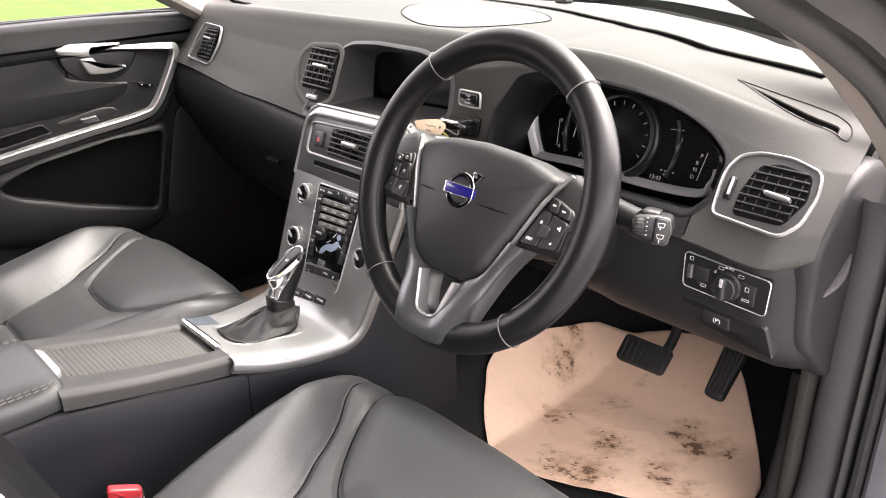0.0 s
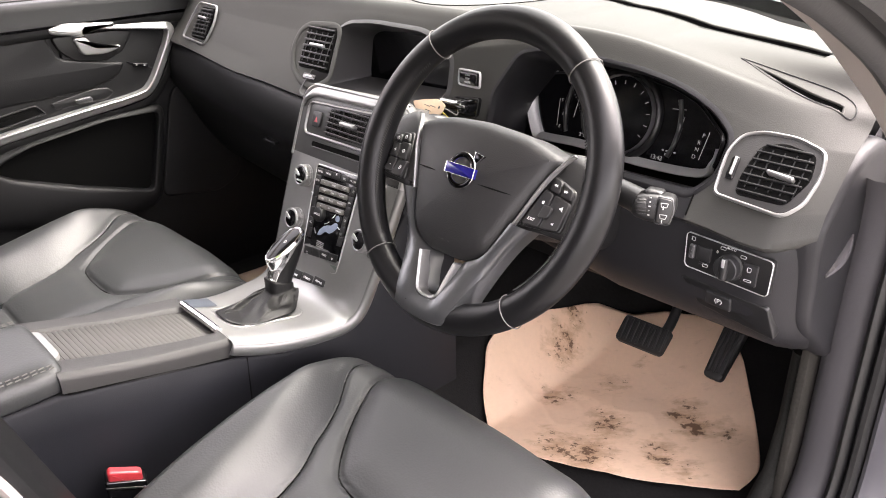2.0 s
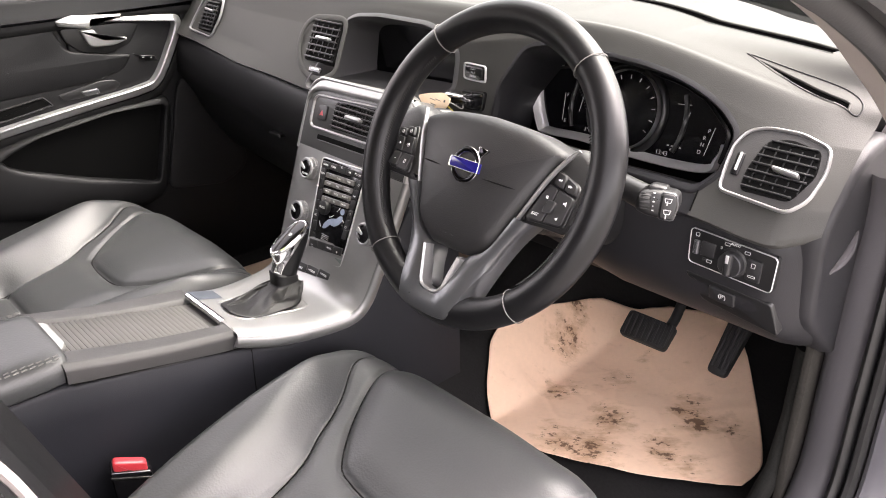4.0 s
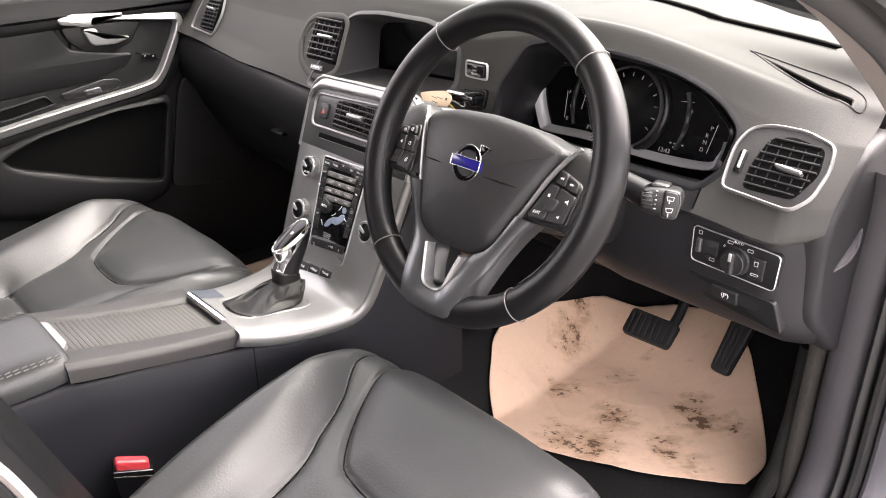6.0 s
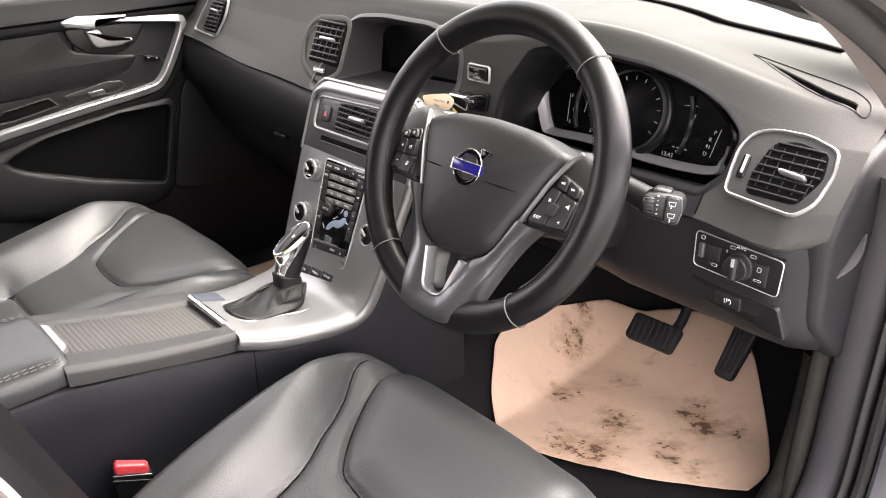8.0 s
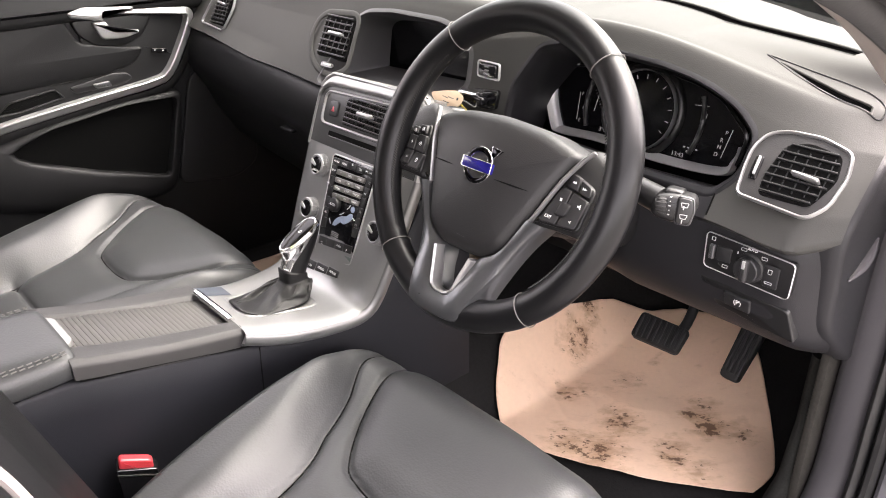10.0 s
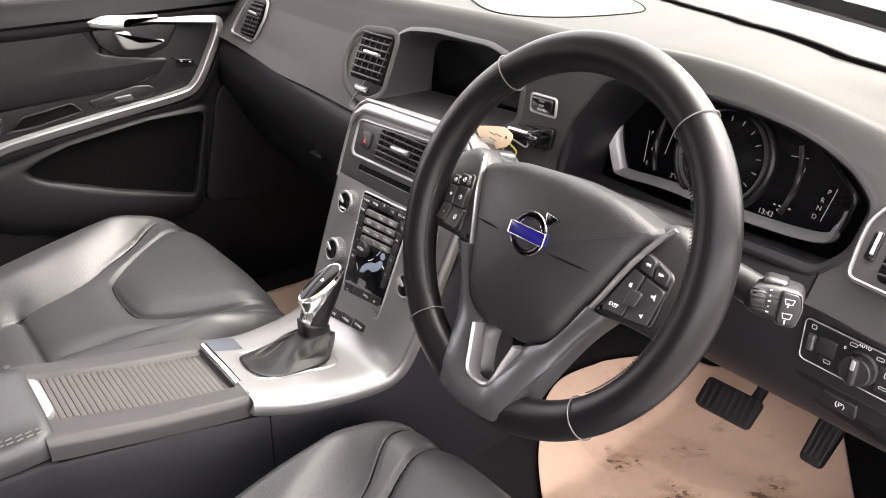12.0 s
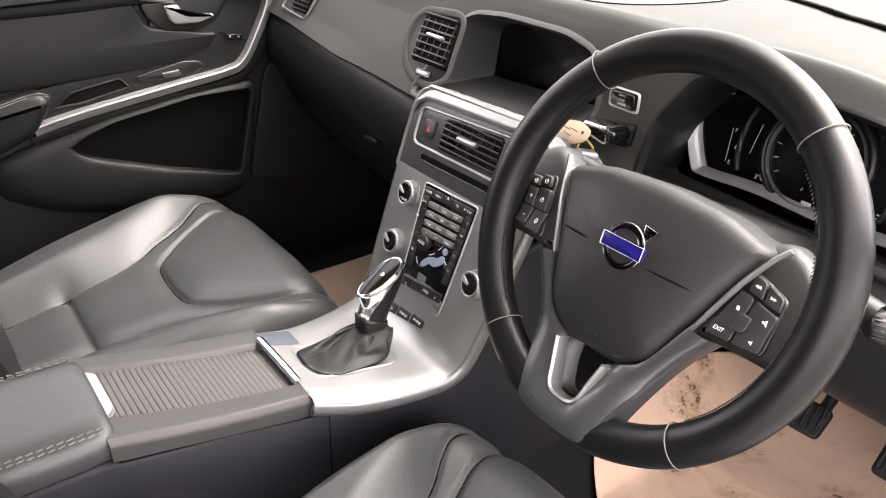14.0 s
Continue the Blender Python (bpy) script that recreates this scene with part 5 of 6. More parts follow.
win = part("switch_plate", plate(rounded([(-0.1, 0.846), (-0.012, 0.861), (0.018, 0.858), (0.03, 0.847), (0.012, 0.835), (-0.09, 0.832)], 0.006), SIDE, -0.01, -0.001, 0.002), TRIM, door, "black switch plate")
part("window_switch", plate(rounded([(-0.055, 0.846), (-0.021, 0.848), (-0.017, 0.837), (-0.047, 0.836)], 0.003), SIDE, -0.005, 0.004, 0.002), GUN, win, "bright edged window switch")
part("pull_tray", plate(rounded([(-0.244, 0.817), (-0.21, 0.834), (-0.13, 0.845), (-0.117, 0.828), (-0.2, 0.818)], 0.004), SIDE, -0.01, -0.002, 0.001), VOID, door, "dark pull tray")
part("tray_rim", bezel(rounded([(-0.25, 0.812), (-0.215, 0.838), (-0.128, 0.85), (-0.11, 0.828), (-0.2, 0.813)], 0.006), SIDE, 0.004, 0.004, -0.003), DARK, door)
arm_ob = part("door_armrest", plate(rounded([(-0.75, 0.745), (-0.345, 0.755), (-0.285, 0.778), (-0.245, 0.832), (-0.262, 0.852), (-0.33, 0.845), (-0.75, 0.83)], 0.02), SIDE, -0.02, 0.03, 0.02), HIDE, door, "charcoal leather armrest")
for dv in (0.0, 0.004):
    part("stitching", tube(spline([SIDE.at(-0.5, 0.828 + dv, 0.027), SIDE.at(-0.36, 0.834 + dv, 0.027), SIDE.at(-0.28, 0.846 + dv, 0.02), SIDE.at(-0.25, 0.84 + dv, 0.016)], 6), 0.0008, seg=5), THREAD, arm_ob)
POCKET = rounded([(-0.237, 0.742), (-0.157, 0.772), (0.002, 0.793), (0.114, 0.791), (0.072, 0.617), (-0.072, 0.662), (-0.215, 0.717)], 0.012)
BULGE = [(-0.36, 0.742), (-0.37, 0.70), (-0.355, 0.665), (-0.28, 0.622), (-0.138, 0.584), (0.0, 0.566), (0.075, 0.574), (0.095, 0.60), (0.13, 0.77), (0.128, 0.805), (0.1, 0.806), (0.0, 0.803), (-0.157, 0.784), (-0.25, 0.762)]


def by_angle(outline, centre, n=96):
    """Where rays from a centre leave an outline."""
    out = []
    for k in range(n):
        a = 2 * math.pi * k / n
        d = np.array((math.cos(a), math.sin(a)))
        best = 0.0
        for p, q in zip(outline, outline[1:] + outline[:1]):
            e = np.array(q, float) - np.array(p, float)
            r = np.array(p, float) - centre
            den = d[0] * e[1] - d[1] * e[0]
            if abs(den) > 1e-9:
                t, m = (r[0] * e[1] - r[1] * e[0]) / den, (r[0] * d[1] - r[1] * d[0]) / den
                if t > best and -1e-6 <= m <= 1 + 1e-6:
                    best = t
        out.append(centre + d * best)
    return out


def pocket_bulge():
    """The swelling of the door card round the open pocket."""
    c = np.array((0.0, 0.71))
    outer, hole = by_angle(rounded(BULGE, 0.03, 4), c), by_angle(POCKET, c)
    bm = bmesh.new()
    rings = []
    for f, w in ((1.03, -0.014), (0.97, -0.004), (0.75, 0.004), (0.4, 0.008), (0.12, 0.0095), (0.03, 0.008), (0.0, 0.003), (-0.01, -0.0105)):
        rings.append([SIDE.at(*(h + (o - h) * f), w) for o, h in zip(outer, hole)])
    loft(bm, rings)
    return bm
# The pocket's deep shade is painted: a matt black sheet closes it.
part("pocket_shade", plate(POCKET, SIDE, -0.03, -0.011, 0.0005), VOID, door, "black sheet standing in for shade in the door pocket")
part("pocket_bulge", pocket_bulge(), DARK, door, "charcoal swelling round the open door pocket", smooth=60)
part("speaker_grille", plate(rounded([(0.095, 0.590), (0.24, 0.568), (0.3, 0.6), (0.3, 0.8), (0.23, 0.834), (0.165, 0.838), (0.148, 0.81)], 0.025), SIDE, -0.03, -0.004, 0.004), DARK, door, "charcoal speaker grille")
mirror = thing("door_mirror", (-0.95, 0.32, 1.0), "black door mirror outside the passenger window", "mirror")
part("housing", plate(rounded([(-0.1, -0.07), (0.1, -0.06), (0.11, 0.05), (-0.1, 0.06)], 0.04), Plane((-0.93, 0.36, 1.1), 10), -0.08, 0.0, 0.03), TRIM, mirror, "black mirror housing")
part("sail", plate(rounded([(0.2, 1.05), (0.36, 1.03), (0.36, 1.15), (0.30, 1.13)], 0.01), SIDE, -0.05, -0.02, 0.006), TRIM, mirror, "black mirror base")

# ---- floor mats and pedals ----
PAPER = surf("brown_paper", (0.8, 0.565, 0.41), 0.75, grain=200, bump=0.2, var=0.05)


# muddy prints: x, y, reach, strength
MUD = [(0.11, 0.62, 0.03, 0.8), (0.125, 0.564, 0.03, 0.8), (0.149, 0.518, 0.026, 0.9), (0.171, 0.475, 0.026, 0.9), (0.178, 0.44, 0.03, 0.7), (0.231, 0.358, 0.022, 1.0), (0.244, 0.392, 0.025, 0.6), (0.282, 0.467, 0.035, 0.55), (0.352, 0.364, 0.04, 1.0), (0.295, 0.546, 0.016, 0.7), (0.418, 0.47, 0.018, 1.15), (0.424, 0.501, 0.03, 0.75), (0.462, 0.463, 0.034, 1.1), (0.504, 0.488, 0.028, 0.7), (0.37, 0.277, 0.05, 0.9), (0.33, 0.26, 0.045, 0.85), (0.445, 0.376, 0.035, 0.7), (0.46, 0.357, 0.03, 0.9), (0.511, 0.354, 0.025, 0.8), (0.249, 0.74, 0.03, 0.8)]
pn, plk = PAPER.node_tree.nodes, PAPER.node_tree.links


def node(kind, **values):
    """A node of the paper's material with its input values by name or place."""
    nd = pn.new(kind)
    for k, v in values.items():
        nd.inputs[k.replace("_", " ")].default_value = v
    return nd


def calc(op, a, b, c=None):
    nd = pn.new("ShaderNodeMath")
    nd.operation = op
    for i, v in enumerate((a, b, c)):
        if v is None:
            continue
        if hasattr(v, "is_output"):
            plk.new(v, nd.inputs[i])
        else:
            nd.inputs[i].default_value = v
    return nd.outputs[0]
pco = pn.new("ShaderNodeTexCoord")
wobble = node("ShaderNodeTexNoise", Scale=38.0, Detail=3.0)
plk.new(pco.outputs["Object"], wobble.inputs["Vector"])
shift = pn.new("ShaderNodeVectorMath")
shift.operation = "MULTIPLY_ADD"
plk.new(wobble.outputs["Color"], shift.inputs[0])
shift.inputs[1].default_value = (0.05, 0.05, 0)
plk.new(pco.outputs["Object"], shift.inputs[2])
flatten = pn.new("ShaderNodeVectorMath")
flatten.operation = "MULTIPLY"
flatten.inputs[1].default_value = (1, 1, 0)
plk.new(shift.outputs[0], flatten.inputs[0])
total = None
for mx, my, mr, ms in MUD:
    dist = pn.new("ShaderNodeVectorMath")
    dist.operation = "DISTANCE"
    plk.new(flatten.outputs[0], dist.inputs[0])
    dist.inputs[1].default_value = (mx + 0.025, my + 0.025, 0)
    fall = node("ShaderNodeMapRange")
    fall.inputs["From Min"].default_value, fall.inputs["From Max"].default_value = mr * 1.5, 0.0
    fall.inputs["To Max"].default_value = ms
    plk.new(dist.outputs["Value"], fall.inputs["Value"])
    total = fall.outputs["Result"] if total is None else calc("MAXIMUM", total, fall.outputs["Result"])


def blotch(scale, detail, gain, low, high, stretch):
    """Where the mud shows at one scale, from 0 to 1."""
    t = node("ShaderNodeTexNoise", Scale=scale, Detail=detail, Roughness=0.7)
    drag = pn.new("ShaderNodeVectorMath")
    drag.operation = "MULTIPLY"
    drag.inputs[1].default_value = stretch
    swing = pn.new("ShaderNodeVectorRotate")
    swing.rotation_type = "Z_AXIS"
    swing.inputs["Angle"].default_value = radians(-45)
    plk.new(pco.outputs["Object"], swing.inputs["Vector"])
    plk.new(swing.outputs[0], drag.inputs[0])
    plk.new(drag.outputs[0], t.inputs["Vector"])
    r = node("ShaderNodeMapRange")
    r.inputs["From Min"].default_value, r.inputs["From Max"].default_value = low, high
    plk.new(calc("MULTIPLY_ADD", total, gain, t.outputs["Fac"]), r.inputs["Value"])
    return r.outputs["Result"]
smear, fleck = blotch(42.0, 6.0, 0.47, 0.58, 0.9, (0.7, 1.35, 1.0)), blotch(95.0, 6.0, 0.30, 0.715, 0.78, (0.8, 1.15, 1.0))
skin = pn["Principled BSDF"].inputs["Base Color"].links[0].from_socket
for amount, share, tone in ((smear, 0.7, (0.42, 0.245, 0.135, 1)), (fleck, 0.88, (0.115, 0.056, 0.028, 1))):
    mud_mix = pn.new("ShaderNodeMix")
    mud_mix.data_type = "RGBA"
    plk.new(calc("MULTIPLY", amount, share), mud_mix.inputs["Factor"])
    plk.new(skin, mud_mix.inputs["A"])
    mud_mix.inputs["B"].default_value = tone
    skin = mud_mix.outputs["Result"]
plk.new(skin, pn["Principled BSDF"].inputs["Base Color"])

LEFT = [(0.25, 0.183), (0.215, 0.207), (0.177, 0.234), (0.154, 0.262), (0.136, 0.288), (0.125, 0.34), (0.13, 0.42)]
RIGHT = [(0.588, 0.372), (0.59, 0.41), (0.584, 0.448), (0.55, 0.51), (0.507, 0.569), (0.45, 0.64), (0.38, 0.71)]
LEFT_LINE, RIGHT_LINE = spline(LEFT, 6), spline(RIGHT, 6)


def paper_at(a, b):
    """The paper lies askew: a runs along its near edge, b up to the toe board."""
    k = b * (len(LEFT_LINE) - 1)
    i = min(int(k), len(LEFT_LINE) - 2)
    l = LEFT_LINE[i] * (1 - k + i) + LEFT_LINE[i + 1] * (k - i)
    r = RIGHT_LINE[i] * (1 - k + i) + RIGHT_LINE[i + 1] * (k - i)
    p = l * (1 - a) + r * a
    bow = math.sin(math.pi * a)
    p = p + np.array((0.012, -0.012)) * bow * (1 - b) + np.array((-0.06, 0.06)) * bow * b
    x, y = p
    fold = 0.014 * math.exp(-((a - 0.13 - 0.1 * (b - 0.45)) / 0.05) ** 2) * math.exp(-((b - 0.5) / 0.13) ** 2)
    crumple = 0.003 * noise.noise(Vector((x * 7, y * 7, 1))) + 0.0009 * noise.noise(Vector((x * 30, y * 30, 5)))
    for k, (deep, scale) in enumerate(((0.0024, 5.0), (0.0009, 13.0))):
        ridge = 1 - min(1.0, abs(noise.noise(Vector((x * scale + 3 * k, y * scale * 0.7, 9.0 + k)))) * 5)
        crumple += deep * ridge ** 2
    curl = 0.012 * max(0, a - 0.9) / 0.1 * max(0.0, 0.3 - b)
    return (x, y, ground_z(x, y) + 0.008 + fold + crumple + curl)
mat = grid_mesh("paper_mat", paper_at, 130, 110, PAPER, None, "crumpled brown paper floor mat with muddy footprints", thick=0.0008)
mat["category"] = "floor mat"
PAPER2 = surf("clean_brown_paper", (0.62, 0.46, 0.33), 0.75, grain=200, bump=0.2, var=0.05)
mat2 = grid_mesh("paper_mat", lambda a, b: (-0.61 + 0.42 * a, 0.12 + 0.5 * b, ground_z(-0.61 + 0.42 * a, 0.12 + 0.5 * b) + 0.01 + 0.004 * noise.noise(Vector((a * 4, b * 4, 3)))), 30, 30, PAPER2, None, "brown paper floor mat in the passenger footwell", thick=0.0008)
mat2["category"] = "floor mat"


# ---- pedals ----
def pedal(name, pl, outline, ribs, along, label):
    """A ribbed rubber pad on a steel arm."""
    p = thing(name, pl.o, label, "pedal")
    pad = part("pad", plate(rounded(outline, 0.009), pl, -0.014, 0.0, 0.004), RUBBER, p, "black rubber pad")
    us, vs = [q[0] for q in outline], [q[1] for q in outline]
    for k in range(ribs):
        f = (k + 0.5) / ribs
        if along:
            u = min(us) + 0.004 + (max(us) - min(us) - 0.008) * f
            part("rib", plate(rect(u, sum(vs) / len(vs), 0.005, (max(vs) - min(vs)) * 0.78, 0.002), pl, -0.002, 0.0035, 0.0015), RUBBER, pad)
        else:
            v = min(vs) + 0.006 + (max(vs) - min(vs) - 0.012) * f
            part("rib", plate(rect(sum(us) / len(us), v, (max(us) - min(us)) * 0.75, 0.005, 0.002), pl, -0.002, 0.0035, 0.0015), RUBBER, pad)
    return p
BR = Plane((0.345, 0.455, 0.523), 48, 8)
bp = pedal("brake_pedal", BR, [(-0.045, -0.022), (0.042, -0.026), (0.047, 0.022), (-0.042, 0.027)], 8, True, "black ribbed rubber brake pedal")
part("arm", tube(spline([BR.at(0.028, 0.005, -0.012), BR.at(0.034, 0.05, -0.015), BR.at(0.03, 0.16, 0.0), BR.at(0.02, 0.25, 0.03)], 5), 0.009, seg=10), TRIM, bp, "black steel arm")
AC = Plane((0.475, 0.49, 0.535), 40, 0)
pedal("accelerator_pedal", AC, [(-0.014, -0.052), (0.018, -0.052), (0.024, 0.045), (-0.016, 0.045)], 4, True, "black ribbed rubber accelerator pedal")

# ---- seat belt buckle and strap ----
buckle = thing("seat_belt_buckle", (0.12, -0.36, 0.5), "black seat belt buckle with a red release button", "buckle")
BK = Plane((0.13, -0.36, 0.583), 0, 72)
part("housing", plate(rounded([(-0.021, -0.15), (0.021, -0.15), (0.0235, -0.0165), (-0.0235, -0.003)], 0.003), BK, -0.02, 0.0045, 0.002), GLOSS, buckle, "black housing")
part("release_button", plate(rounded([(-0.0195, -0.02), (0.0195, -0.03), (0.0195, -0.006), (0.016, -0.0025), (-0.016, 0.0085), (-0.0195, 0.005)], 0.002), BK, -0.010, 0.0012, 0.003), RED, buckle, "red release button")
part("housing_band", plate(rounded([(-0.0235, -0.010), (0.0235, -0.0245), (0.0235, -0.0275), (-0.0235, -0.013)], 0.001), BK, -0.02, 0.0052, 0.001), TRIM, buckle)

# ---- display in the middle of the dash ----
def screen_back(q):
    return (max(-0.117, min(0.122, q[0] * 0.93)), 0.262 - 0.25 * max(0, 0.96 - q[1]), 0.93 + (q[1] - 0.917) * 0.74)
display = thing("display", (0.01, 0.25, 0.93), "dark centre display set into the dashboard", "screen")
part("surround", recess(SCREEN_HOLE, screen_back), HOOD, display, "grey tapered surround")
part("panel", plate(rect(0.004, 0.968, 0.262, 0.12, 0.008), Plane((0, 0.262, 0.0), 0), -0.01, 0.0, 0.002), SCREEN, display, "black display glass")

# ---- instrument cluster ----
CLUSTER = Plane((0.37, 0.335, 0.93), 15)
LIT = surf("lit_print", (0.2, 0.2, 0.2), 0.5, var=0.02)
LIT.node_tree.nodes["Principled BSDF"].inputs["Emission Color"].default_value = (1, 1, 1, 1)
LIT.node_tree.nodes["Principled BSDF"].inputs["Emission Strength"].default_value = 0.012


def cluster_back(q):
    u = (q[0] - 0.378) * 1.13
    v = -0.07 + (q[1] - 0.896) * 1.02
    return tuple(CLUSTER.at(u, v, 0.0))
cluster = thing("instrument_cluster", (0.37, 0.33, 0.88), "black instrument cluster with a round dial and satin rim", "instrument cluster")
part("hood", recess(CLUSTER_HOLE, cluster_back, 0.002), KNEE, cluster, "black hood lining")
GLASS = rounded([(-0.191, -0.004), (-0.168, -0.05), (-0.15, -0.056), (-0.077, -0.053), (0.022, -0.057), (0.115, -0.052), (0.131, -0.032), (0.134, 0.006), (0.09, 0.042), (0.05, 0.056), (0.0, 0.063), (-0.08, 0.06), (-0.165, 0.045), (-0.192, 0.026)], 0.012)
part("face", plate(GLASS, CLUSTER, -0.006, 0.002, 0.001), SCREEN, cluster, "black display face")
RIM_LINE = spline([(-0.15, 0.049), (-0.175, 0.040), (-0.1855, 0.024), (-0.1835, -0.004), (-0.163, -0.044), (-0.148, -0.050), (-0.077, -0.047), (0.022, -0.051), (0.11, -0.046), (0.124, -0.030), (0.128, -0.01)], 6)


def cluster_rim():
    """A bright rim, broad at the side and foot of the glass, running out at its ends."""
    bm = bmesh.new()
    rings = []
    for i, q in enumerate(RIM_LINE):
        e = RIM_LINE[min(i + 1, len(RIM_LINE) - 1)] - RIM_LINE[max(i - 1, 0)]
        n = np.array((-e[1], e[0])) / np.linalg.norm(e)
        f = i / (len(RIM_LINE) - 1)
        half = 0.0068 * min(1.0, 0.2 + 6 * f, 0.15 + 5 * (1 - f)) * (1.15 if f < 0.45 else 0.85)
        rings.append([CLUSTER.at(*(q + n * half * a), h) for a, h in ((1.0, 0.002), (0.8, 0.006), (0.0, 0.0105), (-0.8, 0.014), (-1.0, 0.012), (-1.0, 0.0))])
    loft(bm, rings, cap=True)
    return bm
part("rim", cluster_rim(), SATIN, cluster, "broad satin silver rim")
part("rim_edge", bezel(GLASS, CLUSTER, 0.004, 0.008), TRIM, cluster, "black outer rim")
dial = part("dial_ring", bezel(circle(-0.027, 0.006, 0.0555, 56), CLUSTER, 0.002, 0.012), FRAME, cluster, "bright dial ring")
part("dial_face", plate(circle(-0.027, 0.006, 0.053, 56), CLUSTER, 0.0, 0.006, 0.001), SCREEN, dial)
part("dial_collar", bezel(circle(-0.027, 0.006, 0.067, 56), CLUSTER, 0.0115, 0.0085), TRIM, dial, "black sloping collar")
for side in (1, -1):
    part("side_scoop", tube([CLUSTER.at(-0.027 + side * 0.094 * math.cos(a), 0.003 + 0.094 * math.sin(a), 0.003) for a in np.linspace(-0.42, 0.42, 14)], 0.0035, seg=8), TRIM, cluster, "black scoop round the side scale")
for k in range(13):
    a = radians(215 - k * 20.5)
    c = np.array((-0.027 + 0.045 * math.cos(a), 0.006 + 0.045 * math.sin(a)))
    d = np.array((math.cos(a), math.sin(a))) * 0.0028
    n = np.array((-d[1], d[0])) * (0.2 if k % 2 else 0.12)
    part("tick", plate([c - d - n, c + d - n, c + d + n, c - d + n], CLUSTER, 0.006, 0.0066, 0.0001), LIT, dial)
for text, u, v, size in (("13:43", 0.043, -0.040, 0.0085), ("P", 0.103, 0.002, 0.0075), ("R", 0.099, -0.008, 0.0075), ("N", 0.098, -0.017, 0.0075), ("D", 0.096, -0.027, 0.0075), ("3°C", -0.083, -0.035, 0.008), ("F", -0.131, 0.008, 0.007), ("E", -0.127, -0.03, 0.007), ("F", -0.028, -0.03, 0.006)):
    lettering("print", text, CLUSTER, u, v, 0.0068 if math.hypot(u + 0.027, v - 0.006) < 0.053 else 0.0024, size, LIT, cluster)
for u0, v0, u1, v1 in ((-0.136, 0.01, -0.132, -0.03), (0.07, 0.02, 0.066, -0.02), (0.11, 0.008, 0.104, -0.03), (-0.101, 0.024, -0.105, -0.012), (0.05, 0.028, 0.07, 0.03)):
    c0, c1 = np.array((u0, v0)), np.array((u1, v1))
    d = (c1 - c0) / np.linalg.norm(c1 - c0)
    n = np.array((-d[1], d[0])) * 0.0004
    part("scale_line", plate([c0 - n, c1 - n, c1 + n, c0 + n], CLUSTER, 0.0015, 0.0025, 0.0001), LIT, cluster)
for k in range(4):
    part("telltale", plate(rect(0.05 + k * 0.006, -0.028, 0.003, 0.0018, 0.0004), CLUSTER, 0.0015, 0.0025, 0.0001), LIT, cluster)
part("telltale", plate(rect(0.058, -0.033, 0.008, 0.003, 0.001), CLUSTER, 0.0015, 0.0025, 0.0001), LIT, cluster)
part("telltale", plate(rect(-0.018, -0.043, 0.012, 0.004, 0.001), CLUSTER, 0.0, 0.0066, 0.0001), LIT, cluster)
part("telltale", plate(rect(-0.124, -0.011, 0.004, 0.004, 0.001), CLUSTER, 0.0015, 0.0025, 0.0001), LIT, cluster)


# ---- air vents ----
def air_vent(pl, outline, slats, span, knob, label, frame_outline=None, bright=True, posts=5, tilt=0.0):
    """A louvred vent: dark box, slats, cross vanes, bright thumb knob."""
    v = thing("air_vent", pl.at(0, 0, 0), label, "air vent", "dashboard air vents")
    part("box", plate(outline, pl, -0.012, 0.0012, 0.0005), VOID, v, "black vent box")
    us, vs = [q[0] for q in outline], [q[1] for q in outline]
    lo, hi = min(vs), max(vs)

    def reach(y):
        hits = []
        for a, b in zip(outline, outline[1:] + outline[:1]):
            if (a[1] - y) * (b[1] - y) < 0:
                hits.append(a[0] + (b[0] - a[0]) * (y - a[1]) / (b[1] - a[1]))
        return (min(hits), max(hits)) if len(hits) > 1 else None
    for k in range(posts):
        u = min(us) + (max(us) - min(us)) * (k + 0.7) / (posts + 0.4)
        part("vane", plate(rect(u, (lo + hi) / 2, 0.0012, (hi - lo) * 0.7, 0.0004), pl, 0.0, 0.003, 0.0003), TRIM, v)
    for k in range(slats):
        y = lo + (hi - lo) * (k + 0.6) / (slats + 0.2)
        r = reach(y)
        if r:
            s = tilt * (r[1] - r[0]) / 2
            pts = [(r[0] + 0.001, y - 0.0012 - s), (r[1] - 0.001, y - 0.0012 + s), (r[1] - 0.001, y + 0.0012 + s), (r[0] + 0.001, y + 0.0012 - s)]
            part("slat", plate(rounded(pts, 0.0008, 2), pl, 0.0, 0.0048, 0.0008), TRIM, v)
    part("thumb_knob", plate(rounded(knob, 0.003), pl, 0.0, 0.010, 0.0025), FRAME, v, "bright thumb knob")
    if frame_outline is not None:
        part("vent_frame", bezel(frame_outline, pl, 0.0042 if bright else 0.011, 0.0042 if bright else 0.0016, -0.0005), FRAME if bright else DASH, v, "satin silver frame" if bright else "grey frame")
    return v
RV = Plane((0.61, 0.2240, 0.9400), 38)
rv_frame = rounded([(-0.05, -0.036), (0.034, -0.042), (0.051, -0.022), (0.056, 0.014), (0.05, 0.042), (0.014, 0.052), (-0.024, 0.051), (-0.046, 0.043), (-0.056, 0.022), (-0.055, 0.0)], 0.01)
v = air_vent(RV, rounded([(-0.026, -0.029), (0.031, -0.028), (0.046, 0.006), (0.041, 0.035), (0.004, 0.041), (-0.02, 0.033), (-0.028, -0.004)], 0.008), 7, 0, [(0.0, 0.001), (0.031, -0.002), (0.031, 0.0035), (0.0, 0.006)], "black louvred end vent in a satin silver frame", rv_frame)
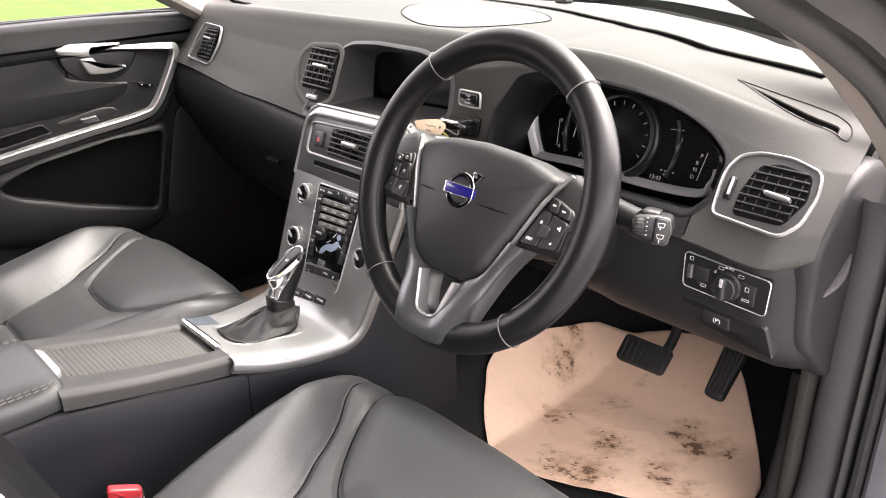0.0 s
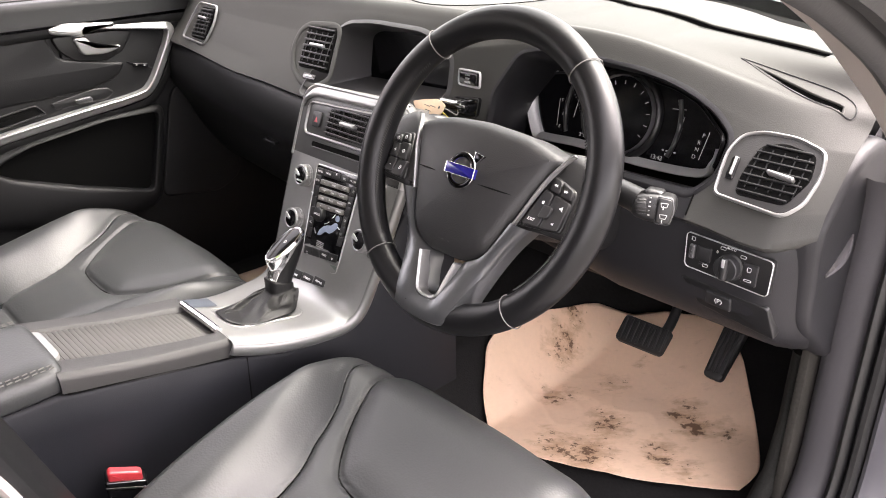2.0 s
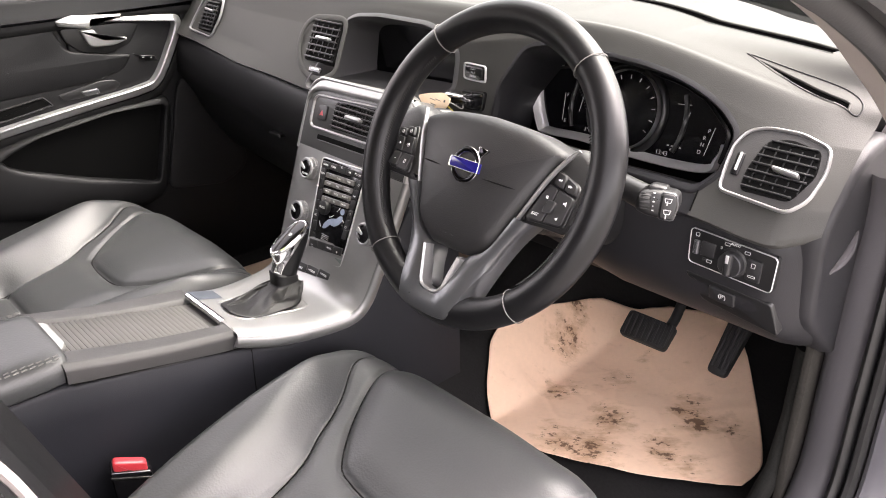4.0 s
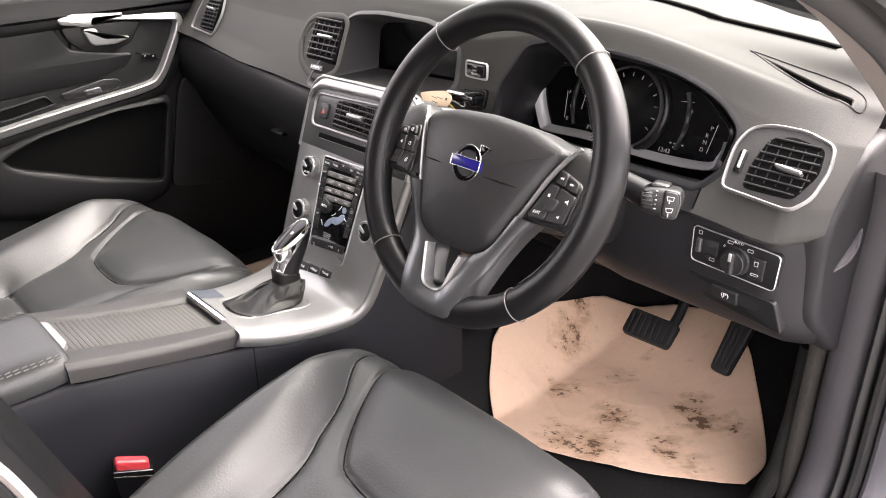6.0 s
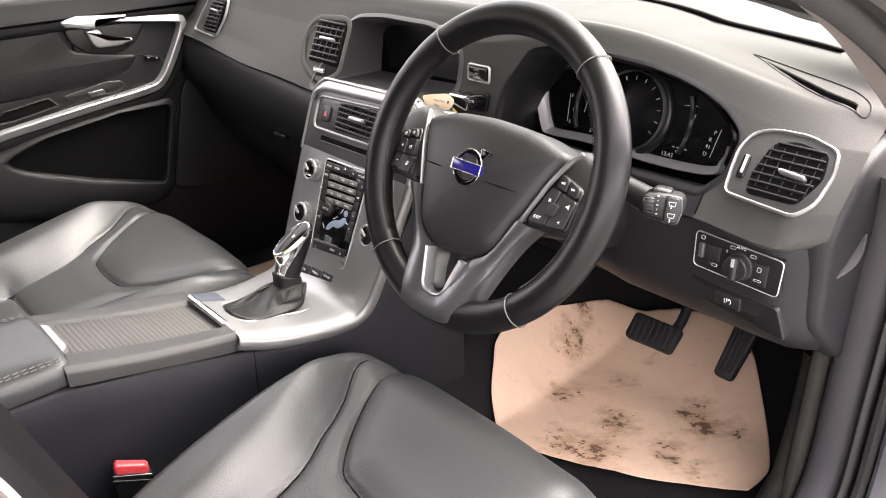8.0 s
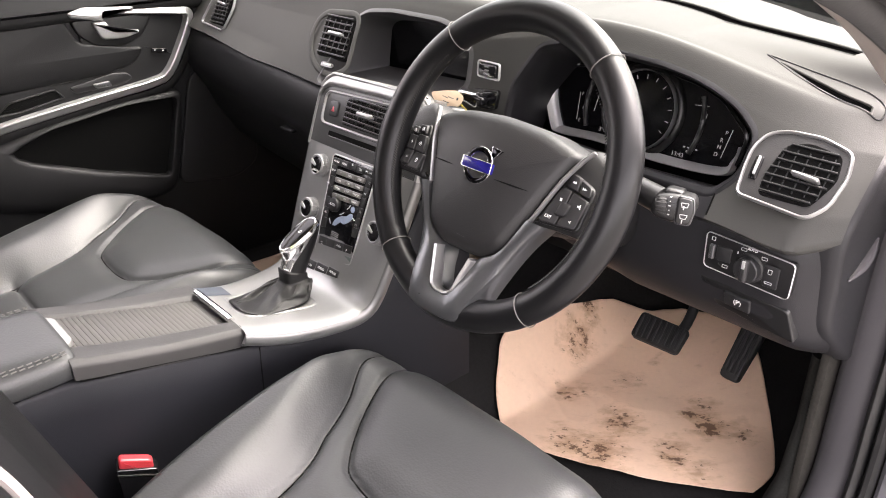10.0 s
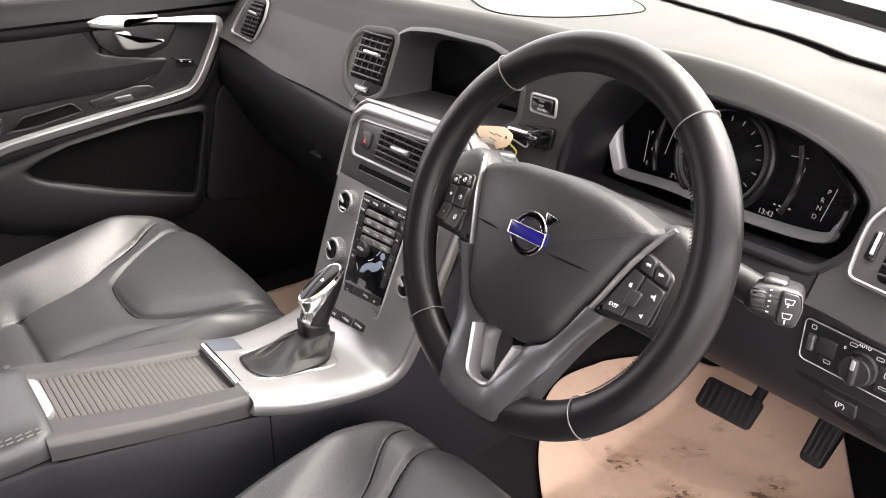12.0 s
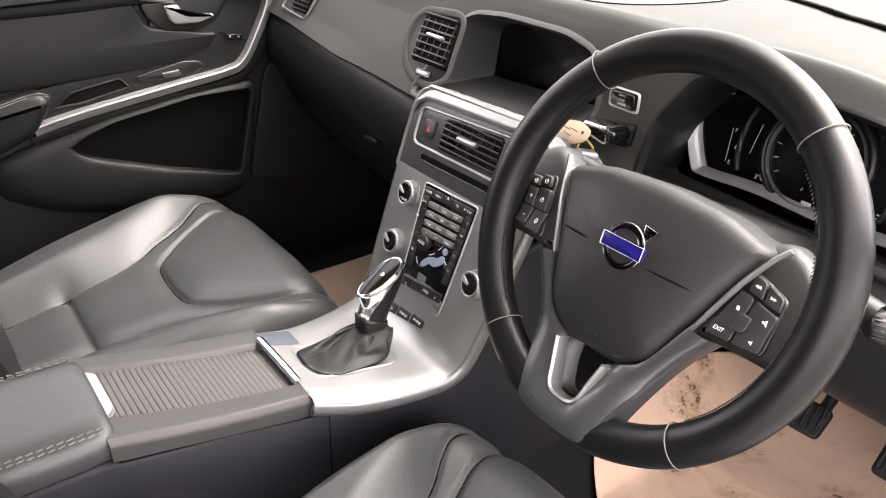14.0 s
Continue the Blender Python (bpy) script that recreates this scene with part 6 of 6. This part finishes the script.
# Dash-coloured plate; the darker grey stands in for shade on the pod.
part("face_plate", plate(inset(rv_frame, 0.004), RV, -0.01, 0.0004, 0.0003), GREYTRIM, v, "grey face plate, toned down for the shade on the pod")
part("thumb_wheel", plate(rounded([(-0.044, -0.014), (-0.034, -0.014), (-0.036, 0.014), (-0.045, 0.013)], 0.003), RV, 0.0, 0.003, 0.001), GLOSS, v, "black thumb wheel slot")
part("wheel_mark", plate(rect(-0.039, 0.002, 0.003, 0.022, 0.001, -0.06), RV, 0.0, 0.0055, 0.001), SATIN, v)
LV = Plane((-0.59, 0.1865, 0.985), 27)
lv_out = rounded([(-0.012, -0.034), (0.045, -0.036), (0.052, 0.03), (0.0, 0.03)], 0.008)
v = air_vent(LV, lv_out, 8, 0, [(0.008, 0.006), (0.034, 0.004), (0.034, 0.009), (0.008, 0.011)], "black louvred end vent in a satin silver frame", rounded([(-0.048, -0.04), (0.052, -0.047), (0.066, 0.0), (0.06, 0.038), (-0.016, 0.04), (-0.034, 0.0)], 0.012))
CV = Plane((-0.18, 0.1685, 0.975), 29)
cv_ring = rounded([(-0.0485, 0.0379), (-0.0255, 0.0567), (0.0505, 0.0628), (0.0724, 0.0523), (0.086, -0.035), (0.0508, -0.0562), (0.0073, -0.0538), (-0.0308, -0.0326), (-0.052, 0.0023)], 0.016)
v = air_vent(CV, rounded([(-0.012, -0.023), (0.069, -0.0215), (0.058, 0.053), (-0.018, 0.047)], 0.006), 7, 0, [(0.008, 0.014), (0.044, 0.014), (0.044, 0.02), (0.008, 0.02)], "black louvred centre vent in a grey surround", cv_ring, False)
part("thumb_wheel", plate(rect(0.028, -0.0355, 0.034, 0.009, 0.003), CV, 0.0, 0.0025, 0.001), GLOSS, v, "black thumb wheel slot")
part("wheel_mark", plate(rect(0.03, -0.0355, 0.02, 0.004, 0.001), CV, 0.0, 0.005, 0.001), SATIN, v)
# middle vent in the stack
mid_outline = rounded([(-0.058, 0.0955), (0.058, 0.0985), (0.058, 0.1455), (-0.056, 0.1385)], 0.005)
air_vent(STACK, mid_outline, 6, 0, [(-0.02, 0.117), (0.016, 0.118), (0.016, 0.125), (-0.02, 0.124)], "black louvred vent in the centre stack", None)
part("vent_surround", bezel(rounded([(-0.1135, 0.0865), (0.1135, 0.090), (0.1135, 0.1535), (-0.1135, 0.142)], 0.016), STACK, 0.0052, 0.0055, -0.001), SILVER, console, "brushed silver frame")
part("slot", plate(rounded([(-0.087, 0.0725), (0.087, 0.0755), (0.087, 0.0835), (-0.087, 0.0805)], 0.003), STACK, -0.005, 0.001, 0.0004), VOID, console, "black disc slot")
part("slot_lip", tube([STACK.at(u, 0.0715 + 0.017 * (u + 0.087), 0.0006) for u in np.linspace(-0.083, 0.087, 12)], 0.0014, seg=8), STACKGREY, console, "grey lower lip of the disc slot")
hz = part("hazard_switch", plate(rounded([(-0.0955, 0.1025), (-0.0725, 0.1035), (-0.072, 0.1285), (-0.0945, 0.127)], 0.006), STACK, 0.0, 0.004, 0.0015), KEYCAP, console, "black hazard switch")
part("triangle", plate(rounded([(-0.0885, 0.1105), (-0.0795, 0.111), (-0.0838, 0.1195)], 0.001), STACK, 0.003, 0.0044, 0.0002), RED, hz, "red warning triangle")

# ---- control panel in the stack ----
panel = thing("control_panel", STACK.at(-0.003, -0.03, 0), "black audio and climate panel with rows of keys", "control panel")
PANEL_EDGE = rounded([(-0.051, -0.112), (0.041, -0.102), (0.051, 0.053), (-0.059, 0.049)], 0.006)
part("panel_rim", bezel(inset(PANEL_EDGE, -0.0015), STACK, 0.003, 0.0035), SATIN, panel)
part("panel_face", plate(PANEL_EDGE, STACK, -0.004, 0.0025, 0.0006), GLOSS, panel, "gloss black face")
part("foot_strip", plate(rounded([(-0.0485, -0.1105), (0.0385, -0.101), (0.0395, -0.09), (-0.047, -0.099)], 0.002), STACK, 0.0, 0.0031, 0.0004), surf("grey_green_strip", (0.14, 0.17, 0.16), 0.3), panel, "grey-green strip")


def bilinear(f, g, w=0.0):
    """A point on the panel: f across, g up, from 0 to 1."""
    bl, br, tr, tl = (np.array(q) for q in ((-0.046, -0.096), (0.0375, -0.086), (0.048, 0.050), (-0.056, 0.046)))
    return (bl * (1 - f) + br * f) * (1 - g) + (tl * (1 - f) + tr * f) * g


def key(f0, f1, g0, g1, material=KEYCAP, high=0.0045, text=None, size=0.005, parent=None):
    pts = [bilinear(f0, g0), bilinear(f1, g0), bilinear(f1, g1), bilinear(f0, g1)]
    k = part("key", plate(rounded(pts, 0.001, 2), STACK, 0.0, high, 0.0007), material, panel)
    if text:
        c = sum(pts) / 4
        lettering("print", text, STACK, c[0], c[1], high + 0.0001, size, WHITE, k)
    return k
for k, t in enumerate(("RADIO", "MEDIA", "", "TEL", "MY CAR")):
    key(0.01 + k * 0.197, 0.195 + k * 0.197, 0.915, 0.99, text=t or None, size=0.0042)
for k, t in enumerate(("NAV", "", "", "", "AC", "")):
    g = 0.905 - k * 0.118
    key(0.01, 0.12, g - 0.11, g, text=t or None, size=0.0048)
    key(0.88, 0.99, g - 0.11, g)
for k in range(4):
    key(0.01 + k * 0.247, 0.245 + k * 0.247, 0.01, 0.1, text="AWD" if k == 2 else None, size=0.0048)
GREYKEY = surf("satin_grey_keys", (0.2, 0.19, 0.18), 0.35, metal=0.4, var=0.08)
KEYPAD = ("1", "2 ABC", "3 DEF", "4 GHI", "5 JKL", "6 MNO", "7 PQRS", "8 TUV", "9 WXYZ", "*", "0 +", "# INFO")
for r in range(4):
    for c in range(3):
        key(0.155 + c * 0.235, 0.38 + c * 0.235, 0.82 - r * 0.088, 0.875 - r * 0.088, GREYKEY, 0.0055, KEYPAD[r * 3 + c], 0.0038)
part("display", plate(rounded([bilinear(0.14, 0.12), bilinear(0.86, 0.12), bilinear(0.86, 0.53), bilinear(0.14, 0.53)], 0.002), STACK, 0.0, 0.0031, 0.0003), SCREEN, panel, "black climate display")
FIGURE = surf("pale_blue_icon", (0.11, 0.14, 0.2), 0.35, var=0.35, large=60)
FIGURE.node_tree.nodes["Principled BSDF"].inputs["Emission Color"].default_value = (0.5, 0.6, 0.75, 1)
FIGURE.node_tree.nodes["Principled BSDF"].inputs["Emission Strength"].default_value = 0.02
part("seat_icon", plate(rounded([(-0.0222, -0.057), (-0.0191, -0.0482), (-0.0118, -0.041), (-0.0033, -0.0365), (0.0077, -0.0336), (0.015, -0.0272), (0.0208, -0.0268), (0.0228, -0.0325), (0.0154, -0.0411), (0.0059, -0.0472), (-0.0049, -0.0466), (-0.0146, -0.0558)], 0.0018), STACK, 0.003, 0.0042, 0.0003), FIGURE, panel, "pale blue seat symbol")
part("seat_icon", plate(circle(0.0184, -0.020, 0.0048, 20), STACK, 0.003, 0.0042, 0.0003), FIGURE, panel)
for a, b in (((0.0048, -0.0231), (0.0106, -0.0154)), ((-0.0099, -0.0361), (-0.0002, -0.030)), ((-0.0331, -0.0489), (-0.0269, -0.0563)), ((0.0222, -0.0316), (0.0276, -0.0344))):
    part("flow_mark", tube([STACK.at(*a, 0.0033), STACK.at((a[0] + b[0]) / 2 + 0.0006, (a[1] + b[1]) / 2 - 0.0006, 0.0036), STACK.at(*b, 0.0033)], 0.0006, seg=6), WHITE, panel)
for k in range(4):
    part("menu_line", plate(rect(-0.0107, -0.066 - k * 0.0027, 0.018, 0.0007, 0.0002, 0.07), STACK, 0.003, 0.0038, 0.0001), SYMBOL, panel)
for u, v, turn in ((-0.0568, 0.0034, -1), (-0.0540, 0.0034, -1), (0.0379, 0.0108, 1), (0.0407, 0.0108, 1)):
    part("symbol", plate([(u - turn * 0.0013, v - 0.0015 * turn), (u + turn * 0.0013, v), (u - turn * 0.0013, v + 0.0015 * turn)], STACK, 0.004, 0.0047, 0.0001), WHITE, panel)
part("symbol", plate([(-0.0072, 0.0432), (-0.0028, 0.0434), (-0.005, 0.0468)], STACK, 0.004, 0.0047, 0.0001), WHITE, panel)
for u, v, w, h in ((-0.0535, -0.0254, 0.004, 0.0034), (0.0425, 0.0289, 0.0036, 0.0036), (0.037, -0.0175, 0.0042, 0.0034), (0.034, -0.0394, 0.0048, 0.003)):
    part("symbol", bezel(rect(u, v, w, h, 0.001), STACK, 0.0007, 0.0004, 0.0043), SYMBOL, panel)
for u, v in ((-0.0371, -0.0895), (-0.0355, -0.0925)):
    part("symbol", plate(rect(u, v, 0.005, 0.0012, 0.0003, 0.1), STACK, 0.004, 0.0047, 0.0001), SYMBOL, panel)
lettering("print", "P", STACK, 0.0265, -0.0825, 0.0047, 0.0058, WHITE, panel)
d = part("climate_dial", lathe([(0.0115, 0.0), (0.0115, 0.009), (0.0105, 0.011), (0.009, 0.0115)], STACK, -0.023, -0.024), TRIM, panel, "black fan dial")
lettering("print", "AUTO", STACK, -0.023, -0.024, 0.0116, 0.0052, WHITE, d)


def rotary(u, v, label):
    """A turning knob with a ribbed bright collar and a dark face."""
    k = thing("rotary_knob", STACK.at(u, v, 0), label, "knob", "rotary knobs")
    bm = bmesh.new()
    rings = []
    for r0, h in ((0.0185, 0.0), (0.0185, 0.004), (0.0172, 0.005), (0.0172, 0.012), (0.0165, 0.0135)):
        rings.append([STACK.at(u + (r0 - 0.0006 * (j % 2)) * math.cos(math.pi * j / 40), v + (r0 - 0.0006 * (j % 2)) * math.sin(math.pi * j / 40), h) for j in range(80)])
    loft(bm, rings, cap=True)
    part("collar", bm, FRAME, k, "ribbed satin collar", smooth=20)
    part("knob_rim", bezel(circle(u, v, 0.0172, 40), STACK, 0.0042, 0.0024, 0.0128), FRAME, k, "chrome rim")
    part("knob_face", plate(circle(u, v, 0.0134, 40), STACK, 0.01, 0.0142, 0.0006), GLOSS, k, "gloss black face")
    part("pointer", plate(rounded([(u - 0.0155, v + 0.001), (u - 0.002, v - 0.0025), (u - 0.0005, v + 0.0005), (u - 0.0135, v + 0.0085)], 0.0012), STACK, 0.012, 0.0156, 0.0008), SATIN, k, "bright pointer notch")
    return k
k = rotary(-0.082, 0.024, "ribbed chrome and black sound knob")
lettering("print", "SOUND", STACK, -0.08, 0.0155, 0.0147, 0.0045, WHITE, k)
rotary(-0.084, -0.048, "ribbed chrome and black temperature knob")
rotary(0.087, -0.034, "ribbed chrome and black temperature knob")
rotary(0.092, 0.036, "ribbed chrome and black volume knob")
DRIVE = Plane(STACK.at(-0.018, -0.131, 0.004), 34)
modes = part("mode_switch", plate(rounded([(-0.047, -0.012), (0.042, -0.0005), (0.042, 0.0115), (-0.047, 0.007)], 0.003), DRIVE, -0.015, 0.0015, 0.001), TRIM, console, "black mode keys")
for k, t in enumerate(("PURE", "HYBRID", "POWER")):
    u = -0.045 + k * 0.0292
    v = -0.0095 + k * 0.0038
    q = part("key", plate(rounded([(u, v - 0.0005), (u + 0.0275, v + 0.003), (u + 0.0275, v + 0.0165 - k * 0.0013), (u, v + 0.0145 - k * 0.0005)], 0.002), DRIVE, 0.0, 0.0038, 0.001), KEYCAP, modes)
    lettering("print", t, DRIVE, u + 0.0138, v + 0.007, 0.0039, 0.0048, WHITE, q)

# ---- start button, key and tag ----
START = Plane((0.17, 0.2035, 0.98), 3)
st = thing("start_button", START.at(0.003, 0.002, 0), "black start button in a bright square frame", "button")
part("button_frame", bezel(rect(0.003, 0.003, 0.045, 0.025, 0.006), START, 0.0032, 0.003), SATIN, st, "satin silver frame")
cap = part("cap", plate(rect(0.003, 0.003, 0.034, 0.018, 0.004), START, -0.004, 0.005, 0.002), GLOSS, st, "black cap")
for k, t in enumerate(("START", "STOP", "ENGINE")):
    lettering("print", t, START, 0.003, 0.008 - k * 0.005, 0.0051, 0.0034, SYMBOL, cap)
slot_ob = part("key_slot", plate(rounded([(-0.04, -0.056), (0.02, -0.051), (0.025, -0.022), (-0.043, -0.028)], 0.006), START, -0.004, 0.001, 0.0004), GLOSS, dash, "black key slot")
part("slot_rim", bezel(rounded([(-0.04, -0.056), (0.02, -0.051), (0.025, -0.022), (-0.043, -0.028)], 0.006), START, 0.002, 0.0025), TRIM, slot_ob)
fob = thing("car_key", START.at(-0.01, -0.038, 0.01), "black and silver key fob pushed into the dash slot", "key")
part("fob", plate(rounded([(-0.032, -0.047), (0.01, -0.047), (0.012, -0.032), (-0.03, -0.031)], 0.006), START, 0.0, 0.02, 0.005), GLOSS, fob, "gloss black fob")
part("fob_edge", plate(rounded([(-0.036, -0.035), (0.0, -0.033), (0.0, -0.027), (-0.034, -0.028)], 0.003), START, 0.002, 0.024, 0.003), CHROME, fob, "bright metal edge")
CARD = surf("buff_card", (0.6, 0.45, 0.31), 0.7, var=0.15, large=40)
tag = thing("paper_tag", (0.15, 0.16, 0.93), "buff card key tag hanging from the key by a yellow tie", "tag")
TAGP = Plane((0.138, 0.168, 0.946), 25, -12)
part("card", plate(rounded([(-0.06, -0.008), (-0.03, -0.024), (0.0, -0.022), (0.024, -0.010), (0.027, 0.004), (0.004, 0.009), (-0.03, 0.001)], 0.007), TAGP, 0.0, 0.0008, 0.0003), CARD, tag, "buff card")
for q in ((-0.018, -0.006), (-0.004, -0.004), (-0.012, -0.012)):
    part("writing", plate(rect(q[0], q[1], 0.016, 0.0012, 0.0004, 0.5), TAGP, 0.0, 0.001, 0.0001), THREAD, tag)
part("eyelet", plate(circle(0.013, -0.002, 0.0022, 14), TAGP, 0.0, 0.0012, 0.0003), TRIM, tag)
part("string", tube(spline([(0.152, 0.165, 0.946), (0.165, 0.168, 0.942), (0.172, 0.178, 0.935), (0.168, 0.185, 0.945)], 5), 0.0011, seg=6), THREAD, tag)
YEL = surf("yellow_tie", (0.4, 0.32, 0.05), 0.5, var=0.2)
part("tie", tube(spline([(0.152, 0.166, 0.945), (0.15, 0.158, 0.925), (0.158, 0.16, 0.918), (0.165, 0.168, 0.928), (0.156, 0.165, 0.938)], 6), 0.0013, seg=6), YEL, tag, "yellow plastic tie")

# ---- light switch panel ----
SP = Plane((0.59, 0.207, 0.8345), 2)
lights = thing("light_switch_panel", SP.at(0, 0, 0), "black light switch panel with a rotary switch and bright rim", "switch panel")
SP_EDGE = rounded([(-0.054, -0.022), (0.052, -0.027), (0.053, 0.018), (-0.056, 0.023)], 0.007)
part("panel_face", plate(SP_EDGE, SP, -0.006, 0.002, 0.001), TRIM, lights, "black face")
part("panel_rim", bezel(SP_EDGE, SP, 0.0014, 0.0034), SATIN, lights, "thin bright rim")
sw = part("rotary_switch", lathe([(0.0175, 0.0), (0.0175, 0.003), (0.015, 0.004), (0.0145, 0.012), (0.0135, 0.013)], SP, 0.002, -0.005), KEYCAP, lights, "black rotary switch")
part("grip", plate(rect(0.002, -0.004, 0.009, 0.028, 0.004), SP, 0.01, 0.019, 0.003), KEYCAP, sw)
part("pointer", plate(rect(0.002, 0.004, 0.004, 0.01, 0.001), SP, 0.015, 0.0195, 0.0005), SATIN, sw)
for u, v_, du, dv in ((-0.03, 0.001, 0.018, 0.018), (-0.029, -0.012, 0.012, 0.004), (0.028, -0.006, 0.018, 0.026)):
    part("key", plate(rect(u, v_, du, dv, 0.002), SP, 0.0, 0.0042, 0.001), KEYCAP, lights)
part("dimmer_wheel", plate(rect(-0.045, 0.0, 0.007, 0.018, 0.002), SP, 0.0, 0.006, 0.002), GUN, lights, "ribbed dimmer wheel")
lettering("print", "AUTO", SP, 0.0018, 0.0172, 0.0021, 0.0042, WHITE, lights)
lettering("print", "0", SP, -0.0145, 0.0085, 0.0021, 0.0046, WHITE, lights)
for u, v_, du, dv in ((-0.046, 0.0155, 0.005, 0.005), (-0.008, 0.015, 0.007, 0.004), (0.017, 0.012, 0.007, 0.004), (0.027, 0.0, 0.005, 0.006), (0.027, -0.0135, 0.009, 0.003), (-0.026, -0.0125, 0.007, 0.004), (0.0, -0.013, 0.006, 0.004)):
    part("symbol", bezel(rect(u, v_, du, dv, 0.0012), SP, 0.0007, 0.0005, 0.0043 if abs(u - 0.028) < 0.01 or v_ < -0.01 else 0.002), SYMBOL, lights)
PB = Plane((0.585, 0.2185, 0.779), -16)
tray = part("lower_tray", plate(rounded([(-0.056, 0.018), (-0.032, -0.02), (0.02, -0.028), (0.066, -0.034), (0.056, 0.012)], 0.006), PB, -0.01, 0.003, 0.002), TRIM, dash, "black parking brake trim")
pk = part("park_switch", plate(rounded([(-0.021, -0.01), (0.012, -0.012), (0.013, 0.008), (-0.021, 0.01)], 0.003), PB, 0.0, 0.0065, 0.002), KEYCAP, tray, "black parking brake switch")
lettering("print", "(P)", PB, -0.003, 0.0, 0.0066, 0.009, WHITE, pk)
